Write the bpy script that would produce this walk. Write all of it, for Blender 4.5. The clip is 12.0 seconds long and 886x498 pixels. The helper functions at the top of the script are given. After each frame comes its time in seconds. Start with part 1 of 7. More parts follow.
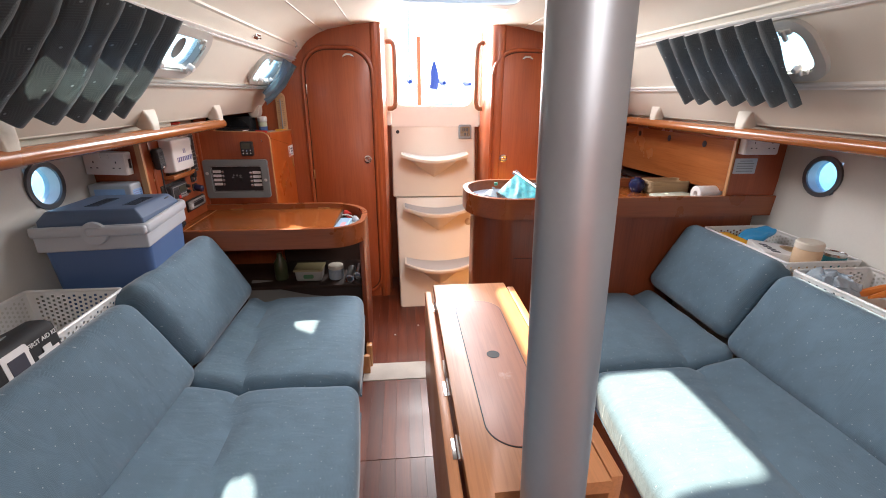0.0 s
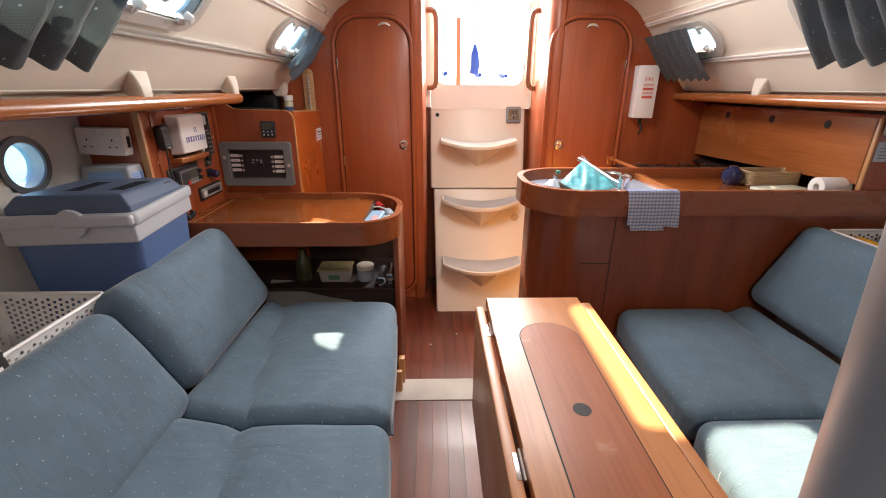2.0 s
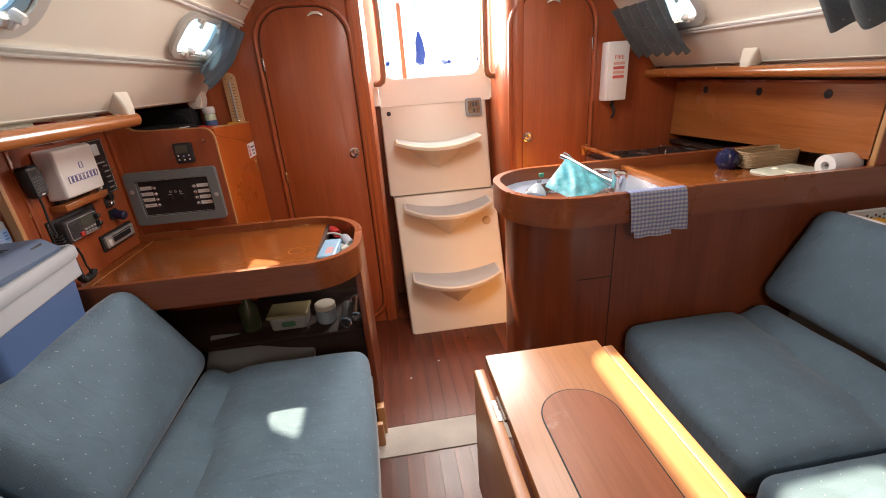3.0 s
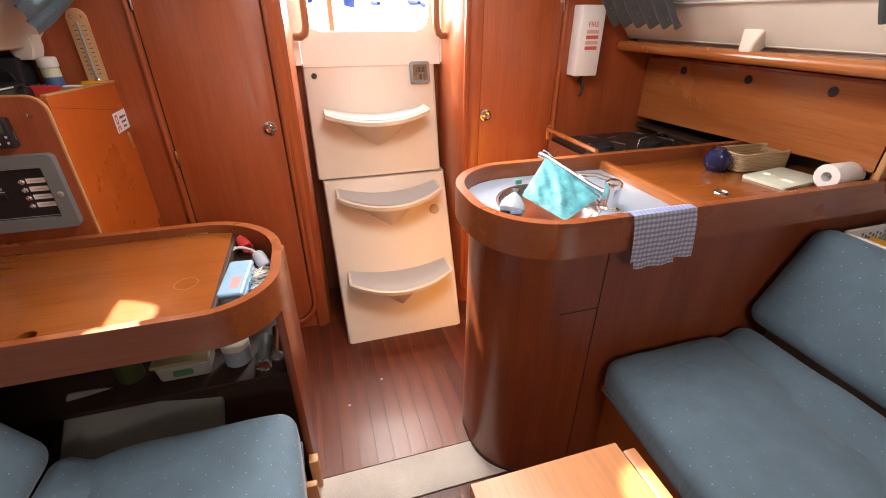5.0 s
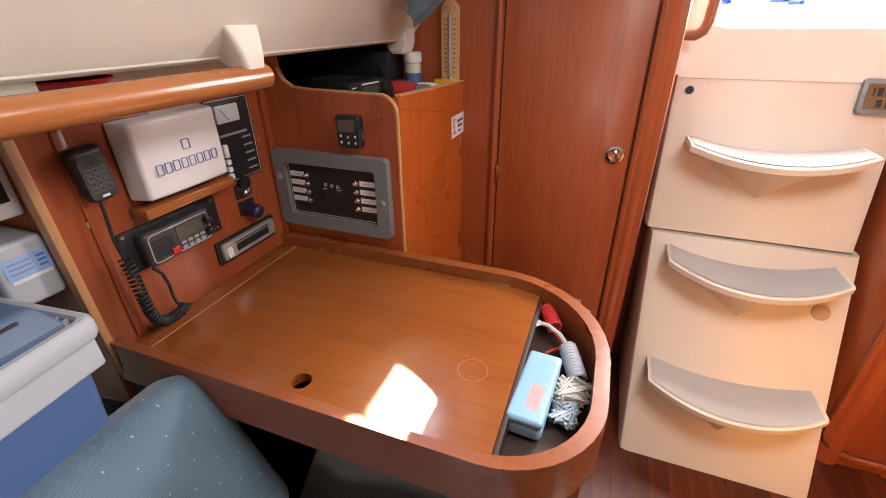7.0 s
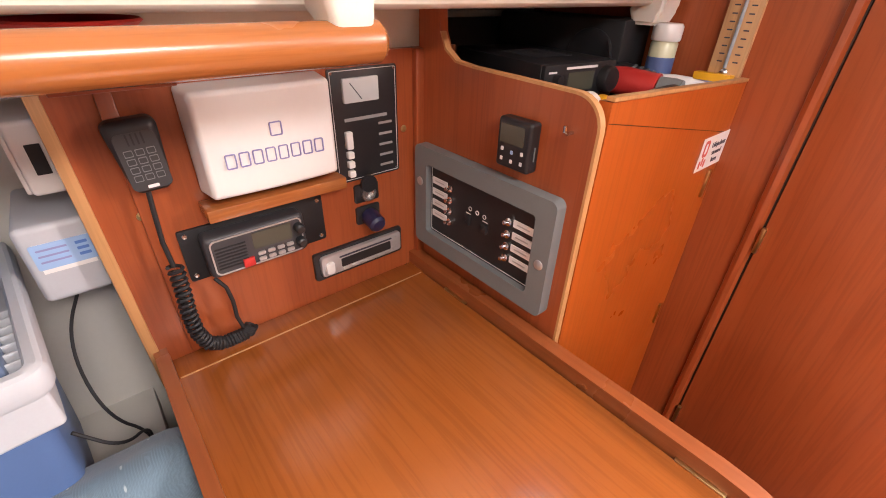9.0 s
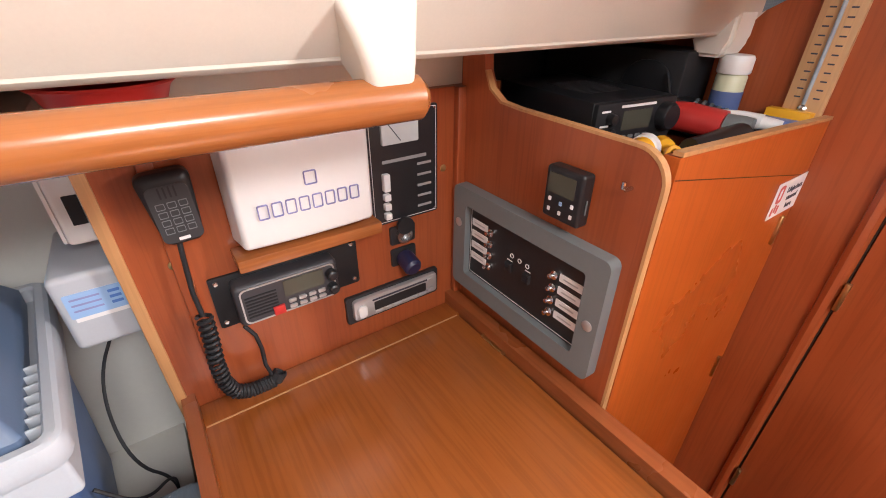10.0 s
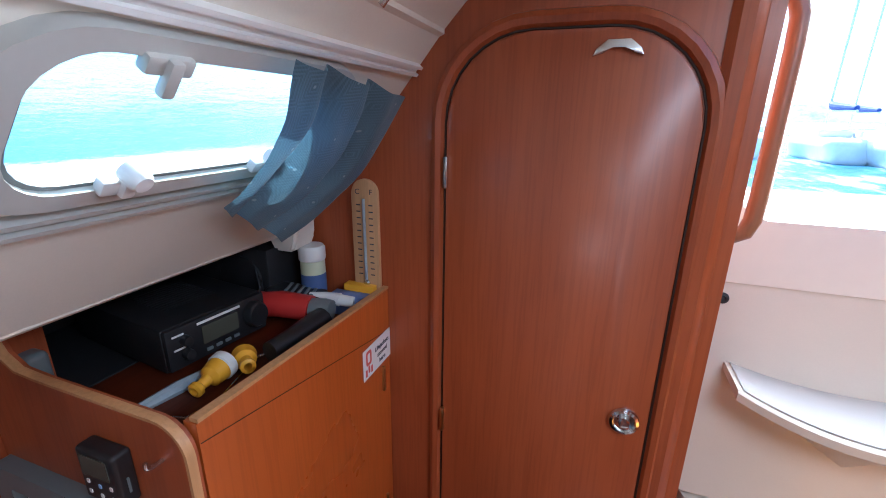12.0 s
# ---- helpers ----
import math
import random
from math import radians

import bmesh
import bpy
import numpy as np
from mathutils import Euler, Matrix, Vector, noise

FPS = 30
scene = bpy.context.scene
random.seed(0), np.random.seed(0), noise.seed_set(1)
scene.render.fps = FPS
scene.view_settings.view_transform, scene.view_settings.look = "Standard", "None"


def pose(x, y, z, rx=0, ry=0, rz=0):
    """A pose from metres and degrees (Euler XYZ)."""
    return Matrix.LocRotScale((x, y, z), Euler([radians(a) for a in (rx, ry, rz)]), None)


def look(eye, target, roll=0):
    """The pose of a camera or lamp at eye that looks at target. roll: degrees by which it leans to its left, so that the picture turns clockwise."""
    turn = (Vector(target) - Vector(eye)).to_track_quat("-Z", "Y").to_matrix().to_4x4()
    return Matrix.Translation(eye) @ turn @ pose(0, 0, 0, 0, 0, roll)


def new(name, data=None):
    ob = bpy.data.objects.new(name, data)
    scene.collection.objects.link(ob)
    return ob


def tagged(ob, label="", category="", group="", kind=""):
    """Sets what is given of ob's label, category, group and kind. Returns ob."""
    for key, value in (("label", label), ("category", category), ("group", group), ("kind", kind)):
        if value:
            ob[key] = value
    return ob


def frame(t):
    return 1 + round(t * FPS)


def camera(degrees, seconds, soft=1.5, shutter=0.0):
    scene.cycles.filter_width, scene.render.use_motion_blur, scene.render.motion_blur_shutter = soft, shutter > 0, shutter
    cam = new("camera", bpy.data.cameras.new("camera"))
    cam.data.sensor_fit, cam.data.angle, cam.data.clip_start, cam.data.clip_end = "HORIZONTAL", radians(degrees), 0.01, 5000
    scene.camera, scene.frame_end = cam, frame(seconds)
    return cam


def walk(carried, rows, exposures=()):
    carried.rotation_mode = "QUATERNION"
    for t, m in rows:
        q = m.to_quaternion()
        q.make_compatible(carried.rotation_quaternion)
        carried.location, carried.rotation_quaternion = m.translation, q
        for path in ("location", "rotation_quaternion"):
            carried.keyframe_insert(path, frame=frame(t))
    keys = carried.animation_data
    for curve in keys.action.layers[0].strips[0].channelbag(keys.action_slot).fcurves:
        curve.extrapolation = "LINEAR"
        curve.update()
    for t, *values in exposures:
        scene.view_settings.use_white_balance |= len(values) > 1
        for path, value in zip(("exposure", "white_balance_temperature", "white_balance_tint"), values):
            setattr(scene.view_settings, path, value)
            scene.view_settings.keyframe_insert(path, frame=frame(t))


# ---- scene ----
cam = camera(92.0, 12.0, 1.0)
PATH = [
    (0, (-0.233, 0.48, 1.342), (-0.053, 2.352, 0.66), 0.4),
    (0.5, (-0.246, 0.562, 1.309), (-0.123, 2.435, 0.619), 0.4),
    (1, (-0.243, 0.635, 1.272), (-0.16, 2.508, 0.574), 0.5),
    (1.5, (-0.25, 0.704, 1.263), (-0.184, 2.576, 0.561), 0.8),
    (2, (-0.275, 0.796, 1.252), (-0.238, 2.666, 0.545), 0.2),
    (2.5, (-0.297, 1.012, 1.253), (-0.171, 2.873, 0.532), -4.3),
    (3, (-0.295, 1.1, 1.276), (-0.084, 2.94, 0.519), -4.1),
    (3.2, (-0.303, 1.134, 1.281), (-0.016, 2.956, 0.509), -3.1),
    (5, (-0.286, 1.485, 1.323), (0.214, 3.169, 0.365), 0.1),
    (5.5, (-0.296, 1.671, 1.313), (-0.11, 3.407, 0.337), -0.2),
    (6, (-0.349, 1.761, 1.309), (-0.516, 3.502, 0.338), -0.3),
    (6.5, (-0.413, 1.856, 1.309), (-0.861, 3.553, 0.351), -0.3),
    (7, (-0.479, 1.944, 1.294), (-1.105, 3.591, 0.347), -0.5),
    (7.5, (-0.514, 2.048, 1.288), (-1.455, 3.536, 0.339), -0.3),
    (9.3, (-0.654, 2.345, 1.257), (-1.986, 3.403, 0.203), 1.4),
    (9.5, (-0.665, 2.354, 1.256), (-2.028, 3.379, 0.211), 1.1),
    (10, (-0.691, 2.355, 1.289), (-2.103, 3.344, 0.276), 0.4),
    (10.5, (-0.679, 2.384, 1.37), (-2.176, 3.426, 0.55), -0.4),
    (11, (-0.645, 2.421, 1.436), (-2.115, 3.64, 0.84), -0.9),
    (11.5, (-0.617, 2.475, 1.458), (-1.759, 4.0, 0.85), -1.4),
    (12, (-0.542, 2.537, 1.457), (-1.171, 4.338, 0.857), 0.8),
]
walk(cam, [(t, look(eye, target, roll)) for t, eye, target, roll in PATH], [(0, 2.2, 6400, 13), (2, 2.05, 6900, 15), (3, 1.95, 7100, 15), (5, 2.25, 7100, 16), (5.5, 2.55, 7100, 17), (6, 2.6, 7000, 16), (7, 2.25, 6600, 13), (7.5, 2.2, 6300, 12), (9.5, 3.1, 7300, 22), (10, 2.9, 6500, 13), (10.5, 2.3, 5500, 5), (11, 2.0, 5400, 4), (11.5, 2.3, 5400, 4), (12, 1.85, 5000, 6)])
SUN_DIR = Vector((0.285, -0.80, -1.03)).normalized()
world = bpy.data.worlds.new("sky")
scene.world = world
world.use_nodes = True
wt = world.node_tree
bg = wt.nodes["Background"]
sky = wt.nodes.new("ShaderNodeTexSky")
sky.sky_type, sky.sun_disc = "NISHITA", False
sky.sun_elevation = math.asin(-SUN_DIR.z)
sky.sun_rotation = math.atan2(-SUN_DIR.x, -SUN_DIR.y)
wt.links.new(sky.outputs[0], bg.inputs[0])
bg.inputs[1].default_value = 0.15
sun = new("sun", bpy.data.lights.new("sun", "SUN"))
sun.data.energy, sun.data.angle, sun.data.color = 5.0, radians(0.9), (1.0, 0.87, 0.64)
sun.matrix_world = Matrix.Translation((0, 6, 6)) @ SUN_DIR.to_track_quat("-Z", "Y").to_matrix().to_4x4()


def sky_lamp(name, at, aim, w, h, watts):
    """An area lamp that stands for skylight through an opening."""
    d = bpy.data.lights.new(name, "AREA")
    d.shape, d.size, d.size_y, d.energy, d.color = "RECTANGLE", w, h, watts, (1.0, 0.965, 0.92)
    o = new(name, d)
    o.matrix_world = look(at, aim)
    return o


sky_lamp("companionway_skylight", (0.0, 3.64, 1.56), (0, 0, 0.9), 0.44, 0.5, 9)
sky_lamp("deck_hatch_skylight", (0.015, 2.40, 1.735), (0.12, 2.32, 0.2), 0.5, 0.48, 3.3)
# added fill lamp at an assumed fore hatch, aimed at the starboard settee
sky_lamp("fore_hatch_skylight", (0.0, 0.02, 1.735), (0.66, 0.55, 0.3), 0.5, 0.48, 3.8)


# ---- materials ----
def nodes_of(name):
    m = bpy.data.materials.new(name)
    m.use_nodes = True
    nt = m.node_tree
    return m, nt, nt.nodes["Principled BSDF"]


def ramp(nt, fac, stops):
    r = nt.nodes.new("ShaderNodeValToRGB")
    while len(r.color_ramp.elements) < len(stops):
        r.color_ramp.elements.new(0.5)
    for e, (p, c) in zip(r.color_ramp.elements, stops):
        e.position, e.color = p, (*c, 1)
    nt.links.new(fac, r.inputs[0])
    return r


def coords(nt, scale, kind="Object"):
    tc = nt.nodes.new("ShaderNodeTexCoord")
    mp = nt.nodes.new("ShaderNodeMapping")
    mp.inputs["Scale"].default_value = scale
    nt.links.new(tc.outputs[kind], mp.inputs[0])
    return mp.outputs[0]


def noise_of(nt, vec, scale, detail=4, rough=0.55):
    n = nt.nodes.new("ShaderNodeTexNoise")
    n.inputs["Scale"].default_value, n.inputs["Detail"].default_value, n.inputs["Roughness"].default_value = scale, detail, rough
    nt.links.new(vec, n.inputs["Vector"])
    return n


def mix(nt, fac, a, b, mode="MIX"):
    x = nt.nodes.new("ShaderNodeMix")
    x.data_type, x.blend_type = "RGBA", mode
    for k, v in ((0, fac), (6, a), (7, b)):
        if isinstance(v, (int, float)):
            x.inputs[k].default_value = v
        elif isinstance(v, tuple):
            x.inputs[k].default_value = (*v, 1)
        else:
            nt.links.new(v, x.inputs[k])
    return x.outputs[2]


def bump(nt, p, height, strength, dist):
    b = nt.nodes.new("ShaderNodeBump")
    b.inputs["Strength"].default_value, b.inputs["Distance"].default_value = strength, dist
    nt.links.new(height, b.inputs["Height"])
    nt.links.new(b.outputs[0], p.inputs["Normal"])


def wood(name, dark, light, along, rough=0.3, coat=0.3, fine=1.0, wear=0.0, apart=False, relief=0.12):
    """Varnished timber with its grain along one axis."""
    m, nt, p = nodes_of(name)
    s = [26.0 * fine] * 3
    s["xyz".index(along)] = 1.6 * fine
    v = coords(nt, s)
    grain = noise_of(nt, v, 1.0, 6, 0.6)
    s2 = [170.0] * 3
    s2["xyz".index(along)] = 6.0
    pores = noise_of(nt, coords(nt, s2), 1.0, 3)
    s3 = [7.0] * 3
    s3["xyz".index(along)] = 0.9
    broad = noise_of(nt, coords(nt, s3), 1.0, 2)
    r = ramp(nt, grain.outputs[0], [(0.28, dark), (0.72, light)])
    mid = tuple((a + b) / 2 for a, b in zip(dark, light))
    c = mix(nt, 0.35, r.outputs[0], ramp(nt, broad.outputs[0], [(0.35, dark), (0.65, light)]).outputs[0])
    c = mix(nt, 0.17, c, ramp(nt, pores.outputs[0], [(0.42, tuple(0.45 * x for x in dark)), (0.52, mid)]).outputs[0])
    if wear:
        spots = noise_of(nt, coords(nt, (9, 9, 9)), 1.0, 6, 0.7)
        f = ramp(nt, spots.outputs[0], [(0.60, (0, 0, 0)), (0.72, (wear, wear, wear))])
        c = mix(nt, f.outputs[0], c, (0.62, 0.46, 0.36))
    if apart:
        # each board has its own tone
        info = nt.nodes.new("ShaderNodeObjectInfo")
        tone = ramp(nt, info.outputs["Random"], [(0.0, (0.55, 0.50, 0.48)), (1.0, (1.0, 1.0, 1.0))]).outputs[0]
        c = mix(nt, 1.0, c, tone, "MULTIPLY")
        dirt = noise_of(nt, coords(nt, (30, 30, 30)), 1.0, 6, 0.75)
        c = mix(nt, ramp(nt, dirt.outputs[0], [(0.64, (0, 0, 0)), (0.74, (0.5,) * 3)]).outputs[0], c, (0.03, 0.012, 0.008))
    nt.links.new(c, p.inputs["Base Color"])
    smear = noise_of(nt, coords(nt, (5, 5, 5)), 1.0, 4)
    rr = ramp(nt, smear.outputs[0], [(0.3, (rough * 0.8,) * 3), (0.7, (rough * 1.35,) * 3)])
    nt.links.new(rr.outputs[0], p.inputs["Roughness"])
    p.inputs["Coat Weight"].default_value, p.inputs["Coat Roughness"].default_value = coat, 0.22
    bump(nt, p, pores.outputs[0], relief, 0.0008)
    return m


def paint(name, col, rough=0.45, var=0.06, grain=60.0, bumpy=0.05, metal=0.0, blotch=4.0):
    """Plain plastic, gelcoat or metal with slight unevenness at two scales."""
    m, nt, p = nodes_of(name)
    v = coords(nt, (1, 1, 1))
    a, b = noise_of(nt, v, blotch, 5), noise_of(nt, v, grain, 3)
    lo, hi = tuple(x * (1 - var) for x in col), tuple(min(1, x * (1 + var)) for x in col)
    c = mix(nt, 0.3, ramp(nt, a.outputs[0], [(0.3, lo), (0.7, hi)]).outputs[0], ramp(nt, b.outputs[0], [(0.3, lo), (0.7, hi)]).outputs[0])
    nt.links.new(c, p.inputs["Base Color"])
    r = ramp(nt, a.outputs[0], [(0.3, (rough * 0.85,) * 3), (0.7, (min(1, rough * 1.2),) * 3)])
    nt.links.new(r.outputs[0], p.inputs["Roughness"])
    p.inputs["Metallic"].default_value = metal
    if bumpy:
        bump(nt, p, b.outputs[0], bumpy, 0.001)
    return m


def cloth(name, col, dark, dots=0.0, weave=420.0, pile=0.0, face="xy"):
    """Woven upholstery; dots: the pitch of the small pale woven dots, laid out on the face named."""
    m, nt, p = nodes_of(name)
    v = coords(nt, (1, 1, 1))
    wv = nt.nodes.new("ShaderNodeTexWave")
    wv.bands_direction = "DIAGONAL"
    wv.inputs["Scale"].default_value, wv.inputs["Distortion"].default_value, wv.inputs["Detail"].default_value = weave / 2.2, 6.0, 2.0
    wv.inputs["Detail Scale"].default_value = 1.2
    nt.links.new(v, wv.inputs["Vector"])
    big = noise_of(nt, v, 5, 4)
    c = mix(nt, wv.outputs["Fac"], tuple(x * 0.93 for x in col), tuple(min(1, x * 1.06) for x in col))
    c = mix(nt, ramp(nt, big.outputs[0], [(0.35, (0, 0, 0)), (0.75, (0.45,) * 3)]).outputs[0], c, dark)
    if dots:
        sep, com = nt.nodes.new("ShaderNodeSeparateXYZ"), nt.nodes.new("ShaderNodeCombineXYZ")
        nt.links.new(v, sep.inputs[0])
        for k, axis in enumerate(face):
            nt.links.new(sep.outputs["xyz".index(axis)], com.inputs[k])
        turn = nt.nodes.new("ShaderNodeMapping")
        turn.inputs["Rotation"].default_value = (0, 0, radians(38))
        nt.links.new(com.outputs[0], turn.inputs[0])
        vo = nt.nodes.new("ShaderNodeTexVoronoi")
        vo.voronoi_dimensions = "2D"
        vo.inputs["Scale"].default_value, vo.inputs["Randomness"].default_value = 1.0 / dots, 0.0
        nt.links.new(turn.outputs[0], vo.inputs["Vector"])
        d = ramp(nt, vo.outputs["Distance"], [(0.026, (0.8,) * 3), (0.042, (0, 0, 0))])
        # ribs woven in nested diamonds round each dot
        dia = nt.nodes.new("ShaderNodeTexVoronoi")
        dia.voronoi_dimensions, dia.distance = "2D", "MANHATTAN"
        dia.inputs["Scale"].default_value, dia.inputs["Randomness"].default_value = 1.0 / dots, 0.0
        nt.links.new(turn.outputs[0], dia.inputs["Vector"])
        turns = nt.nodes.new("ShaderNodeMath")
        turns.operation = "MULTIPLY"
        turns.inputs[1].default_value = 2 * math.pi * 9
        nt.links.new(dia.outputs["Distance"], turns.inputs[0])
        rib = nt.nodes.new("ShaderNodeMath")
        rib.operation = "SINE"
        nt.links.new(turns.outputs[0], rib.inputs[0])
        worn = ramp(nt, noise_of(nt, v, 14, 2).outputs[0], [(0.36, (0.1,) * 3), (0.58, (1, 1, 1))])
        ribs = ramp(nt, rib.outputs[0], [(0.0, (0.80,) * 3), (0.6, (1, 1, 1))])
        c = mix(nt, worn.outputs[0], c, mix(nt, 1.0, c, ribs.outputs[0], "MULTIPLY"))
        c = mix(nt, d.outputs[0], c, (0.42, 0.50, 0.54))
    nt.links.new(c, p.inputs["Base Color"])
    p.inputs["Roughness"].default_value = 0.9
    p.inputs["Sheen Weight"].default_value = 0.25 + pile
    p.inputs["Sheen Roughness"].default_value = 0.4
    bump(nt, p, wv.outputs["Fac"], 0.12, 0.0010)
    if dots:
        # soft creases of sat-on upholstery under the weave
        crease = noise_of(nt, coords(nt, (6, 17, 9)), 1.0, 3, 0.5)
        crease.inputs["Distortion"].default_value = 1.6
        low = nt.nodes.new("ShaderNodeBump")
        low.inputs["Strength"].default_value, low.inputs["Distance"].default_value = 0.22, 0.012
        nt.links.new(crease.outputs[0], low.inputs["Height"])
        fine = next(n for n in nt.nodes if n.bl_idname == "ShaderNodeBump" and n != low)
        nt.links.new(low.outputs[0], fine.inputs["Normal"])
    return m


def glass(name, col=(1, 1, 1), rough=0.0):
    """Clear acrylic with fine crazing and a slight waviness."""
    m, nt, p = nodes_of(name)
    n = noise_of(nt, coords(nt, (40, 9, 60)), 1.0, 6, 0.7)
    bump(nt, p, n.outputs[0], 0.5, 0.004)
    p.inputs["Base Color"].default_value = (*col, 1)
    p.inputs["Transmission Weight"].default_value, p.inputs["Roughness"].default_value, p.inputs["IOR"].default_value = 1.0, rough, 1.1
    return m


MAHOG = wood("mahogany_upright", (0.255, 0.050, 0.014), (0.41, 0.098, 0.029), "z", 0.36, 0.28, 0.6)
MAHOG_DARK = wood("brown_mahogany_upright", (0.165, 0.036, 0.012), (0.285, 0.072, 0.025), "z", 0.34, 0.35, 0.6)
MAHOG_X = wood("mahogany_across", (0.21, 0.054, 0.016), (0.31, 0.088, 0.028), "x", 0.28, 0.35)
MAHOG_Y = wood("mahogany_lengthwise", (0.16, 0.028, 0.008), (0.34, 0.070, 0.021), "y", 0.26, 0.5)
DESKWOOD = wood("varnished_desk", (0.235, 0.062, 0.012), (0.30, 0.088, 0.018), "x", 0.17, 0.7)
CHERRY = wood("orange_cherry", (0.45, 0.092, 0.012), (0.50, 0.112, 0.016), "z", 0.30, 0.35, relief=0.025)
CHERRY_Y = wood("orange_cherry_lengthwise", (0.29, 0.085, 0.020), (0.46, 0.160, 0.045), "y", 0.22, 0.6)
# colour raised well above the other woods to bounce orange light onto the steps
AFTPLY = wood("orange_bounce_ply", (0.74, 0.31, 0.055), (0.84, 0.39, 0.08), "z", 0.35, 0.3)
EDGE = wood("pale_edge_lipping", (0.46, 0.22, 0.085), (0.58, 0.31, 0.13), "z", 0.4, 0.2)
HANDLEW = wood("tan_handle_wood", (0.22, 0.095, 0.045), (0.31, 0.145, 0.07), "z", 0.35, 0.3)
TABLEWOOD = wood("worn_table_top", (0.46, 0.19, 0.078), (0.54, 0.245, 0.108), "y", 0.38, 0.15, 1.2, 0.0)
INLAY = wood("table_lid", (0.33, 0.100, 0.040), (0.41, 0.138, 0.058), "y", 0.36, 0.2, 1.2, 0.35)
SOLE = wood("cabin_sole", (0.046, 0.008, 0.004), (0.235, 0.048, 0.013), "y", 0.34, 0.12, 0.8, 0.0, True)
SOLE.node_tree.nodes["Principled BSDF"].inputs["Specular IOR Level"].default_value = 0.38
# near-black paint that puts the shade of recesses and gaps into the colour
RECESSDARK = paint("dark_recess", (0.035, 0.016, 0.010), 0.6, 0.2)
WHITE = paint("gelcoat_white", (0.78, 0.74, 0.66), 0.38, 0.03, 40, 0.03)
LINER = paint("vinyl_liner", (0.74, 0.70, 0.61), 0.6, 0.04, 320, 0.12)
HULL = paint("painted_hull_lining", (0.64, 0.63, 0.58), 0.6, 0.04, 120, 0.15)
STAIRW = paint("stair_gelcoat", (0.66, 0.59, 0.49), 0.36, 0.04, 300, 0.06)
# grey pads, made darker still because tread tops get little bounce light
NONSKID = paint("nonskid_tread", (0.44, 0.43, 0.41), 0.7, 0.08, 500, 0.4)
PLASTIC = paint("white_plastic", (0.80, 0.79, 0.77), 0.35, 0.02, 80, 0.02)
GREYP = paint("grey_plastic", (0.17, 0.19, 0.195), 0.42, 0.05, 200, 0.05)
BLACKP = paint("black_plastic", (0.018, 0.018, 0.020), 0.38, 0.15, 200, 0.08)
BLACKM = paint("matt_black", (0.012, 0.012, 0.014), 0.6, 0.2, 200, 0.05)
COOLBLUE = paint("blue_plastic", (0.075, 0.14, 0.30), 0.42, 0.05, 300, 0.1)
COOLLID = paint("slate_blue_plastic", (0.10, 0.15, 0.24), 0.42, 0.05, 300, 0.1)
COOLGREY = paint("pale_grey_plastic", (0.46, 0.49, 0.53), 0.42, 0.04, 300, 0.06)
ALU = paint("anodised_aluminium", (0.40, 0.41, 0.43), 0.42, 0.04, 90, 0.02, 0.65)
WINALU = paint("window_frame_grey", (0.56, 0.56, 0.53), 0.42, 0.05, 150, 0.04, 0.15)
CHROME = paint("chrome", (0.75, 0.75, 0.76), 0.12, 0.02, 60, 0.0, 1.0)
STEEL = paint("brushed_steel", (0.62, 0.62, 0.62), 0.24, 0.05, 300, 0.02, 1.0)
BRASS = paint("brass", (0.60, 0.45, 0.22), 0.3, 0.06, 200, 0.03, 1.0)
BLUE = cloth("blue_upholstery", (0.123, 0.198, 0.258), (0.093, 0.155, 0.208), 0.036, 420, 0, "xy")
BLUE_BACK = cloth("blue_backrest_cloth", (0.123, 0.198, 0.258), (0.093, 0.155, 0.208), 0.036, 420, 0, "yz")
PIPING = cloth("dark_blue_piping", (0.05, 0.085, 0.12), (0.04, 0.07, 0.1))
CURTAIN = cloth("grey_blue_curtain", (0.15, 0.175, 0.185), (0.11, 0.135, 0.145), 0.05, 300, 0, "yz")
# lit copy of the curtain cloth, window light put into a paler blue
CURTAIN_LIT = cloth("window_lit_curtain", (0.20, 0.30, 0.37), (0.15, 0.24, 0.31), 0.045, 300, 0, "yz")
GLASS = glass("window_glass", (0.42, 0.68, 0.86), 0.03)


# ---- mesh helpers ----
ORIGIN = {}


def thing(name, at, label, category, group="", kind=""):
    o = new(name)
    o.location = at
    o.empty_display_size = 0.05
    ORIGIN[o.name] = Vector(at)
    return tagged(o, label, category, group, kind)


def part(name, bm, material, parent=None, label="", smooth=True):
    me = bpy.data.meshes.new(name)
    bmesh.ops.recalc_face_normals(bm, faces=bm.faces)
    off = ORIGIN.get(parent.name, Vector()) if parent else Vector()
    if parent:
        bmesh.ops.translate(bm, verts=bm.verts, vec=-off)
    bm.to_mesh(me)
    bm.free()
    me.materials.append(material)
    if smooth:
        me.shade_smooth()
        me.set_sharp_from_angle(angle=radians(35))
    o = new(name, me)
    if parent:
        o.parent = parent
        ORIGIN[o.name] = off
    if label:
        tagged(o, label)
    return o


def solid(name, bm, material, label, category, group="", kind=""):
    """A thing that is one mesh."""
    return tagged(part(name, bm, material), label, category, group, kind)


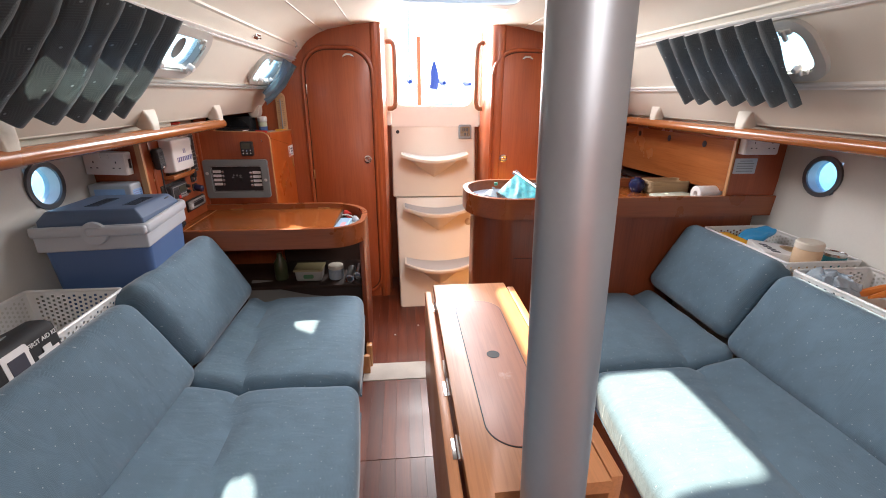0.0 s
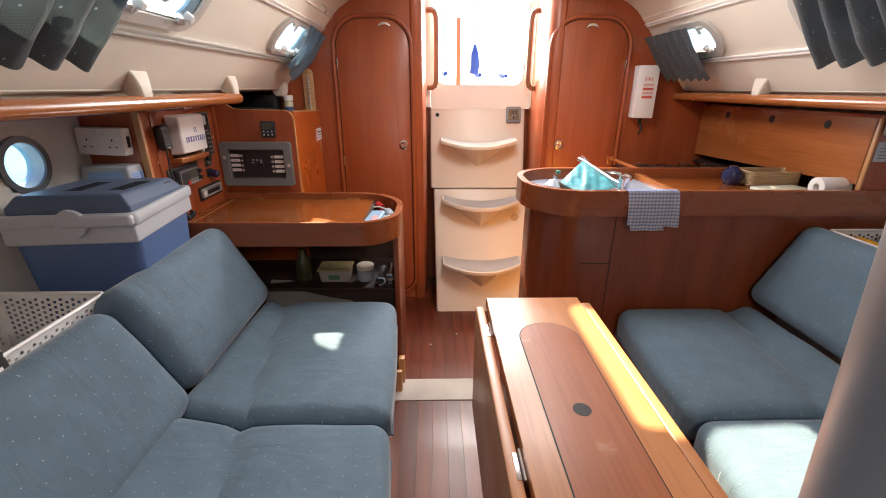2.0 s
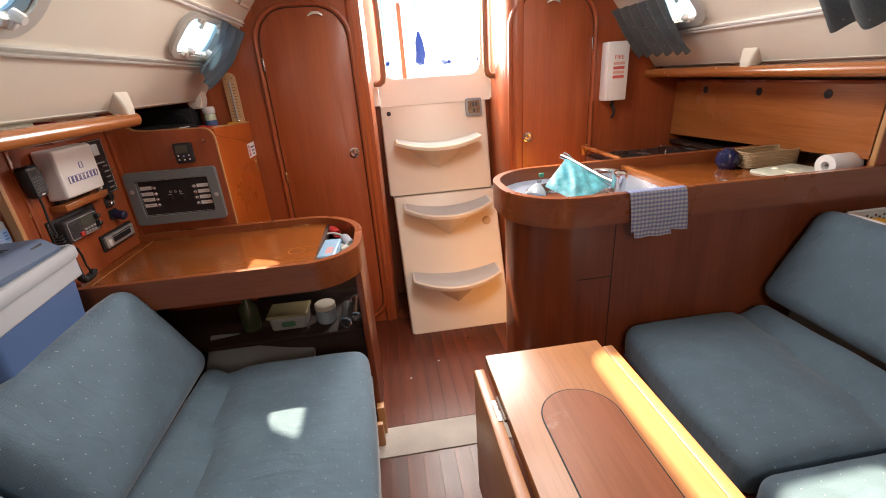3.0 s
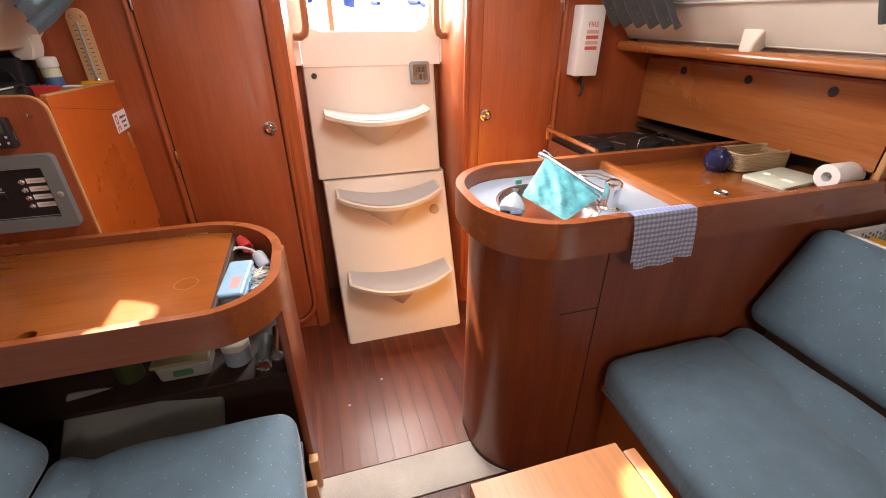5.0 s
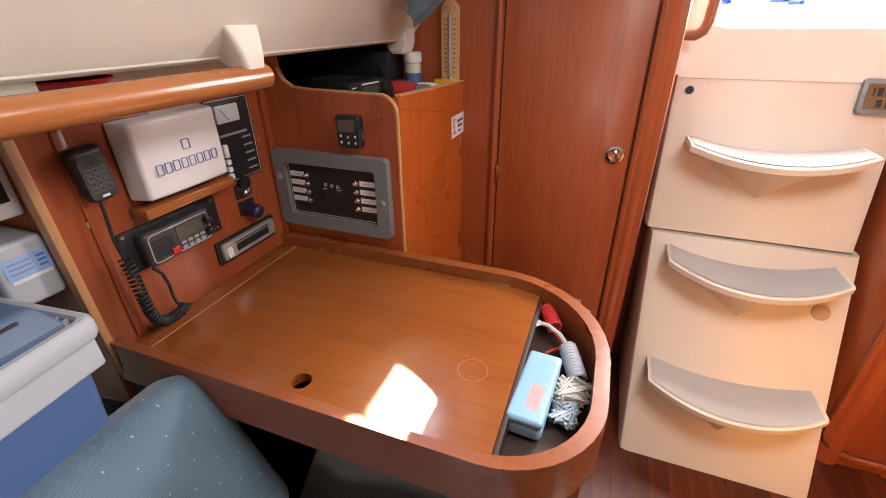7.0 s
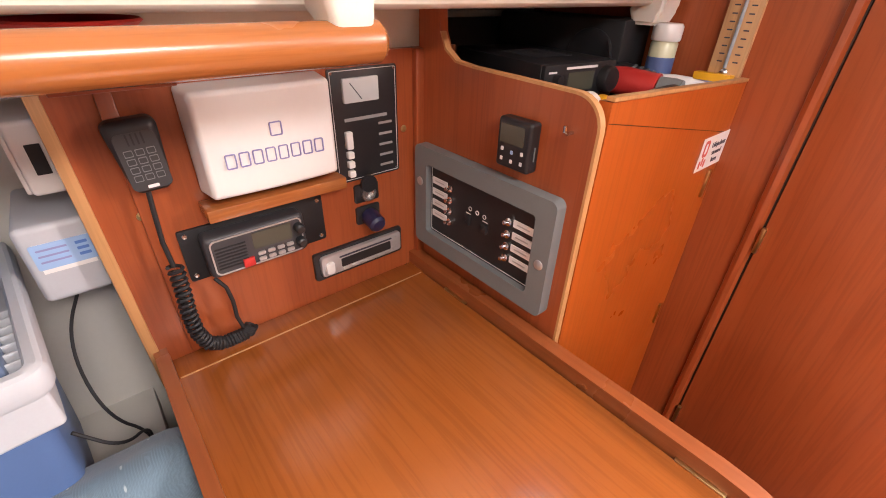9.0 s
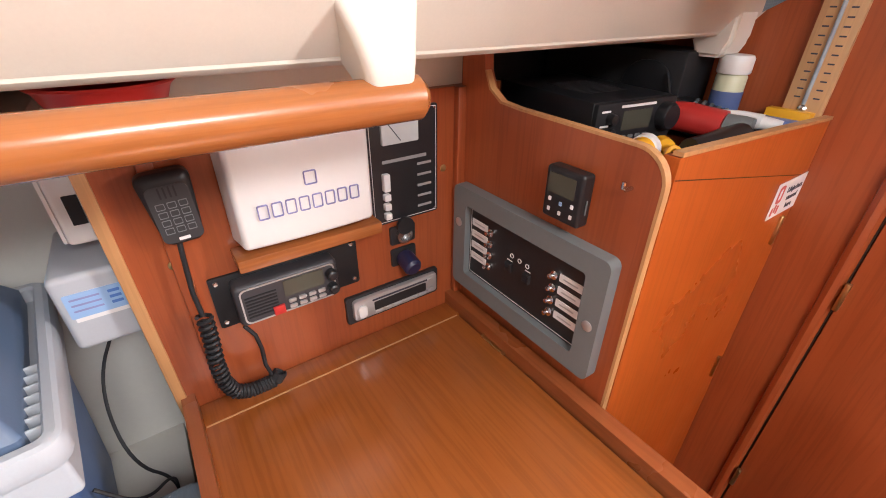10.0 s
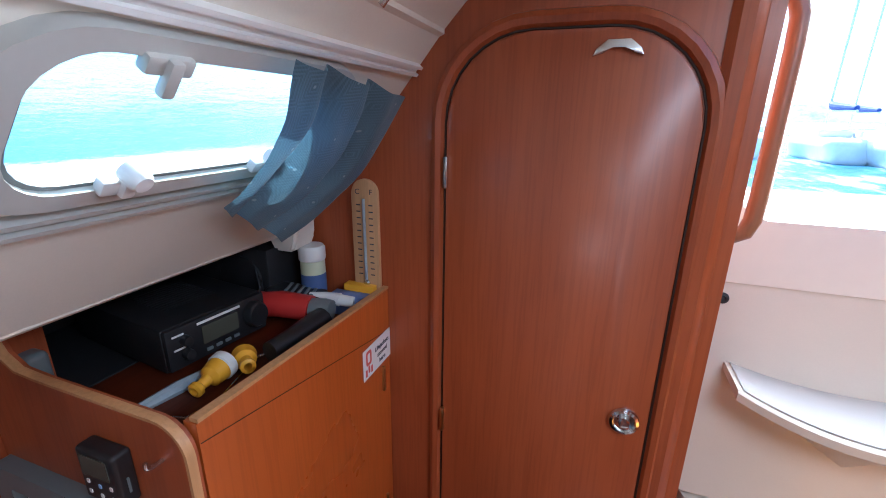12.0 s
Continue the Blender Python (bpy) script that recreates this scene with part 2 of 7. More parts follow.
def box(x0, x1, y0, y1, z0, z1, b=0.002, bm=None, m=None, seg=2):
    bm = bm or bmesh.new()
    r = bmesh.ops.create_cube(bm, size=1)
    vs = r["verts"]
    t = Matrix.Translation(((x0 + x1) / 2, (y0 + y1) / 2, (z0 + z1) / 2)) @ Matrix.Diagonal((abs(x1 - x0), abs(y1 - y0), abs(z1 - z0), 1))
    bmesh.ops.transform(bm, matrix=t, verts=vs)
    es = list({e for v in vs for e in v.link_edges})
    if b:
        g = bmesh.ops.bevel(bm, geom=es, offset=b, segments=seg, affect="EDGES", profile=0.5)
        vs = list({v for f in g["faces"] for v in f.verts} | {v for v in vs if v.is_valid})
    if m is not None:
        bmesh.ops.transform(bm, matrix=m, verts=vs)
    return bm


def rrect(w, h, r, n=6):
    """A rounded rectangle round the origin; r: one radius or four (from the top right, anticlockwise)."""
    rs = [r] * 4 if isinstance(r, (int, float)) else r
    pts = []
    for k, (sx, sy) in enumerate(((1, 1), (-1, 1), (-1, -1), (1, -1))):
        q = max(rs[k], 1e-4)
        cx, cy = sx * (w / 2 - q), sy * (h / 2 - q)
        for i in range(n + 1):
            a = math.pi / 2 * (k + i / n)
            pts.append((cx + q * math.cos(a), cy + q * math.sin(a)))
    return pts


def prism(pts, frame_m, depth, b=0.0, bm=None, seg=2):
    """A slab with the outline pts in the plane of frame_m, thick along its z."""
    bm = bm or bmesh.new()
    lo = [bm.verts.new((x, y, 0)) for x, y in pts]
    hi = [bm.verts.new((x, y, depth)) for x, y in pts]
    n = len(pts)
    f0, f1 = bm.faces.new(lo[::-1]), bm.faces.new(hi)
    for i in range(n):
        bm.faces.new((lo[i], lo[(i + 1) % n], hi[(i + 1) % n], hi[i]))
    vs = lo + hi
    if b:
        g = bmesh.ops.bevel(bm, geom=list(f1.edges), offset=b, segments=seg, affect="EDGES", profile=0.5)
        vs = list({v for f in g["faces"] for v in f.verts} | {v for v in vs if v.is_valid})
    bmesh.ops.transform(bm, matrix=frame_m, verts=[v for v in vs if v.is_valid])
    return bm


def ring(outer, inner, frame_m, depth, bm=None, lip=0.0):
    """A frame between two outlines with as many points."""
    bm = bm or bmesh.new()
    n = len(outer)
    rows = [[bm.verts.new((x, y, 0)) for x, y in outer],
            [bm.verts.new((x, y, depth * (1 - lip))) for x, y in outer]]
    if lip:
        rows.append([bm.verts.new((x * 0.985 + 0.015 * u, y * 0.985 + 0.015 * v, depth)) for (x, y), (u, v) in zip(outer, inner)])
    rows += [[bm.verts.new((x, y, depth)) for x, y in inner], [bm.verts.new((x, y, 0)) for x, y in inner]]
    rows.append(rows[0])
    for a, c in zip(rows, rows[1:]):
        for i in range(n):
            bm.faces.new((a[i], a[(i + 1) % n], c[(i + 1) % n], c[i]))
    bmesh.ops.transform(bm, matrix=frame_m, verts=[v for r in rows[:-1] for v in r])
    return bm


def tube(path, r, n=10, closed=False, bm=None):
    """A round bar or cord along a path of points."""
    bm = bm or bmesh.new()
    ps = [Vector(p) for p in path]
    rings, up = [], None
    for i, p in enumerate(ps):
        a = ps[i - 1] if i or closed else p
        c = ps[(i + 1) % len(ps)] if i < len(ps) - 1 or closed else p
        d = (c - a).normalized()
        if up is None:
            up = d.orthogonal().normalized()
        up = (up - d * up.dot(d)).normalized()
        side = d.cross(up)
        q = r[i] if isinstance(r, (list, tuple)) else r
        rings.append([bm.verts.new(p + q * (math.cos(t) * up + math.sin(t) * side)) for t in (2 * math.pi * k / n for k in range(n))])
    pairs = list(zip(rings, rings[1:])) + ([(rings[-1], rings[0])] if closed else [])
    for a, c in pairs:
        for k in range(n):
            bm.faces.new((a[k], a[(k + 1) % n], c[(k + 1) % n], c[k]))
    if not closed:
        bm.faces.new(rings[0][::-1])
        bm.faces.new(rings[-1])
    return bm


def lathe(profile, m, n=24, bm=None):
    """A turned body: profile of (radius, height) about the z axis of m."""
    bm = bm or bmesh.new()
    rows = []
    for r, h in profile:
        rows.append([bm.verts.new(m @ Vector((r * math.cos(2 * math.pi * k / n), r * math.sin(2 * math.pi * k / n), h))) for k in range(n)] if r > 1e-6 else [bm.verts.new(m @ Vector((0, 0, h)))])
    for a, c in zip(rows, rows[1:]):
        for k in range(n):
            q = [a[k % len(a)], a[(k + 1) % len(a)], c[(k + 1) % len(c)], c[k % len(c)]]
            q = list(dict.fromkeys(q))
            if len(q) > 2:
                bm.faces.new(q)
    return bm


def soft(size, r, shape=None, m=None, n=8, k=4, bm=None):
    """A rounded, padded box round the origin; shape(Vector) bends it."""
    bm = bm or bmesh.new()
    h = [s / 2 for s in size]

    def ticks(a):
        e = [a - r + r * math.tan(math.pi / 4 * i / k) for i in range(k + 1)]
        inner = [-(a - r) + 2 * (a - r) * i / n for i in range(1, n)]
        return [-x for x in e[::-1]] + inner + e
    T = [ticks(a) for a in h]
    cache = {}

    def vert(p):
        key = tuple(round(c, 6) for c in p)
        if key not in cache:
            inner = Vector([max(-(a - r), min(a - r, c)) for c, a in zip(p, h)])
            d = Vector(p) - inner
            q = inner + (d.normalized() * r if d.length > 1e-9 else d)
            if shape:
                q = shape(q)
            cache[key] = bm.verts.new(m @ q if m else q)
        return cache[key]
    for ax in range(3):
        u, w = [i for i in range(3) if i != ax]
        for s in (-1, 1):
            for i in range(len(T[u]) - 1):
                for j in range(len(T[w]) - 1):
                    q = []
                    for a, c in ((i, j), (i + 1, j), (i + 1, j + 1), (i, j + 1)):
                        p = [0, 0, 0]
                        p[ax], p[u], p[w] = s * h[ax], T[u][a], T[w][c]
                        q.append(vert(p))
                    if len(set(q)) == 4:
                        bm.faces.new(q)
    return bm


def frame_of(o, x, y):
    """A frame at o with the given x and y axes; z is their cross product."""
    x, y = Vector(x).normalized(), Vector(y).normalized()
    z = x.cross(y).normalized()
    m = Matrix((x, y, z)).transposed().to_4x4()
    m.translation = Vector(o)
    return m


XZ = lambda y, x=0.0, z=0.0: frame_of((x, y, z), (1, 0, 0), (0, 0, 1))      # looks to -y
YZ_R = lambda x, y=0.0, z=0.0: frame_of((x, y, z), (0, 1, 0), (0, 0, 1))    # looks to +x
YZ_L = lambda x, y=0.0, z=0.0: frame_of((x, y, z), (0, -1, 0), (0, 0, 1))   # looks to -x
XY = lambda z, x=0.0, y=0.0: frame_of((x, y, z), (1, 0, 0), (0, 1, 0))      # looks up

# ---- the cabin: floor, bulkheads, sides, overhead ----
AFT = 3.24          # the aft bulkhead
FORE = -0.75        # the closed forward end
SLOPE0, SLOPE_UP = Vector((-1.068, 0, 1.245)), Vector((0.633, 0, 0.774))


def side_frame(side):
    """The inclined cabin side: u runs along the boat, v up the slope, z into the cabin."""
    o = Vector((side * 1.068, 0, 1.245))
    v = Vector((-side * 0.633, 0, 0.774))
    return frame_of(o, (0, -side, 0), v)


bm = box(-1.5, 1.5, FORE, 3.7, -0.06, -0.012, 0)
floor = tagged(part("floor", bm, RECESSDARK), "dark reddish varnished cabin floor boards", "floor", kind="structure")


def outline_aft(x0, x1):
    """The aft bulkhead's upper outline between two places across."""
    pts = [(-1.45, 1.30), (-1.13, 1.26), (-1.068, 1.262), (-0.805, 1.566), (-0.755, 1.618), (-0.70, 1.655), (-0.635, 1.682), (-0.48, 1.712), (-0.34, 1.727), (0, 1.735)]
    full = pts + [(-x, z) for x, z in pts[-2::-1]]
    return [(x, z + 0.016) for x, z in full if x0 - 1e-6 <= x <= x1 + 1e-6]


for nm, x0, x1 in (("wall_aft_port", -1.45, -0.34), ("wall_aft_starboard", 0.34, 1.45)):
    up = outline_aft(x0, x1)
    pts = [(x0, -0.05)] + up + [(x1, -0.05)]
    part(nm, prism(pts[::-1], XZ(AFT + 0.03), 0.03), MAHOG)
    tagged(bpy.data.objects[nm], "red-brown varnished mahogany bulkhead", "wall", kind="structure")

# rounded corner posts beside the companionway, running back to the hatch
for s in (-1, 1):
    prof = [(0.400, AFT - 0.002), (0.390, AFT - 0.012), (0.365, AFT - 0.014), (0.345, AFT - 0.006), (0.327, AFT + 0.015), (0.313, AFT + 0.05), (0.304, AFT + 0.10), (0.303, 3.62), (0.33, 3.62), (0.33, AFT + 0.03), (0.395, AFT + 0.03)]
    if s < 0:
        prof = [(x + 0.022 * max(0, min(1, (0.39 - x) / 0.06)), y) for x, y in prof]
    pts = [(s * x, y) for x, y in prof]
    o = part("trim_port" if s < 0 else "trim_starboard", prism(pts if s > 0 else pts[::-1], XY(-0.05), 1.78), MAHOG)
    tagged(o, "rounded mahogany corner post beside the steps", "trim", kind="structure")


def cabin_door(side):
    """A narrow arched cabin door with a raised moulding, hinges, a round knob and a catch."""
    cx, w, z0, z1 = side * 0.595 if side < 0 else 0.541, 0.372, 0.055, 1.575
    if side > 0:
        w = 0.384
    top = thing("door_1" if side < 0 else "door_2", (cx, AFT, 0), "closed arched mahogany cabin door", "door", kind="structure")
    cz, h = (z0 + z1) / 2, z1 - z0
    part("door_panel", prism(rrect(w, h, [0.13, 0.13, 0.09, 0.09], 8), XZ(AFT - 0.001, cx, cz), 0.006, 0.003), MAHOG, top)
    mid = rrect(w + 0.034, h + 0.034, [0.147, 0.147, 0.107, 0.107], 8)
    part("moulding", tube([(cx + x, AFT - 0.002, cz + z) for x, z in mid], 0.012, 8, True), MAHOG, top)
    gap = rrect(w + 0.008, h + 0.008, [0.134, 0.134, 0.094, 0.094], 8)
    part("shadow_gap", tube([(cx + x, AFT - 0.001, cz + z) for x, z in gap], 0.0022, 6, True), RECESSDARK, top)
    kx = cx - side * 0.149 if side < 0 else 0.418
    m = frame_of((kx, AFT - 0.007, 0.952), (1, 0, 0), (0, 0, 1))
    knob = part("knob", lathe([(0.024, 0), (0.026, 0.004), (0.024, 0.008), (0.019, 0.010), (0.017, 0.005), (0.010, 0.004), (0.009, 0.011), (0, 0.012)], m), CHROME, top, "round chrome push knob")
    hx = cx + side * w / 2 if side < 0 else cx + w / 2
    for z in (0.36, 0.863, 1.363):
        part("hinge", box(hx - 0.004, hx + 0.004, AFT - 0.016, AFT - 0.006, z - 0.027, z + 0.027, 0.002), BRASS if z < 1 else STEEL, top)
    m = frame_of((cx + 0.065 if side < 0 else cx - 0.005, AFT - 0.007, 1.548), (1, 0, 0), (0, 0, 1))
    arc = [(-0.034, -0.010), (-0.030, 0.000), (-0.015, 0.012), (0.015, 0.012), (0.030, 0.000), (0.034, -0.010), (0.020, -0.006), (0.008, 0.003), (-0.008, 0.003), (-0.020, -0.006)]
    part("catch", prism(arc[::-1], m, 0.006, 0.002), STEEL, top, "small pale metal door catch")
    return top


cabin_door(-1)
cabin_door(1)

# overhead and cabin sides
ROOF = [(-0.79, 1.585), (-0.755, 1.622), (-0.70, 1.658), (-0.635, 1.684), (-0.48, 1.714), (-0.30, 1.730), (0.30, 1.730), (0.48, 1.714), (0.635, 1.684), (0.70, 1.658), (0.755, 1.622), (0.79, 1.585)]


def strip(pts, y0, y1, t, bm):
    """A bent sheet along the boat, t thick upwards."""
    lo = [(x, z) for x, z in pts] + [(x, z + t) for x, z in pts[::-1]]
    rings = [[bm.verts.new((x, y, z)) for x, z in lo] for y in (y0, y1)]
    n = len(lo)
    for i in range(n):
        bm.faces.new((rings[0][i], rings[0][(i + 1) % n], rings[1][(i + 1) % n], rings[1][i]))
    for r in rings:
        for i in range(len(pts) - 1):
            bm.faces.new((r[i], r[i + 1], r[n - 2 - i], r[n - 1 - i]))


bm = bmesh.new()
strip(ROOF[:6], FORE, AFT + 0.4, 0.05, bm)
strip(ROOF[6:], FORE, AFT + 0.4, 0.05, bm)
for y0, y1 in ((FORE, -0.25), (0.3, 2.12), (2.68, 2.80)):
    strip(ROOF[5:7], y0, y1, 0.05, bm)
tagged(part("ceiling", bm, LINER), "cream vinyl lined cabin overhead", "ceiling", kind="structure")
# both hatches unseen: saloon one inferred from sun patches, fore one added for light
for y0, y1 in ((-0.25, 0.3), (2.12, 2.68)):
    o = part("hatch_rim_fore" if y0 < 0 else "hatch_rim_saloon", ring(rrect(0.6, y1 - y0, 0.06), [(x + (0.035 if y0 > 1 else 0), y) for x, y in rrect(0.52, y1 - y0 - 0.06, 0.05)], XY(1.725, 0, (y0 + y1) / 2), 0.07), WINALU)
    tagged(o, "aluminium rim of an assumed open deck hatch, out of view", "hatch", kind="structure")
for s in (-1, 1):
    for x, z in ((0.50, 1.709), (0.66, 1.672)):
        o = part("seam_port" if s < 0 else "seam_starboard", box(s * x - 0.0015, s * x + 0.0015, FORE, AFT - 0.02, z - 0.002, z + 0.004, 0), HULL)
        tagged(o, "stitched seam in the overhead lining", "trim", kind="structure")


def slab_uv(bm, m, u0, u1, v0, v1, z0, z1):
    box(u0, u1, v0, v1, z0, z1, 0, bm, m)


def cabin_side(side, wins, nm):
    """The inclined coachroof side with its window openings, as one lining."""
    m = side_frame(side)
    bm = bmesh.new()
    # u = -side * y
    f = lambda y: -side * y
    lo, hi = 0.0, 0.425
    cuts = sorted(wins)
    y = FORE
    for y0, y1, v0, v1 in cuts:
        slab_uv(bm, m, f(y), f(y0), lo, hi, -0.03, 0)
        slab_uv(bm, m, f(y0), f(y1), lo, v0, -0.03, 0)
        slab_uv(bm, m, f(y0), f(y1), v1, hi, -0.03, 0)
        w, h = y1 - y0, v1 - v0
        ring(rrect(w, h, 1e-4), rrect(w - 0.012, h - 0.022, 0.05), m @ Matrix.Translation((f((y0 + y1) / 2), (v0 + v1) / 2, -0.03)), 0.03, bm)
        y = y1
    slab_uv(bm, m, f(y), f(AFT), lo, hi, -0.03, 0)
    # the moulded lower lip that runs down and outboard to the side deck
    prof = [(0.0, 0.0), (-0.001, -0.005), (-0.006, -0.009), (-0.016, -0.011), (-0.035, -0.011), (-0.36, -0.032), (-0.44, -0.04), (-0.44, 0.0)]
    a = []
    for yy in (FORE, AFT):
        a.append([bm.verts.new((side * (1.068 - x), yy, 1.247 + z)) for x, z in prof])
    for i in range(len(prof) - 1):
        bm.faces.new((a[0][i], a[0][i + 1], a[1][i + 1], a[1][i]))
    # the rounded upper corner into the overhead
    up = [(0.799, 1.574), (0.79, 1.578), (0.79, 1.60), (0.83, 1.60)]
    a = [[bm.verts.new((side * x, yy, z)) for x, z in up] for yy in (FORE, AFT)]
    for i in range(len(up) - 1):
        bm.faces.new((a[0][i], a[0][i + 1], a[1][i + 1], a[1][i]))
    return tagged(part(nm, bm, LINER), "cream moulded cabin side below the coachroof", "wall", kind="structure")


PORT_WINS = [(1.38, 2.095, 0.20, 0.352), (2.69, 3.065, 0.185, 0.350)]
STBD_WINS = [(1.64, 2.30, 0.20, 0.375), (2.735, 3.05, 0.20, 0.35)]
cabin_side(-1, PORT_WINS, "wall_port_side")
cabin_side(1, STBD_WINS, "wall_starboard_side")

count = 0
for side, wins in ((-1, PORT_WINS), (1, STBD_WINS)):
    for y0, y1, v0, v1 in wins:
        count += 1
        m = side_frame(side) @ Matrix.Translation((-side * (y0 + y1) / 2, (v0 + v1) / 2, 0))
        w, h = y1 - y0, v1 - v0
        top = thing("window_%d" % count, m.translation, "opening aluminium framed port light in the cabin side", "window", kind="structure")
        flare = 0.006 * side * -1
        sh = lambda pts: [(x + flare * y / h * 2, y) for x, y in pts]
        grow = -0.002 if count == 2 else 0.022
        part("window_frame", ring(sh(rrect(w + 0.03, h + grow, 0.07)), sh(rrect(w - 0.034, h - 0.036, 0.045)), m @ Matrix.Translation((0, 0, -0.002)), 0.016, None, 0.4), WINALU, top)
        part("opening_rim", ring(sh(rrect(w - 0.030, h - 0.030, 0.045)), sh(rrect(w - 0.044, h - 0.044, 0.040)), m @ Matrix.Translation((0, 0, -0.012)), 0.02), GREYP, top)
        pane = part("pane", prism(sh(rrect(w - 0.04, h - 0.04, 0.042)), m @ Matrix.Translation((0, 0, -0.014)), 0.005), GLASS, top)
        pane.visible_shadow = False
        n = 4 if w > 0.5 else 2
        for i in range(n):
            for sv in (-1, 1):
                u = (i - (n - 1) / 2) * (w - 0.13) / max(n - 1, 1)
                if n == 2:
                    u = (-1 if i == 0 else 1) * 0.085
                k = m @ Matrix.Translation((u, sv * (h / 2 - 0.022), 0.012))
                dog = box(-0.02, 0.02, -0.008, 0.008, -0.004, 0.008, 0.003, None, k)
                box(-0.006, 0.006, -0.024 if sv > 0 else -0.008, 0.008 if sv > 0 else 0.024, 0.004, 0.014, 0.003, dog, k)
                if sv < 0:
                    lathe([(0.0, 0.024), (0.008, 0.024), (0.011, 0.018), (0.011, 0.004), (0.0, 0.004)], k @ Matrix.Translation((0, -sv * 0.018, 0)), 12, dog)
                part("dog", dog, PLASTIC if sv < 0 else WINALU, top)


def curtain(side, y0, y1, v0, v1, folds, slant, mat, label, out=0.03, top=None):
    """A small pleated curtain strung between two tracks on the cabin side."""
    m = side_frame(side)
    bm = bmesh.new()
    nu, nv = folds * 14, 16
    rows = []
    for j in range(nv + 1):
        b = j / nv
        row = []
        for i in range(nu + 1):
            a = i / nu
            ph = 2 * math.pi * (a * folds + 0.25 * math.sin(3 * a + 1.3) + 0.08 * math.sin(4 * b + 5 * a))
            saw = (ph / (2 * math.pi)) % 1.0
            if top is None:
                # knife pleats that lap over one another
                lap = math.sin(math.pi * saw ** 1.4)
                z = out * (0.12 + 0.78 * lap)
                vv = v0 + (v1 - v0) * b - 0.016 * (lap - 0.4) * (1 - b) ** 2 + 0.006 * (lap - 0.5) * b
                yy = y0 + (y1 - y0) * a + slant * (1 - b) - 0.010 * lap * (b - 0.5)
                yy += 0.006 * noise.noise(Vector((a * 9, b * 3, y1)))
            else:
                # a bunched end, puffed out and hanging clear at the foot
                z = out * (0.25 + 0.75 * (0.5 - 0.5 * math.cos(ph + 0.9 * math.sin(ph)))) + 0.012 * (1 - b)
                lo, hi = y0 + (y1 - y0) * a, top[0] + (top[1] - top[0]) * a
                yy = lo + (hi - lo) * b + 0.045 * a * math.sin(math.pi * b) + 0.012 * (1 - a) * math.sin(math.pi * b)
                vv = v0 + (v1 - v0) * b - 0.075 * a * (1 - b) - 0.010 * a * b + 0.003 * math.sin(ph) * (1 - b)
            z *= 0.60 + 0.40 * math.sin(math.pi * min(1, 0.2 + 0.8 * (1 - b)))
            z += ((0.066 if side < 0 else 0.056) if top is None else 0.014 + 0.024 * a) + 0.004 * noise.noise(Vector((a * 7, b * 4, y0)))
            row.append(bm.verts.new(m @ Vector((-side * yy, vv, z))))
        rows.append(row)
    for r, s in zip(rows, rows[1:]):
        for i in range(nu):
            bm.faces.new((r[i], r[i + 1], s[i + 1], s[i]))
    g = bmesh.ops.solidify(bm, geom=bm.faces[:], thickness=0.0015)
    return solid("curtain", bm, mat, label, "curtain")


curtain(-1, 1.05, 1.69, 0.118, 0.40, 9, 0.0, CURTAIN, "gathered dark grey-blue curtain drawn over part of the window", 0.032)
curtain(-1, 2.900, 3.025, 0.168, 0.362, 3, 0.0, CURTAIN_LIT, "blue pleated curtain at the end of its track, coloured as lit", 0.030, (2.895, 3.11))
curtain(1, 1.66, 2.20, 0.15, 0.43, 7, 0.02, CURTAIN, "gathered dark grey-blue curtain drawn across a window", 0.030)
curtain(1, 2.79, 3.16, 0.115, 0.37, 6, 0.02, CURTAIN, "short dark grey curtain over the small window", 0.028)
for side in (-1, 1):
    m = side_frame(side)
    for v in (0.164, 0.366) if side < 0 else (0.165, 0.40):
        u0 = min(-side * FORE, -side * (AFT - 0.01))
        channel = [(0.009, 0.0), (0.009, 0.011), (0.004, 0.011), (0.004, 0.005), (-0.004, 0.005), (-0.004, 0.011), (-0.009, 0.011), (-0.009, 0.0)]
        bm = prism(channel, m @ frame_of((u0, v, 0), (0, 1, 0), (0, 0, 1)), AFT - 0.01 - FORE)
        solid("curtain_track", bm, PLASTIC if side > 0 or v > 0.2 else WINALU, "slim aluminium curtain track along the cabin side", "curtain track", "curtain tracks")

RIMGREY = paint("dark_rim", (0.10, 0.11, 0.12), 0.4, 0.05, 200, 0.05)

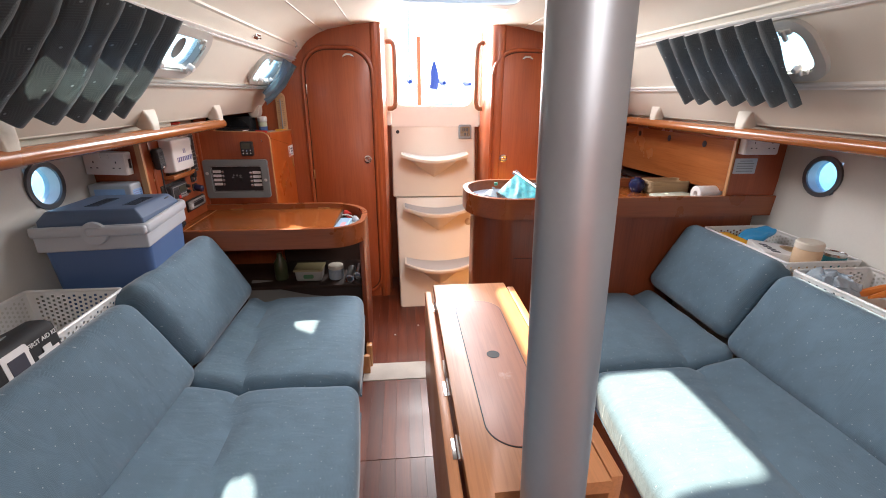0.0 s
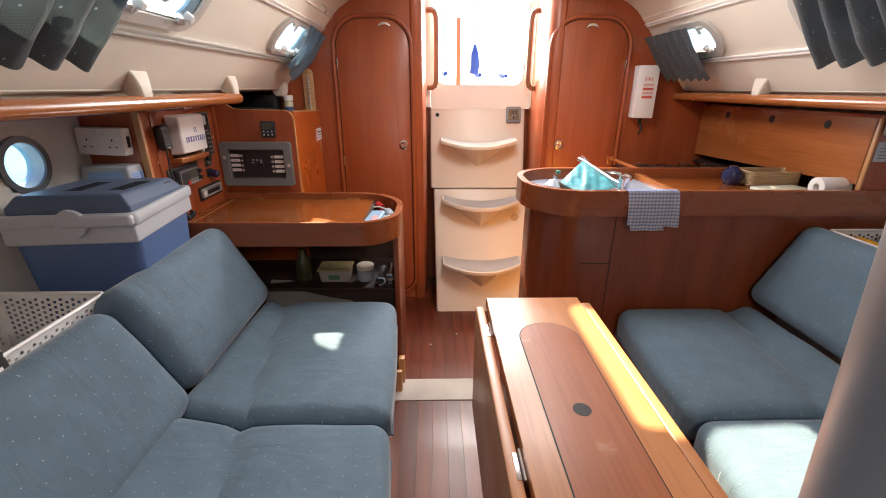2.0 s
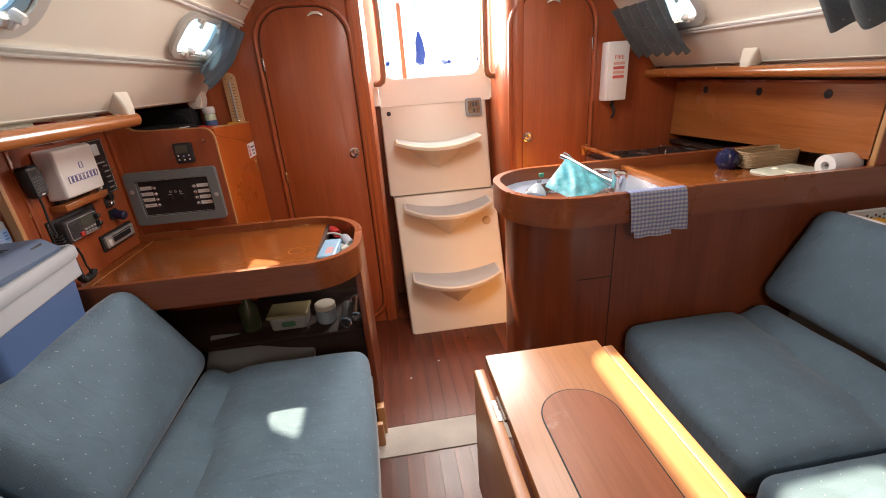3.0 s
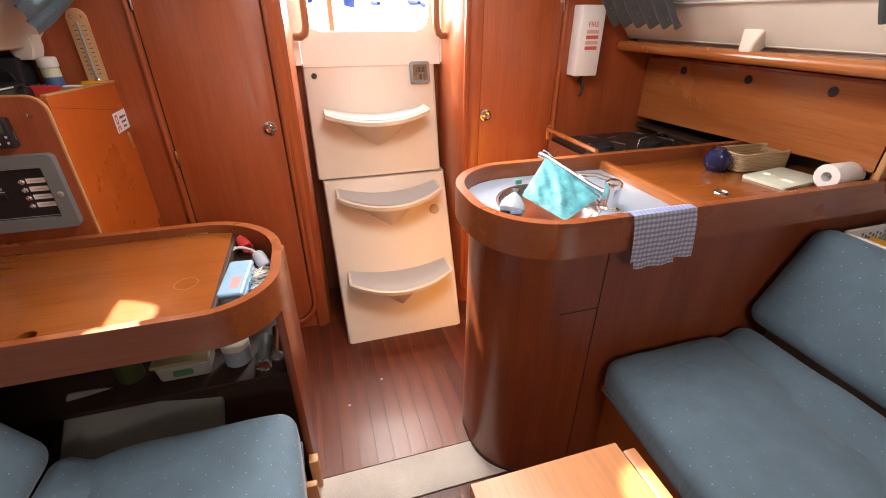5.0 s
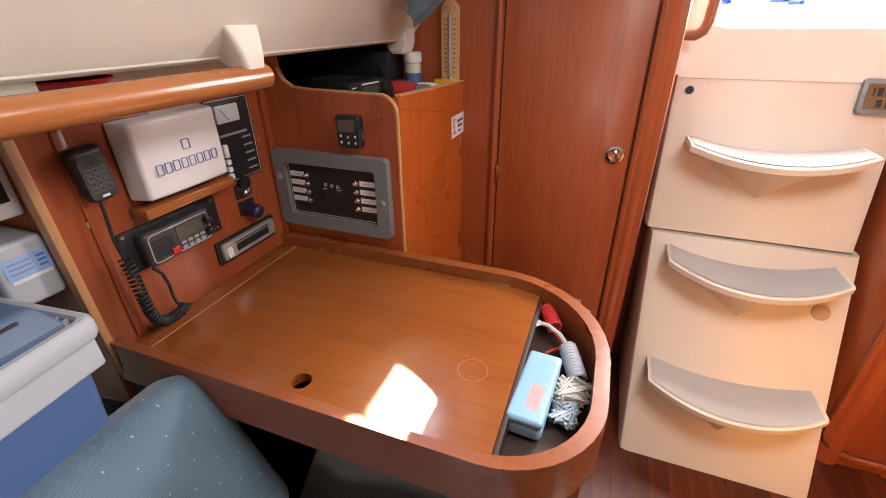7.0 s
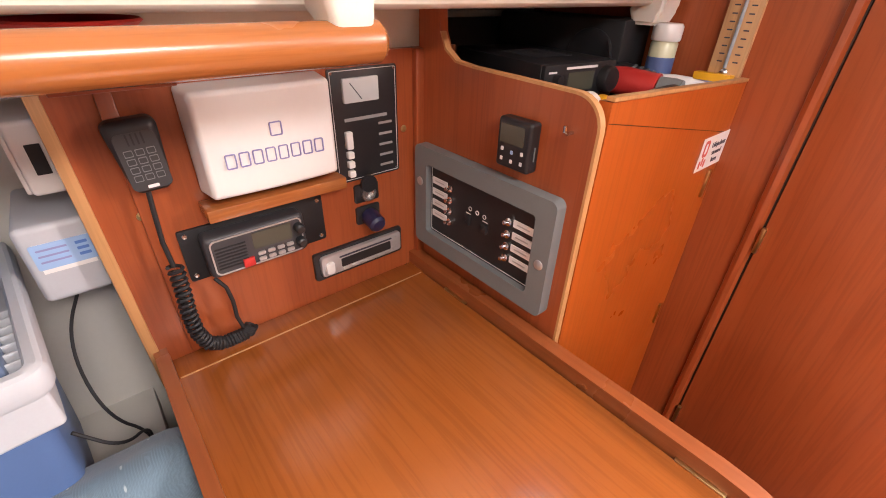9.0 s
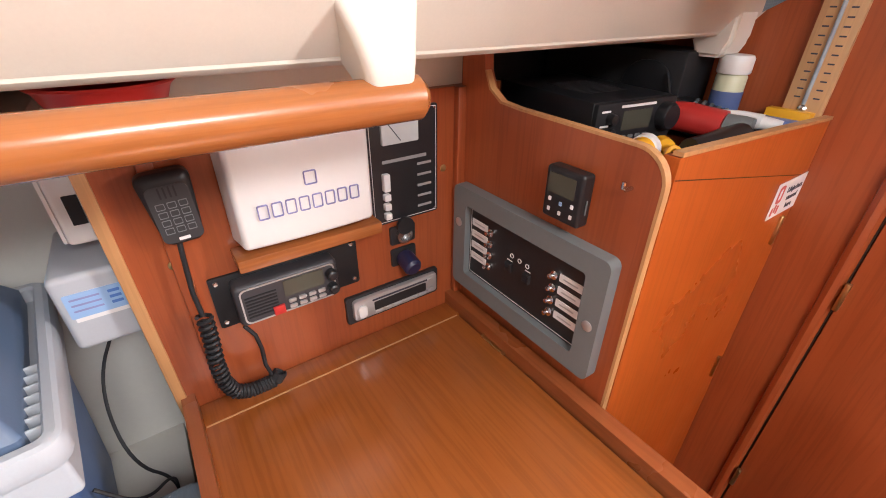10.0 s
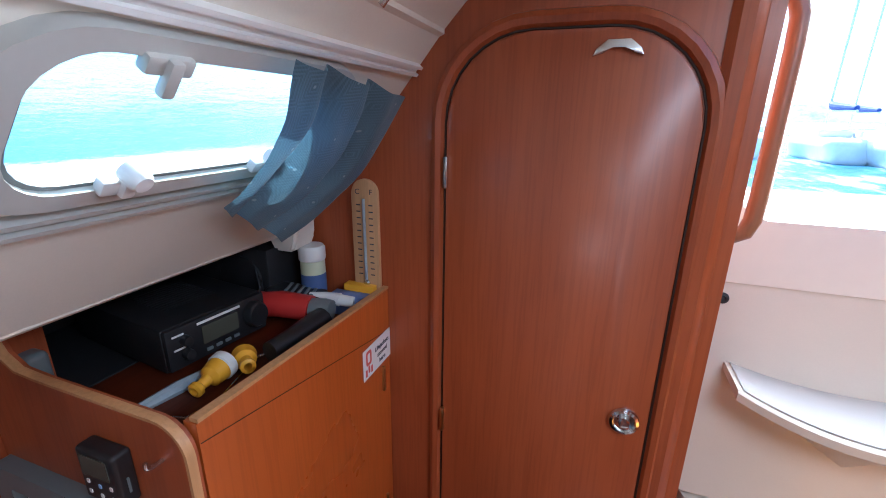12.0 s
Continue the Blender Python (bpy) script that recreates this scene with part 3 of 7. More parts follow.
# hull lining, side decks, forward end
for side in (-1, 1):
    prof = [(1.36, 0.0), (1.38, 0.45), (1.43, 0.85), (1.445, 1.05), (1.45, 1.22), (1.49, 1.22), (1.49, 0.0)]
    # the porthole goes through between these stations
    py0, py1, pz0, pz1 = 1.975, 2.105, 0.975, 1.105
    bm = bmesh.new()

    def wall_x(z):
        for (xa, za), (xb, zb) in zip(prof, prof[1:5]):
            if za <= z <= zb:
                return xa + (xb - xa) * (z - za) / (zb - za)
        return prof[4][0]
    zs = [0.0, 0.25, 0.45, 0.65, 0.85, pz0, pz1, 1.22]
    ys = [FORE, py0, py1, AFT]
    for i in range(len(zs) - 1):
        for j in range(3):
            if j == 1 and zs[i] == pz0:
                continue
            for off in (0, 0.03):
                q = [(ys[j], zs[i]), (ys[j + 1], zs[i]), (ys[j + 1], zs[i + 1]), (ys[j], zs[i + 1])]
                bm.faces.new([bm.verts.new((side * (wall_x(z) + off), y, z)) for y, z in q])
    bmesh.ops.remove_doubles(bm, verts=bm.verts, dist=1e-5)
    tagged(part("wall_port_hull" if side < 0 else "wall_starboard_hull", bm, HULL), "pale grey painted hull lining", "wall", kind="structure")
    px = side * wall_x(1.04)
    top = thing("window_5" if side < 0 else "window_6", (px, 2.04, 1.04), "round porthole with a grey rim in the hull side", "porthole", kind="structure")
    m = (YZ_R if side < 0 else YZ_L)(px, 2.04, 1.04)
    circ = lambda r, n=28: [(r * math.cos(2 * math.pi * k / n), r * math.sin(2 * math.pi * k / n)) for k in range(n)]
    part("rim", ring(circ(0.082), circ(0.064), m @ Matrix.Translation((0, 0, -0.003)), 0.012, None, 0.5), RIMGREY, top)
    part("tunnel", ring(circ(0.068), circ(0.063), m @ Matrix.Translation((0, 0, -0.05)), 0.052), WINALU, top)
    pane = part("pane", prism(circ(0.066), m @ Matrix.Translation((0, 0, -0.035)), 0.004), GLASS, top)
    pane.visible_shadow = False
for side in (-1, 1):
    bm = box(side * 1.095, side * 1.50, FORE - 0.04, 3.70, 1.262, 1.30, 0)
    tagged(part("ceiling_port_deck" if side < 0 else "ceiling_starboard_deck", bm, WHITE), "white underside of the side deck", "ceiling", kind="structure")
bm = box(-1.5, 1.5, FORE - 0.04, FORE, -0.05, 1.8, 0)
tagged(part("wall_forward", bm, MAHOG), "mahogany forward bulkhead", "wall", kind="structure")
for side in (-1, 1):
    bm = box(side * 1.44, side * 1.40, AFT, AFT + 0.4, 0, 1.3, 0)
    tagged(part("wall_quarter_port" if side < 0 else "wall_quarter_starboard", bm, HULL), "plain hull side", "wall", kind="structure")

# the open companionway, its sill and cheeks
bm = bmesh.new()
m = XZ(3.56, -0.008, 1.60)
# rounded cut-out in the aft face
w, z0, z1 = 0.46, 1.267, 2.1
prism([(x - 0.0, z) for x, z in [(-0.29, -0.47), (0.31, -0.47), (0.31, -0.335), (-0.29, -0.335)]], m, 0.035, 0, bm)
inner_l = [(-0.315, -0.335), (-0.200, -0.335), (-0.231, -0.326), (-0.248, -0.308), (-0.257, -0.28), (-0.275, 0.3), (-0.315, 0.3)]
prism(inner_l, m, 0.035, 0, bm)
prism([(-x, z) for x, z in inner_l][::-1], m, 0.035, 0, bm)
box(-0.60, -0.30, 3.50, 3.62, 1.14, 1.74, 0, bm)
box(0.30, 0.60, 3.50, 3.62, 1.14, 1.74, 0, bm)
tagged(part("companionway_frame", bm, WHITE), "white moulded companionway frame with a rounded opening", "hatchway", kind="structure")
# brown instead of white, so its colour carries the shade beside the steps
bm = box(-0.33, 0.33, 3.56, 3.64, -0.05, 1.14, 0)
tagged(part("wall_companionway", bm, MAHOG_DARK), "panel behind the steps, brown for the shaded gap beside them", "wall", kind="structure")
bm = box(-0.60, -0.33, AFT + 0.03, 3.62, 1.74, 1.80, 0.01)
box(0.33, 0.60, AFT + 0.03, 3.62, 1.74, 1.80, 0.01, bm)
tagged(part("coaming", bm, WHITE), "white coaming of the open sliding hatch", "hatchway", kind="structure")


# the companionway steps
def step_unit(name, corners, treads, label):
    """A moulded step unit with a raked front; treads are bowed out and turned up at the ends."""
    (y0, z0), (y1, z1), w0, w1, cx = corners
    top = thing(name, (cx, y0, z0), label, "steps")
    bm = bmesh.new()
    yb = 3.555
    r = 0.022
    rows = []
    for (y, z, w) in ((y0, z0, w0), (y1, z1, w1)):
        h = w / 2
        rows.append([(cx - h, yb, z), (cx - h, y + r, z), (cx - h + r * 0.3, y + r * 0.3, z), (cx - h + r, y, z), (cx + h - r, y, z), (cx + h - r * 0.3, y + r * 0.3, z), (cx + h, y + r, z), (cx + h, yb, z)])
    vs = [[bm.verts.new(p) for p in row] for row in rows]
    for i in range(7):
        bm.faces.new((vs[0][i], vs[0][i + 1], vs[1][i + 1], vs[1][i]))
    bm.faces.new(vs[1])
    bm.faces.new(vs[0][::-1])
    part("body", bm, STAIRW, top)
    surf = lambda z: y0 + (y1 - y0) * (z - z0) / (z1 - z0)
    for zc, dip, out, hw in treads:
        tr, pad = bmesh.new(), bmesh.new()
        n = 24
        cols = []
        for i in range(n + 1):
            u = -1 + 2 * i / n
            z = zc + dip * u * u
            e = out * (0.66 + 0.34 * (1 - abs(u) ** 2.2))
            yb2, yf = surf(z) + 0.004, surf(z) - e - 0.004
            x = cx + hw * u
            zl = z - 0.016 - 0.125 * (1 - abs(u)) ** 1.1
            cols.append([tr.verts.new((x, yb2, z)), tr.verts.new((x, yf + 0.006, z)), tr.verts.new((x, yf, z - 0.005)), tr.verts.new((x, yf + 0.002, z - 0.022)),
                         tr.verts.new((x, yf * 0.55 + surf(zl) * 0.45, z * 0.62 + zl * 0.38 - 0.012)), tr.verts.new((x, surf(zl) + 0.004, zl))])
        for a, c in zip(cols, cols[1:]):
            for k in range(5):
                tr.faces.new((a[k], a[k + 1], c[k + 1], c[k]))
        tr.faces.new(cols[0])
        tr.faces.new(cols[-1][::-1])
        t = part("tread", tr, STAIRW, top)
        grid = []
        for i in range(n + 1):
            u = (-1 + 2 * i / n) * 0.955
            z = zc + dip * u * u
            e = out * (0.66 + 0.34 * (1 - abs(u) ** 2.2))
            grid.append([pad.verts.new((cx + hw * u, surf(z) + 0.003, z + 0.003)), pad.verts.new((cx + hw * u, surf(z) - e + 0.006, z + 0.003))])
        for a, c in zip(grid, grid[1:]):
            pad.faces.new((a[0], a[1], c[1], c[0]))
        part("nonskid_pad", pad, NONSKID, t, "grey non-skid tread surface, darkened for missing bounce light")
    return top


low = step_unit("companionway_steps", ((3.054, 0.0), (3.405, 0.660), 0.543, 0.575, 0.004), [(0.266, 0.028, 0.168, 0.234), (0.594, 0.036, 0.168, 0.236)], "removable cream moulded companionway steps with bowed treads")
m = frame_of((0.215, 3.054 + 0.532 * 0.505 - 0.0, 0.505), (1, 0, 0), (0, 0.47, 0.88))
part("plug", lathe([(0.024, 0), (0.024, 0.004), (0.02, 0.006), (0, 0.006)], m), paint("tan_plug", (0.45, 0.32, 0.2), 0.5), low, "round tan plug")
high = step_unit("upper_step", ((3.42, 0.668), (3.53, 1.132), 0.58, 0.585, -0.012), [(0.933, 0.031, 0.160, 0.226)], "cream moulded upper step panel with a bowed tread")
m = frame_of((-0.258, 3.52, 1.095), (1, 0, 0), (0, 0.23, 0.97))
part("keyhole", lathe([(0.012, 0), (0.012, 0.003), (0.006, 0.004), (0.005, 0.001), (0, 0.001)], m, 16), BLACKM, high)
gauge = thing("display_gauge", (0.21, 3.52, 1.10), "small square grey display on the step panel", "gauge")
m = frame_of((0.205, 3.520, 1.095), (1, 0, 0), (0, 0.23, 0.97))
part("case", prism(rrect(0.088, 0.092, 0.008), m, 0.016, 0.003), GREYP, gauge)
part("screen", prism(rrect(0.066, 0.066, 0.003), m @ Matrix.Translation((0, 0, 0.0155)), 0.002), paint("lcd", (0.16, 0.10, 0.05), 0.25), gauge)
for u, v, a, b in ((-0.018, 0.012, 0.004, 0.022), (-0.004, 0.012, 0.012, 0.022), (0.014, 0.012, 0.012, 0.022), (0.0, -0.018, 0.012, 0.02), (0.016, -0.018, 0.005, 0.02)):
    part("digit", prism(rrect(a, b, 0.001, 2), m @ Matrix.Translation((u, v, 0.0176)), 0.0006), BLACKP, gauge)

# grab handles each side of the companionway
for s in (-1, 1):
    x, y = s * 0.299 - 0.002, 3.43
    path = [(x + s * 0.015, y + 0.012, 1.262), (x - s * 0.012, y + 0.006, 1.262), (x - s * 0.028, y, 1.272), (x - s * 0.036, y, 1.295), (x - s * 0.038, y, 1.34), (x - s * 0.038, y, 1.58), (x - s * 0.036, y, 1.625), (x - s * 0.028, y, 1.648), (x - s * 0.012, y + 0.006, 1.658), (x + s * 0.015, y + 0.012, 1.658)]
    path = [(px, py, z - 0.012) for px, py, z in path]
    solid("grab_handle", tube(path, 0.015, 12), HANDLEW, "varnished wooden grab handle beside the companionway", "handle", "companionway handles")


# ---- saloon: settees ----
def seat_cushion(side, y0, y1):
    xf0, xb = 0.425, 0.945
    cx, cy = (xf0 + xb) / 2, (y0 + y1) / 2

    def shape(q):
        y = cy + q.y
        a = (q.x + (xb - xf0) / 2) / (xb - xf0)          # 0 at the front edge
        x = q.x
        front = 0.425 + 0.058 * (y - 2.2) + 0.01 * math.sin((y - y0) / (y1 - y0) * math.pi) * -1
        x += (front - 0.425) * max(0, 1 - a)
        z = q.z
        if q.z > 0:
            z += 0.018 * math.sin(math.pi * min(1, a / 0.8)) * math.sin(math.pi * (q.y / (y1 - y0) + 0.5)) ** 0.6 if abs(q.y) < (y1 - y0) / 2 else 0
            # a stitched valley, then a low bolster up to the backrest
            valley = 0.675 + 0.25 * (y - 1.64)
            z -= 0.018 * math.exp(-((a - valley) / 0.045) ** 2)
            if a > valley:
                z += (a - valley) * 0.12
            z += 0.004 * noise.noise(Vector((q.x * 9, y * 9, side)))
        return Vector((side * (cx + x), y, 0.40 + z))
    top = thing("seat_cushion", (side * cx, cy, 0.33), "blue dotted fabric settee seat cushion", "cushion", "settee cushions")
    part("cushion", soft((xb - xf0, y1 - y0 - 0.006, 0.125), 0.042, shape, None, 14), BLUE, top)
    pts = []
    for i in range(20):
        t = i / 19
        y = y0 + 0.04 + (y1 - y0 - 0.08) * t
        pts.append((side * (0.427 + 0.058 * (y - 2.2) - 0.004), y, 0.36))
    part("piping", tube(pts, 0.004, 6), PIPING, top)
    return top


def back_cushion(side, y0, y1, zt=0.775):
    cy, h = (y0 + y1) / 2, 0.335
    # leans outboard from the seat to the side shelf
    lean = math.atan2(0.165, 0.30)

    def shape(q):
        bulge = 0.016 * (1 - (2 * q.y / (y1 - y0)) ** 2) * (1 - (2 * q.z / h) ** 2)
        x = q.x - (bulge if q.x < 0 else 0) + 0.004 * noise.noise(Vector((q.y * 8, q.z * 8, side * 3)))
        cr = 0.006 * math.sin(q.y * 40 + q.z * 25) * max(0, q.z / h - 0.15) if q.x < 0 else 0
        x += cr
        c, s = math.cos(lean), math.sin(lean)
        return Vector((side * (1.035 + x * c + q.z * s), cy + q.y, 0.615 + (zt - 0.775) - x * s + q.z * c))
    top = thing("back_cushion", (side * 0.98, cy, 0.47), "blue dotted fabric settee backrest cushion", "cushion", "settee backrests")
    part("cushion", soft((0.135, y1 - y0 - 0.008, h), 0.048, shape, None, 14), BLUE_BACK, top)
    for s in (-1, 1):
        loop = []
        for k in range(20):
            t = k / 19
            q = Vector((-0.0675 + 0.03 + 0.0 * t, s * ((y1 - y0) / 2 - 0.016), -h / 2 + 0.03 + (h - 0.06) * t))
            loop.append(shape(q))
        part("piping", tube(loop, 0.004, 6), PIPING, top)
    return top


for side in (-1, 1):
    for y0, y1 in ((1.675, 2.325 if side < 0 else 2.254), (0.99, 1.67), (0.30, 0.985)):
        seat_cushion(side, y0, y1)
    for y0, y1, zt in ((1.745, 2.315 if side < 0 else 2.254, 0.775), (0.86, 1.740, 0.748), (0.1, 0.855, 0.748)):
        back_cushion(side, y0, y1, zt + (0.018 if side > 0 else 0))
    bm = bmesh.new()
    a = [[bm.verts.new((side * (x + 0.058 * (y - 2.2)), y, z)) for x, z in ((0.475, 0.0), (0.475, 0.30), (0.45, 0.31), (0.45, 0.335), (0.96, 0.335), (1.38, 0.335), (1.36, 0.0))] for y in (FORE, 2.33)]
    n = len(a[0])
    for i in range(n):
        bm.faces.new((a[0][i], a[0][(i + 1) % n], a[1][(i + 1) % n], a[1][i]))
    bm.faces.new(a[0])
    bm.faces.new(a[1][::-1])
    solid("settee_base", bm, CHERRY_Y if side > 0 else MAHOG_Y, "varnished wooden settee base under blue cushions", "settee")
    bm = box(side * 1.075, side * 1.42, FORE, 2.26, 0.56, 0.60, 0.003)
    box(side * 1.075, side * 1.09, FORE, 2.26, 0.336, 0.56, 0.003, bm)
    solid("side_shelf", bm, HULL, "pale painted shelf behind the settee back", "shelf")

# ---- saloon table and mast post ----
tab = thing("saloon_table", (0, 1.4, 0), "narrow drop-leaf wooden table with folded leaves", "table")
outline = [(-0.135, 1.85), (-0.135, 0.90), (-0.095, 0.90), (-0.095, 1.01), (0.118, 1.01), (0.118, 1.85)]
part("tabletop", prism(outline, XY(0.685), 0.025, 0.003), TABLEWOOD, tab)
m = XY(0.7085, -0.010, 1.405)
lid = part("lid", prism(rrect(0.136, 0.61, 0.067, 10), m, 0.003, 0.001), INLAY, tab, "reddish rounded lid let into the table top")
part("lid_gap", ring(rrect(0.141, 0.615, 0.0695, 10), rrect(0.136, 0.61, 0.067, 10), m, 0.0022), BLACKM, lid)
part("finger_hole", lathe([(0.0, 0.0036), (0.0165, 0.0036), (0.0165, 0.001), (0, 0.001)], XY(0.7085, -0.012, 1.408)), BLACKM, lid, "dark round finger hole")
bm = box(-0.166, -0.143, 0.91, 1.825, 0.36, 0.697, 0.004)
part("leaf", bm, TABLEWOOD, tab)
bm = box(0.126, 0.150, 1.03, 1.84, 0.36, 0.699, 0.004)
part("leaf", bm, TABLEWOOD, tab)
part("pedestal", box(-0.105, 0.095, 1.14, 1.74, 0.0, 0.684, 0.004), MAHOG, tab)
for y in (1.70, 1.30, 1.12):
    bm = tube([(-0.139, y - 0.03, 0.700), (-0.139, y + 0.03, 0.700)], 0.0035, 8)
    box(-0.152, -0.144, y - 0.026, y + 0.026, 0.6965, 0.6985, 0.0005, bm)
    part("hinge", bm, STEEL, tab)
FOOT_AT, HEAD_AT = Vector((-0.013, 0.8966, 0)), Vector((-0.0408, 0.9754, 1.735))
post = thing("mast_post", FOOT_AT, "round grey anodised mast support post", "post")
part("tube", tube([FOOT_AT, FOOT_AT.lerp(HEAD_AT, 0.5), HEAD_AT], 0.046, 56), ALU, post)
part("base_plate", lathe([(0.078, 0.0), (0.078, 0.01), (0.054, 0.014), (0.0462, 0.014)], Matrix.Translation(FOOT_AT), 32), STEEL, post)

# ---- shelves and rails under the side decks ----
for side in (-1, 1):
    y1 = 2.572 if side < 0 else AFT - 0.002
    rail = thing("shelf_rail", (side * 1.04, 1.5, 1.2), "round varnished wooden shelf rail", "rail", "shelf rails")
    part("bar", tube([(side * 1.036, y, 1.211) for y in (FORE, 0, 1, 2, y1 - 0.006)] + [(side * 1.036, y1, 1.211)], [0.020] * 5 + [0.015], 20), CHERRY_Y, rail)
    for y in ((0.9, 1.45, 2.0, 2.538) if side < 0 else (0.9, 1.45, 2.03, 2.62)):
        # a moulded foot that flares up into the lining
        bm = bmesh.new()
        rings = []
        for z, xi, xo, ya, yb in ((1.219, 1.025, 1.060, -0.021, 0.021), (1.228, 1.022, 1.064, -0.023, 0.022), (1.245, 1.022, 1.085, -0.027, 0.024), (1.266, 1.025, 1.095, -0.034, 0.027), (1.285, 1.030, 1.095, -0.042, 0.031), (1.300, 1.040, 1.095, -0.052, 0.038)):
            w, d = yb - ya, xo - xi
            rings.append([bm.verts.new((side * ((xi + xo) / 2 + u), y + (ya + yb) / 2 + v, z)) for u, v in rrect(d, w, 0.009, 4)])
        for lo, hi in zip(rings, rings[1:]):
            for i in range(len(lo)):
                j = (i + 1) % len(lo)
                bm.faces.new((lo[i], lo[j], hi[j], hi[i]))
        bm.faces.new(rings[0])
        bm.faces.new(rings[-1][::-1])
        part("bracket", bm, LINER, rail, "white moulded bracket")
    bm = box(side * 1.112, side * 1.124, FORE, 2.275 if side < 0 else AFT - 0.01, 1.2085, 1.238, 0.001)
    solid("lining_strip", bm, LINER, "pale lining strip at the back of the shelf", "lining")
    bm = box(side * 1.056, side * 1.44, FORE, 2.28 if side < 0 else AFT, 1.196, 1.208, 0.001)
    solid("upper_shelf", bm, HULL if side < 0 else MAHOG_Y, "narrow shelf under the side deck", "shelf")

# ---- chart table ----
desk = thing("chart_table", (-0.8, 2.5, 0), "varnished wooden chart table with rounded fiddle rail", "table")


def d_outline(x0, x1, y0, y1, rf, rb, n=10):
    pts = [(x0, y0)]
    pts += [(x1 - rf + rf * math.sin(a), y0 + rf - rf * math.cos(a)) for a in (math.pi / 2 * i / n for i in range(n + 1))]
    pts += [(x1 - rb + rb * math.cos(a), y1 - rb + rb * math.sin(a)) for a in (math.pi / 2 * i / n for i in range(n + 1))]
    return pts + [(x0, y1)]


outer = d_outline(-1.264, -0.410, 2.288, 2.776, 0.16, 0.235)
inner = d_outline(-1.264, -0.434, 2.306, 2.752, 0.142, 0.211)
part("fiddle", ring(outer, inner, XY(0.700), 0.090, None, 0.05), MAHOG_X, desk)
part("desk_bottom", prism(d_outline(-1.245, -0.432, 2.304, 2.754, 0.143, 0.212), XY(0.712), 0.006), RECESSDARK, desk)


def holed_board(x0, x1, y0, y1, cx, cy, r):
    """Outer and inner outlines of a board with a round hole."""
    turns = sorted([2 * math.pi * k / 40 for k in range(40)] + [math.atan2(y - cy, x - cx) % (2 * math.pi) for x in (x0, x1) for y in (y0, y1)])
    rim, edge_pts = [], []
    for q in turns:
        c, w = math.cos(q), math.sin(q)
        far = ((x1 if c > 0 else x0) - cx) / c if abs(c) > 1e-9 else 9.0
        if abs(w) > 1e-9:
            far = min(far, ((y1 if w > 0 else y0) - cy) / w)
        rim.append((cx + r * c, cy + r * w))
        edge_pts.append((cx + far * c, cy + far * w))
    return edge_pts, rim


lid = part("lid", ring(*holed_board(-1.20, -0.556, 2.306, 2.748, -0.888, 2.350, 0.0175), XY(0.745), 0.020), DESKWOOD, desk, "glossy orange-brown lid with a finger hole")
circle = lambda r, cx, cy: [(cx + r * math.cos(2 * math.pi * k / 36), cy + r * math.sin(2 * math.pi * k / 36)) for k in range(36)]
part("ring_stain", ring(circle(0.0265, -0.627, 2.472), circle(0.0250, -0.627, 2.472), XY(0.7651), 0.0002), wood("worn_varnish", (0.30, 0.095, 0.028), (0.40, 0.14, 0.045), "x", 0.4, 0.2), lid, "faint pale ring mark of a cup")
part("fixed_strip", box(-1.247, -1.2015, 2.306, 2.752, 0.745, 0.7645, 0.001), DESKWOOD, desk)
part("joint_line", box(-1.2025, -1.1995, 2.308, 2.746, 0.757, 0.7656, 0.0004), EDGE, desk, "thin pale joint beside the lid")
part("tray_wall", box(-0.556, -0.548, 2.312, 2.745, 0.718, 0.76, 0.001), RECESSDARK, desk)
for x in (-1.10, -0.655):
    part("hinge", box(x - 0.03, x + 0.03, 2.746, 2.752, 0.7655, 0.768, 0.0008), BRASS, desk)
part("end_panel", box(-0.445, -0.425, 2.44, 2.74, 0.0, 0.705, 0.004), MAHOG_DARK, desk)
part("end_panel_edge", box(-0.446, -0.424, 2.428, 2.44, 0.0, 0.705, 0.004), MAHOG_DARK, desk)
# shelf and panels are near-black to hold the shade under the desk
part("shelf", box(-1.30, -0.447, 2.46, 2.80, 0.43, 0.446, 0.002), RECESSDARK, desk)
part("back_panel", box(-1.30, -0.447, 2.80, 2.815, 0.0, 0.70, 0.001), RECESSDARK, desk)
part("kick_panel", box(-1.30, -0.447, 2.50, 2.515, 0.0, 0.43, 0.001), RECESSDARK, desk)
part("batten", box(-0.440, -0.412, 2.395, 2.427, 0.0, 0.128, 0.003), EDGE, desk, "raw pale wooden block")
part("batten", box(-0.470, -0.420, 2.334, 2.354, 0.004, 0.105, 0.003), EDGE, desk, "raw pale wooden block")
part("batten", box(-0.480, -0.455, 2.355, 2.394, 0.0, 0.118, 0.003), EDGE, desk, "raw pale wooden block")

# the instrument board over the desk, and the board across to the hull
board = thing("instrument_board", (-1.25, 2.5, 0.76), "varnished mahogany instrument board with pale edge", "panel")
pts = [(2.297, 0.72), (2.291, 1.172), (2.86, 1.172), (2.86, 0.72)]
part("board", prism([(y, z) for y, z in pts][::-1], YZ_R(-1.265), 0.015), MAHOG, board)
edge = [(2.297, 0.72), (2.291, 1.172), (2.277, 1.172), (2.283, 0.72)]
part("lipping", prism(edge, YZ_R(-1.268), 0.021, 0.002), EDGE, board, "pale wooden edge lipping")
part("cover_strip", box(-1.253, -1.246, 2.335, 2.352, 0.766, 1.17, 0.002), MAHOG, board)
part("corner_batten", box(-1.253, -1.238, 2.766, 2.782, 0.766, 1.172, 0.002), MAHOG, board)
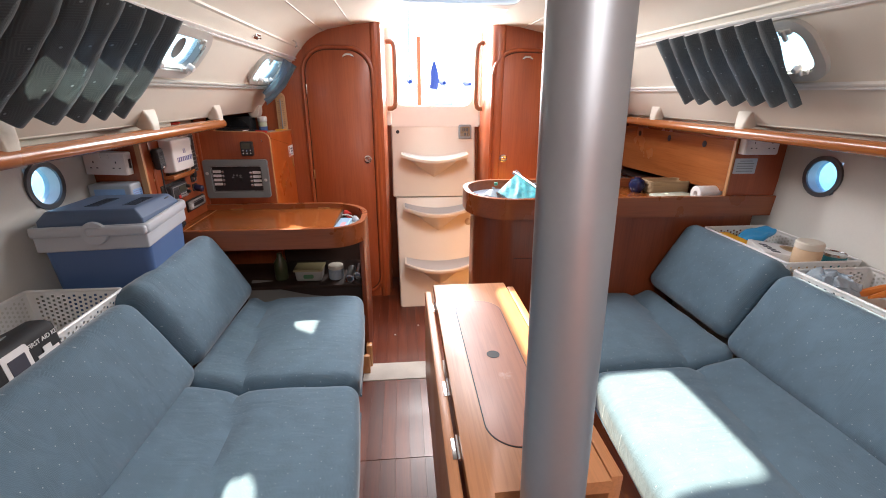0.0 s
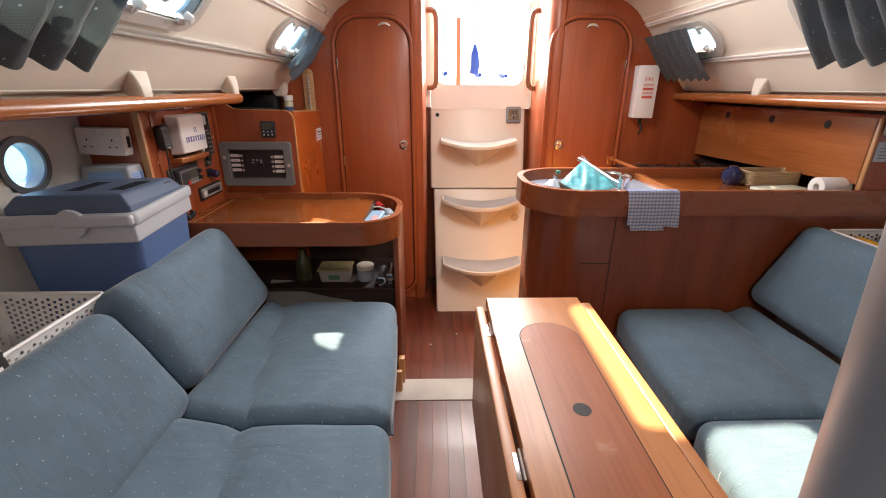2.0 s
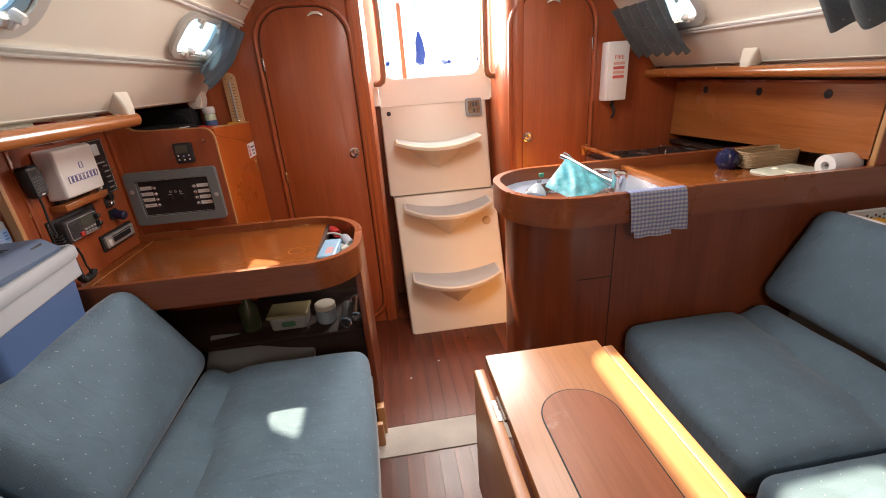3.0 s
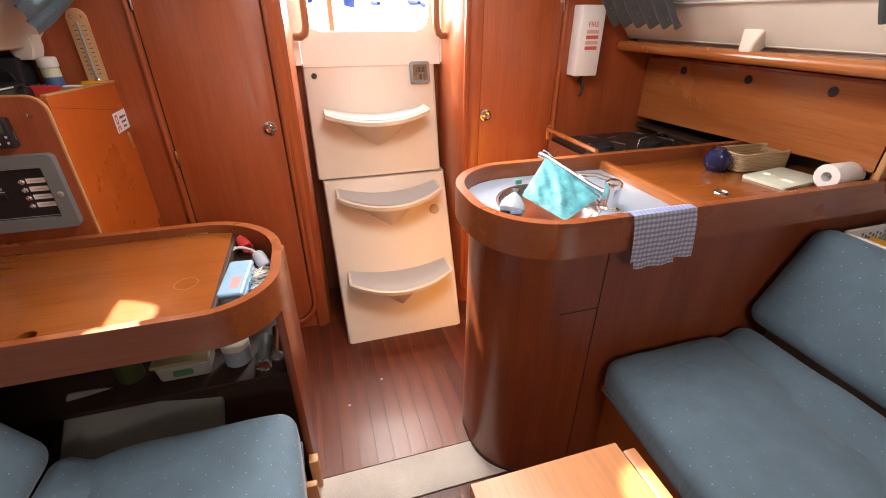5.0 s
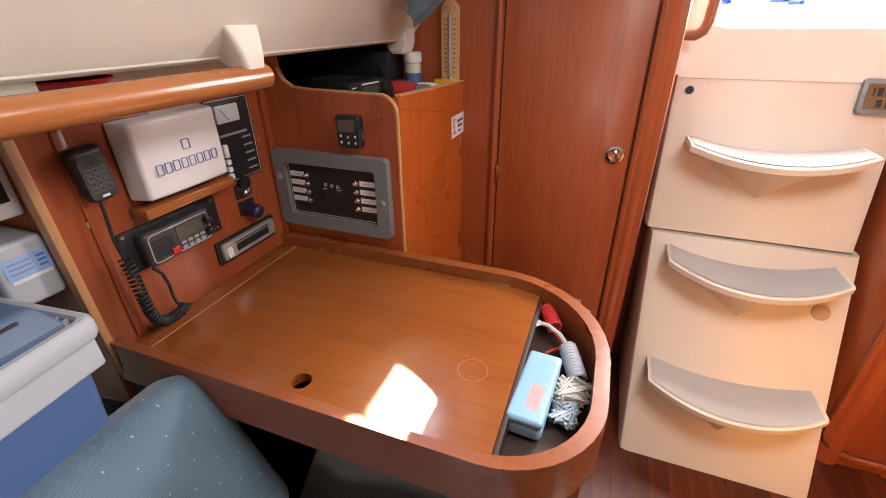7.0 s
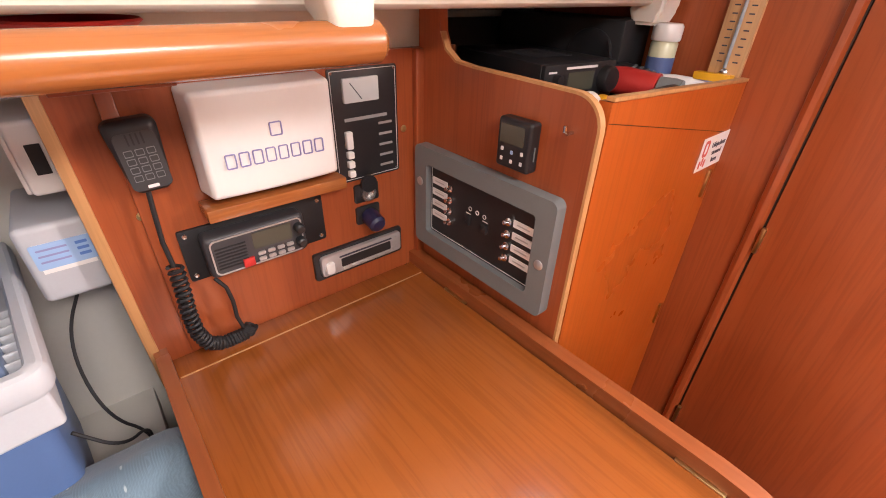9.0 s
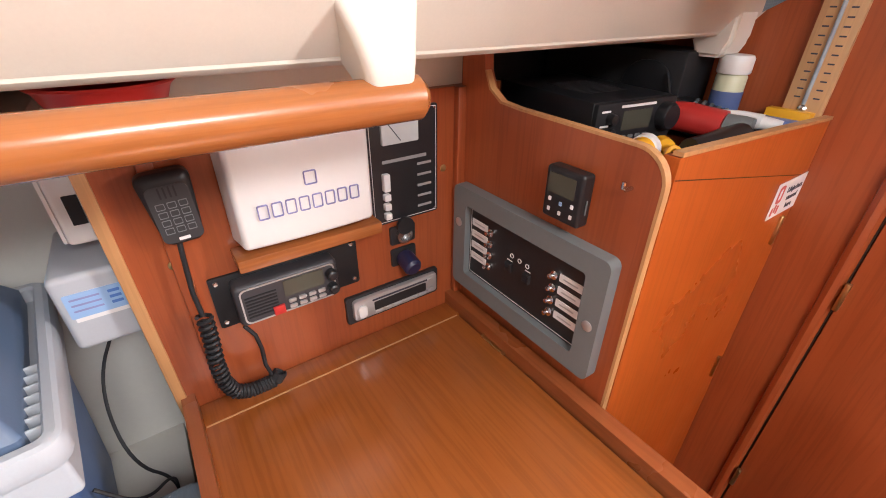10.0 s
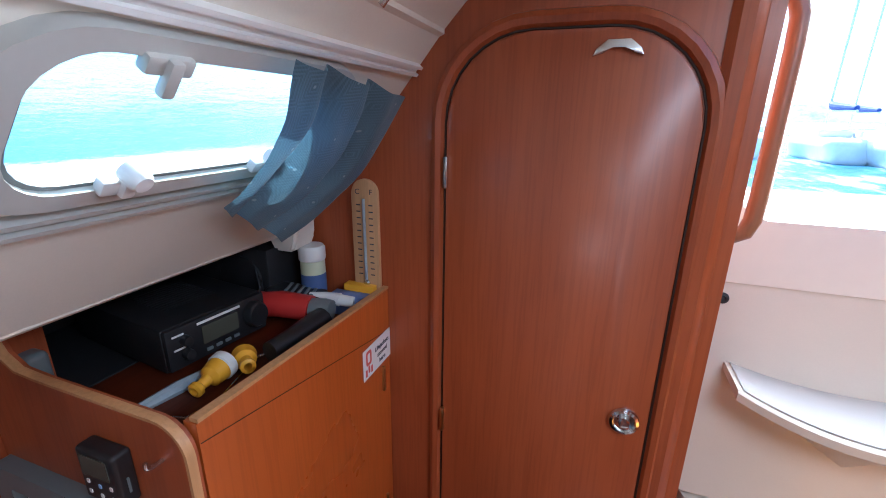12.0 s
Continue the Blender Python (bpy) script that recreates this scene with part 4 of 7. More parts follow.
part("cross_board", prism([(-1.262, 0.62), (-1.262, 1.172), (-1.46, 1.172), (-1.46, 0.62)][::-1], XZ(2.30), 0.015), MAHOG, board)

# the locker aft of the desk
lock = thing("instrument_locker", (-1.05, 3.0, 0), "mahogany locker with an open tray top", "cabinet")
scoop = [(-1.25, 0.0), (-0.902, 0.0), (-0.902, 1.115), (-0.905, 1.130), (-0.913, 1.142), (-0.925, 1.150), (-0.940, 1.153), (-1.12, 1.157), (-1.16, 1.160), (-1.185, 1.175), (-1.197, 1.20), (-1.20, 1.23), (-1.25, 1.235)]
part("front", prism(scoop, XZ(2.797), 0.016), MAHOG, lock)
o = [(-0.902, 0.766)] + [(-0.940 + 0.038 * math.cos(q), 1.115 + 0.038 * math.sin(q)) for q in (math.pi / 2 * k / 8 for k in range(9))] + [(-1.12, 1.157), (-1.16, 1.160), (-1.185, 1.175), (-1.197, 1.20)]
i2 = [(-0.898, 0.766)] + [(-0.940 + 0.042 * math.cos(q), 1.115 + 0.042 * math.sin(q)) for q in (math.pi / 2 * k / 8 for k in range(9))] + [(-1.12, 1.1605), (-1.158, 1.1635), (-1.182, 1.178), (-1.194, 1.20)]
part("lipping", prism(i2 + o[::-1], XZ(2.791), 0.0105), EDGE, lock, "pale edge lipping with rounded corner")
part("side_panel", prism([(2.799, 0.0), (AFT - 0.003, 0.0), (AFT - 0.003, 1.128), (2.799, 1.148)], YZ_R(-0.9187), 0.018), CHERRY, lock, "orange-brown side panel")
part("side_lipping", prism([(2.800, 1.149), (AFT - 0.003, 1.129), (AFT - 0.003, 1.134), (2.800, 1.154)], YZ_R(-0.9105), 0.0115), EDGE, lock)
# tray floor darkens to black at the rear and back, shade put into colour
part("tray_floor", box(-1.42, -1.19, 2.80, AFT - 0.003, 1.045, 1.079, 0.001), BLACKM, lock, "rear of the tray, blackened for the shade there")
part("tray_floor", box(-1.188, -0.918, 2.80, AFT - 0.003, 1.045, 1.078, 0.001), SOLE, lock)
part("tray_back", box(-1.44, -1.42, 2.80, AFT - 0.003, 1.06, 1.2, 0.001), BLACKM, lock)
part("seam", prism([(2.80, 1.1230), (AFT - 0.003, 1.0390), (AFT - 0.003, 1.0399), (2.80, 1.1239)], YZ_R(-0.901), 0.0012), RECESSDARK, lock)
for y, z in ((3.205, 0.945), (3.205, 0.62)):
    part("hinge", box(-0.902, -0.895, y - 0.004, y + 0.004, z - 0.028, z + 0.028, 0.002), BRASS, lock)
# near-black panel, the shade aft of the desk in its colour
part("plinth", box(-0.898, -0.47, 2.83, 2.85, 0.0, 0.70, 0.001), RECESSDARK, lock)

# ---- galley ----
gal = thing("galley_unit", (0.7, 2.45, 0), "mahogany galley cabinet with rounded end", "cabinet")


def g_outline(x0, x1, y0, y1, rf, rb, n=12):
    return [(-x, y) for x, y in d_outline(-x1, -x0, y0, y1, rf, rb, n)][::-1]


part("fiddle", ring(g_outline(0.055, 1.44, 2.218, 2.685, 0.20, 0.20), g_outline(0.079, 1.44, 2.242, 2.661, 0.176, 0.176), XY(0.832), 0.090, None, 0.06), MAHOG_X, gal)
part("body", prism(g_outline(0.095, 1.38, 2.258, 2.645, 0.165, 0.165), XY(0.0), 0.84), MAHOG_DARK, gal)
part("counter", prism([(0.62, 2.24), (1.39, 2.24), (1.39, 2.66), (0.62, 2.66)], XY(0.845), 0.035, 0.001), DESKWOOD, gal, "varnished wooden worktop")
part("divider", box(0.605, 0.628, 2.242, 2.661, 0.845, 0.902, 0.003), CHERRY_Y, gal)
part("seam", box(0.3738, 0.3762, 2.2565, 2.2585, 0.0, 0.83, 0), BLACKM, gal)
part("seam", box(0.26, 0.375, 2.2565, 2.2585, 0.638, 0.640, 0), BLACKM, gal)
part("plinth", ring(g_outline(0.092, 1.38, 2.254, 2.648, 0.168, 0.168), g_outline(0.098, 1.38, 2.26, 2.642, 0.162, 0.162), XY(0.0), 0.012), RECESSDARK, gal)
part("aft_panel", box(0.20, 1.30, 2.6455, 2.660, 0.05, 0.831, 0.002), AFTPLY, gal, "orange ply aft panel, brightened to bounce sun onto the steps")
part("door", prism([(2.585, 0.08), (2.605, 0.08), (2.605, 0.70), (2.585, 0.70)], YZ_L(0.135), 0.02), CHERRY, gal, "slightly open small door edge")

sink = thing("sink", (0.33, 2.45, 0.86), "white sink surround with steel bowl", "sink")
hole = [(0.30 + 0.135 * math.cos(2 * math.pi * k / 32), 2.45 + 0.135 * math.sin(2 * math.pi * k / 32)) for k in range(32)]
out = []
ol = g_outline(0.080, 0.605, 2.243, 2.660, 0.175, 0.175)
for x, y in hole:
    d = Vector((x - 0.30, y - 2.45)).normalized()
    t = 0.1
    while 0.081 < 0.30 + d.x * t < 0.604 and 2.244 < 2.45 + d.y * t < 2.659:
        q = (0.30 + d.x * t, 2.45 + d.y * t)
        dx, dy = 0.255 - q[0], max(0, 2.418 - q[1]) + max(0, q[1] - 2.485)
        if dx > 0 and dx * dx + dy * dy > 0.174 ** 2:
            break
        t += 0.002
    out.append((0.30 + d.x * t, 2.45 + d.y * t))
bm = ring(out, hole, XY(0.868), 0.008)
SINKW = paint("pale_sink_moulding", (0.25, 0.30, 0.37), 0.35)
part("surround", bm, SINKW, sink)
part("corner_fill", box(0.50, 0.604, 2.243, 2.66, 0.866, 0.8735, 0), SINKW, sink)
part("bowl", lathe([(0.142, 0.011), (0.134, 0.012), (0.128, 0.0), (0.12, -0.10), (0.09, -0.13), (0.02, -0.135), (0, -0.135)], XY(0.866, 0.30, 2.45), 36), STEEL, sink, "round stainless steel bowl")
m = Matrix.Translation((0.43, 2.365, 0.874)) @ Matrix.Rotation(radians(4), 4, "Y")
bm = lathe([(0.028, 0), (0.028, 0.006), (0.022, 0.010), (0.022, 0.058), (0.0235, 0.064), (0.022, 0.074), (0.014, 0.080), (0, 0.081)], m, 28)
part("tap", bm, CHROME, sink, "chrome mixer tap")
part("spout", tube([(0.425, 2.375, 0.912), (0.40, 2.42, 0.925), (0.36, 2.475, 0.952), (0.325, 2.527, 0.976), (0.312, 2.545, 0.981)], 0.009, 12), CHROME, sink)
part("tap_lever", tube([(0.437, 2.378, 0.948), (0.415, 2.42, 0.950), (0.375, 2.485, 0.936), (0.366, 2.50, 0.930)], [0.007, 0.006, 0.005, 0.006], 8), CHROME, sink)

# locker above the galley, against the hull
loc = thing("galley_locker", (1.25, 2.7, 0.93), "varnished mahogany galley locker with finger holes", "cabinet")
part("front", prism([(2.242, 0.938), (AFT - 0.004, 0.905), (AFT - 0.004, 1.172), (2.242, 1.172)], YZ_R(1.200), 0.016), CHERRY_Y, loc)
part("end", prism([(1.20, 0.86), (1.44, 0.86), (1.44, 1.172), (1.20, 1.172)], XZ(2.252), 0.016), MAHOG, loc)
part("lipping", box(1.196, 1.204, 2.230, 2.246, 0.86, 1.172, 0.002), EDGE, loc)
part("top_strip", box(1.195, 1.215, 2.236, AFT - 0.004, 1.160, 1.172, 0.002), MAHOG_Y, loc)
for y in (2.436, 2.72, 3.02):
    m = YZ_L(1.1995, y, 1.127)
    part("finger_hole", lathe([(0.0, 0.001), (0.0125, 0.001), (0.015, 0.0006), (0.0155, -0.001)], m, 20), BLACKM, loc)
bm = box(1.20, 1.40, 2.66, AFT - 0.004, 0.86, 0.875, 0.002)
solid("hull_counter", bm, RECESSDARK, "dark narrow counter behind the cooker", "counter")

# ---- floor boards and step strip ----
WIDTH = 0.0575
meshes = {}


def plank(y0, y1):
    key = round(y1 - y0, 4)
    if key not in meshes:
        b = box(-WIDTH / 2 + 0.00015, WIDTH / 2 - 0.00015, -key / 2, key / 2, -0.012, 0.0, 0.0002, None, None, 1)
        me = bpy.data.meshes.new("plank")
        b.to_mesh(me)
        b.free()
        me.materials.append(SOLE)
        meshes[key] = me
    return meshes[key]


for i in range(18):
    x = -0.489 + i * WIDTH
    for y0, y1 in ((FORE, 0.4), (0.403, 1.782), (1.785, 2.275), (2.425, 3.235), (3.238, 3.55)):
        o = new("plank", plank(y0, y1))
        o.location = (x, (y0 + y1) / 2, 0)
        o.parent = floor
bm = box(-0.455, 0.30, 2.279, 2.421, -0.012, 0.003, 0.002)
solid("threshold_strip", bm, paint("speckled_grey", (0.50, 0.47, 0.42), 0.8, 0.3, 260, 0.6), "pale speckled non-slip strip across the floor", "floor strip")


# ---- small materials ----
RED = paint("red_plastic", (0.55, 0.035, 0.03), 0.4)
YELLOW = paint("yellow_plastic", (0.85, 0.42, 0.02), 0.4)
ORANGE = paint("orange_skin", (0.75, 0.22, 0.03), 0.5, 0.15)
LCD = paint("dull_lcd", (0.085, 0.085, 0.065), 0.2)
LCDPALE = paint("pale_meter", (0.55, 0.58, 0.58), 0.25)
LABELW = paint("white_label", (0.80, 0.79, 0.78), 0.5)
INK = paint("dark_ink", (0.05, 0.05, 0.07), 0.6)
INKBLUE = paint("violet_ink", (0.26, 0.26, 0.50), 0.6)
INKRED = paint("red_ink", (0.62, 0.12, 0.10), 0.6)
LABELBLUE = paint("blue_label", (0.30, 0.48, 0.75), 0.5)
SILVER = paint("silver_plastic", (0.55, 0.55, 0.55), 0.3, 0.04, 80, 0.0, 0.6)
ROPEM = cloth("white_rope", (0.62, 0.60, 0.56), (0.5, 0.48, 0.46), 0, 900)
ROPEG = cloth("grey_fleck_rope", (0.42, 0.44, 0.48), (0.22, 0.23, 0.3), 0, 1200)
CARD = paint("card", (0.66, 0.60, 0.50), 0.7)
TANJ = paint("tan_contents", (0.62, 0.44, 0.28), 0.6, 0.15)
CLEARB = paint("cloudy_plastic", (0.34, 0.40, 0.45), 0.2, 0.25, 90, 0.3)
GREYFELT = cloth("grey_felt", (0.27, 0.26, 0.24), (0.21, 0.20, 0.19))
TEAL = paint("turquoise_net", (0.08, 0.36, 0.42), 0.5, 0.45, 160, 0.8, 0.0, 45)
TEAL.node_tree.nodes["Principled BSDF"].inputs["Subsurface Weight"].default_value = 0.25
WICKER = wood("wicker", (0.30, 0.20, 0.11), (0.52, 0.38, 0.22), "x", 0.7, 0.0, 4.0)
THERMW = wood("pale_thermometer_wood", (0.52, 0.30, 0.14), (0.66, 0.42, 0.22), "z", 0.5, 0.1)


def check_cloth(name, a, b, pitch):
    """Woven checks for a tea towel."""
    m, nt, p = nodes_of(name)
    v = coords(nt, (1, 1, 1))
    out = []
    for d in ("X", "Z"):
        w = nt.nodes.new("ShaderNodeTexWave")
        w.bands_direction = d
        w.inputs["Scale"].default_value = 0.314 / pitch
        w.inputs["Distortion"].default_value = 0.4
        nt.links.new(v, w.inputs["Vector"])
        out.append(ramp(nt, w.outputs["Fac"], [(0.5, (0, 0, 0)), (0.65, (0.35, 0.35, 0.35) if d == "X" else (0.55, 0.55, 0.55))]).outputs[0])
    c = mix(nt, out[0], b, a)
    c = mix(nt, out[1], c, tuple(x * 0.95 for x in a))
    nt.links.new(c, p.inputs["Base Color"])
    p.inputs["Roughness"].default_value = 0.95
    return m


TOWEL = check_cloth("blue_check_cotton", (0.10, 0.21, 0.62), (0.88, 0.89, 0.90), 0.012)


def lettering(words, size, m, material, parent, name="lettering", depth=0.0006):
    c = bpy.data.curves.new("letters", "FONT")
    c.body, c.size, c.align_x, c.align_y, c.extrude = words, size, "CENTER", "CENTER", depth
    o = bpy.data.objects.new("letters", c)
    scene.collection.objects.link(o)
    me = bpy.data.meshes.new_from_object(o.evaluated_get(bpy.context.evaluated_depsgraph_get()))
    bm = bmesh.new()
    bm.from_mesh(me)
    bmesh.ops.transform(bm, matrix=m, verts=bm.verts)
    bpy.data.objects.remove(o)
    bpy.data.curves.remove(c)
    bpy.data.meshes.remove(me)
    return part(name, bm, material, parent, "", False)


def tile(m, u, v, w, h, d=0.001, r=0.001, b=0.0):
    return prism(rrect(w, h, min(r, w / 2 - 1e-5, h / 2 - 1e-5), 3), m @ Matrix.Translation((u, v, 0)), d, b)


def coil_path(a, b, turns, r, n=10):
    a, b = Vector(a), Vector(b)
    d = (b - a).normalized()
    s = d.orthogonal().normalized()
    t = d.cross(s)
    return [a.lerp(b, i / (turns * n)) + r * (math.cos(2 * math.pi * i / n) * s + math.sin(2 * math.pi * i / n) * t) for i in range(turns * n + 1)]


def coil_along(pts, turns, r, n=9):
    """A coil round a bent path."""
    ps = [Vector(p) for p in pts]
    out = []
    total = turns * n
    for i in range(total + 1):
        f = i / total * (len(ps) - 1)
        k = min(int(f), len(ps) - 2)
        p = ps[k].lerp(ps[k + 1], f - k)
        d = (ps[k + 1] - ps[k]).normalized()
        s = d.cross(Vector((0.9, 0.2, 0.1))).normalized()
        t = d.cross(s)
        out.append(p + r * (math.cos(2 * math.pi * i / n) * s + math.sin(2 * math.pi * i / n) * t))
    return out


# ---- instruments on the board ----
B = YZ_R(-1.25)
plot = thing("chartplotter", (-1.23, 2.502, 1.01), "chartplotter under a white plastic sun cover", "chartplotter")
m = YZ_R(-1.222, 2.502, 1.084)
part("cover", soft((0.186, 0.140, 0.05), 0.007, lambda q: Vector((q.x * (1 - 0.06 * (q.z + 0.025) / 0.05), q.y * (1 - 0.05 * (q.z + 0.025) / 0.05), q.z + 0.004 * (1 - (q.x / 0.093) ** 2) * (1 if q.z > 0 else 0))), m, 8), PLASTIC, plot)
k = m @ Matrix.Translation((0, 0, 0.0285))
for i in range(8):
    u = -0.058 + i * 0.0168
    part("emblem", ring(rrect(0.013, 0.019, 0.002, 2), rrect(0.0105, 0.0165, 0.001, 2), k @ Matrix.Translation((u, -0.018, 0.0)), 0.0022), INKBLUE, plot, "violet outlined plain mark")
part("emblem", ring(rrect(0.016, 0.018, 0.002, 2), rrect(0.0135, 0.0155, 0.001, 2), k @ Matrix.Translation((0.004, 0.014, 0.0)), 0.0026), INKBLUE, plot, "violet outlined plain mark")
part("mount", box(-1.252, -1.235, 2.43, 2.57, 1.0, 1.13, 0.003), BLACKP, plot)
bm = box(-1.250, -1.205, 2.403, 2.605, 0.985, 1.003, 0.002)
solid("instrument_ledge", bm, CHERRY_Y, "small varnished wooden ledge under the chartplotter", "shelf")

DIMPRINT = paint("dim_print", (0.30, 0.30, 0.30), 0.5)
ac = thing("shore_power_panel", (-1.25, 2.67, 0.975), "black shore power breaker panel with meter", "switch panel")
m = YZ_R(-1.2505, 2.671, 1.063)
part("plate", prism(rrect(0.121, 0.178, 0.003), m, 0.004, 0.001), BLACKP, ac)
part("border", ring(rrect(0.115, 0.172, 0.002, 3), rrect(0.1135, 0.1705, 0.002, 3), m, 0.0045), LABELW, ac)
f = m @ Matrix.Translation((0, 0, 0.004))
part("meter", tile(f, -0.008, 0.057, 0.062, 0.036, 0.005, 0.002, 0.001), LCDPALE, ac, "pale dial meter")
part("needle", prism([(-0.028, 0.068), (-0.027, 0.069), (-0.008, 0.044), (-0.009, 0.043)], f @ Matrix.Translation((0, 0, 0.005)), 0.0006), INK, ac)
part("caption", tile(f, 0.0, 0.013, 0.078, 0.005, 0.0007), DIMPRINT, ac)
part("rocker", tile(f, -0.036, -0.018, 0.011, 0.028, 0.008, 0.002, 0.001), PLASTIC, ac, "white double rocker switch")
for v in (-0.042, -0.058, -0.074):
    part("rocker", tile(f, -0.036, v, 0.011, 0.011, 0.008, 0.002, 0.001), PLASTIC, ac, "white rocker switch")
for v in (0.0, -0.018, -0.036, -0.054, -0.072):
    part("caption", tile(f, 0.035, v, 0.026, 0.004, 0.0006), DIMPRINT, ac)
for u, v in ((-0.055, 0.083), (0.055, 0.083), (-0.055, -0.083), (0.055, -0.083)):
    part("screw", lathe([(0.0025, 0), (0.002, 0.001), (0, 0.0012)], f @ Matrix.Translation((u, v, 0)), 8), STEEL, ac)

vhf = thing("vhf_radio", (-1.24, 2.47, 0.885), "black marine radio in a flush bezel", "radio")
m = YZ_R(-1.2505, 2.471, 0.926)
part("bezel", prism(rrect(0.211, 0.081, 0.003), m, 0.005, 0.001), BLACKM, vhf)
k = m @ Matrix.Translation((-0.010, 0.0, 0.017))
part("body", soft((0.144, 0.066, 0.032), 0.008, None, k, 5), paint("charcoal_plastic", (0.045, 0.045, 0.05), 0.45), vhf)
f = k @ Matrix.Translation((0, 0, 0.016))
part("face_rim", ring(rrect(0.132, 0.056, 0.008), rrect(0.128, 0.052, 0.007), f, 0.0012), SILVER, vhf)
part("display", tile(f, 0.020, 0.010, 0.058, 0.026, 0.0012, 0.002), LCD, vhf, "dull green display")
for i in range(7):
    part("grille_slot", tile(f, -0.040, -0.018 + i * 0.0052, 0.042, 0.002, 0.0012), BLACKM, vhf)
for i in range(4):
    for j in range(2):
        part("button", tile(f, 0.0 + i * 0.0145, -0.012 - j * 0.0095, 0.011, 0.006, 0.0025, 0.002, 0.0008), SILVER, vhf)
part("distress_flap", tile(f, -0.020, -0.020, 0.016, 0.014, 0.004, 0.001, 0.001), RED, vhf, "red flap")
for v in (0.012, -0.012):
    part("dial", lathe([(0.008, 0), (0.0075, 0.012), (0.005, 0.014), (0, 0.014)], f @ Matrix.Translation((0.060, v, 0)), 16), BLACKP, vhf)
for u, v in ((-0.097, 0.032), (0.097, 0.032), (-0.097, -0.032), (0.097, -0.032)):
    part("screw", lathe([(0.004, 0), (0.003, 0.0015), (0, 0.002)], m @ Matrix.Translation((u, v, 0.005)), 10), STEEL, vhf)

mic = thing("radio_microphone", (-1.23, 2.355, 1.05), "black radio microphone with keypad and coiled cord", "microphone")
m = YZ_R(-1.229, 2.357, 1.083) @ Matrix.Rotation(radians(3), 4, "Z") @ Matrix.Diagonal((0.84, 0.94, 0.80, 1))
part("body", soft((0.058, 0.092, 0.036), 0.012, lambda q: Vector((q.x * (1 + 0.15 * q.y / 0.046 - (0.05 if q.y < -0.03 else 0)), q.y, q.z)), m, 5), BLACKP, mic)
part("mic_clip", box(-1.252, -1.236, 2.342, 2.372, 1.07, 1.115, 0.003), BLACKM, mic)
f = m @ Matrix.Translation((0, 0, 0.0178))
part("face", prism(rrect(0.050, 0.072, 0.008), f @ Matrix.Translation((0, -0.004, -0.001)), 0.0018), paint("dark_grey_plastic", (0.035, 0.035, 0.038), 0.55), mic)
for i in range(3):
    for j in range(4):
        part("key", ring(rrect(0.0105, 0.008, 0.001, 2), rrect(0.0090, 0.0065, 0.001, 2), f @ Matrix.Translation((-0.0135 + i * 0.0135, 0.008 - j * 0.0105, 0.0)), 0.0018), GREYP, mic)
for i in range(4):
    part("grille_slot", tile(f, 0.0 + (i - 1.5) * 0.006, 0.024, 0.0022, 0.014, 0.0012), BLACKM, mic)
part("caption", tile(f, 0.0, -0.036, 0.014, 0.004, 0.0014), LABELW, mic)
part("cord", tube([(-1.224, 2.352, 1.045), (-1.222, 2.350, 1.02), (-1.222, 2.347, 0.97), (-1.218, 2.349, 0.935)], 0.003, 8), BLACKM, mic)
bend = [(-1.218, 2.350, 0.935), (-1.212, 2.349, 0.90), (-1.206, 2.346, 0.865), (-1.205, 2.347, 0.83), (-1.208, 2.356, 0.80), (-1.214, 2.375, 0.785), (-1.215, 2.395, 0.784), (-1.213, 2.412, 0.787), (-1.213, 2.420, 0.797)]
part("coiled_cord", tube(coil_along(bend, 34, 0.0085), 0.0027, 6), BLACKM, mic, "coiled black cord")
part("cord", tube([(-1.213, 2.418, 0.797), (-1.214, 2.408, 0.80), (-1.216, 2.404, 0.82), (-1.217, 2.405, 0.85), (-1.22, 2.402, 0.875), (-1.226, 2.392, 0.892)], 0.003, 8), BLACKM, mic)

st = thing("car_stereo", (-1.24, 2.637, 0.805), "silver faced car stereo in black surround", "stereo")
m = YZ_R(-1.2505, 2.638, 0.832)
part("surround", prism(rrect(0.182, 0.054, 0.004), m, 0.007, 0.002), BLACKP, st)
f = m @ Matrix.Translation((0, 0, 0.007))
part("face", tile(f, 0.002, 0.001, 0.166, 0.040, 0.008, 0.006, 0.003), SILVER, st)
f = f @ Matrix.Translation((0, 0, 0.008))
part("display", tile(f, 0.008, 0.0, 0.104, 0.017, 0.001, 0.002), BLACKP, st, "black display window")
part("slot", tile(f, 0.008, 0.013, 0.11, 0.003, 0.001), INK, st)
part("knob", tile(f, -0.066, -0.002, 0.016, 0.024, 0.004, 0.006, 0.002), PLASTIC, st)
for i in range(6):
    part("button", tile(f, -0.036 + i * 0.018, -0.014, 0.013, 0.005, 0.0015, 0.001), SILVER, st)
for v in (0.010, -0.010):
    part("button", tile(f, 0.070, v, 0.012, 0.008, 0.0015, 0.002), SILVER, st)

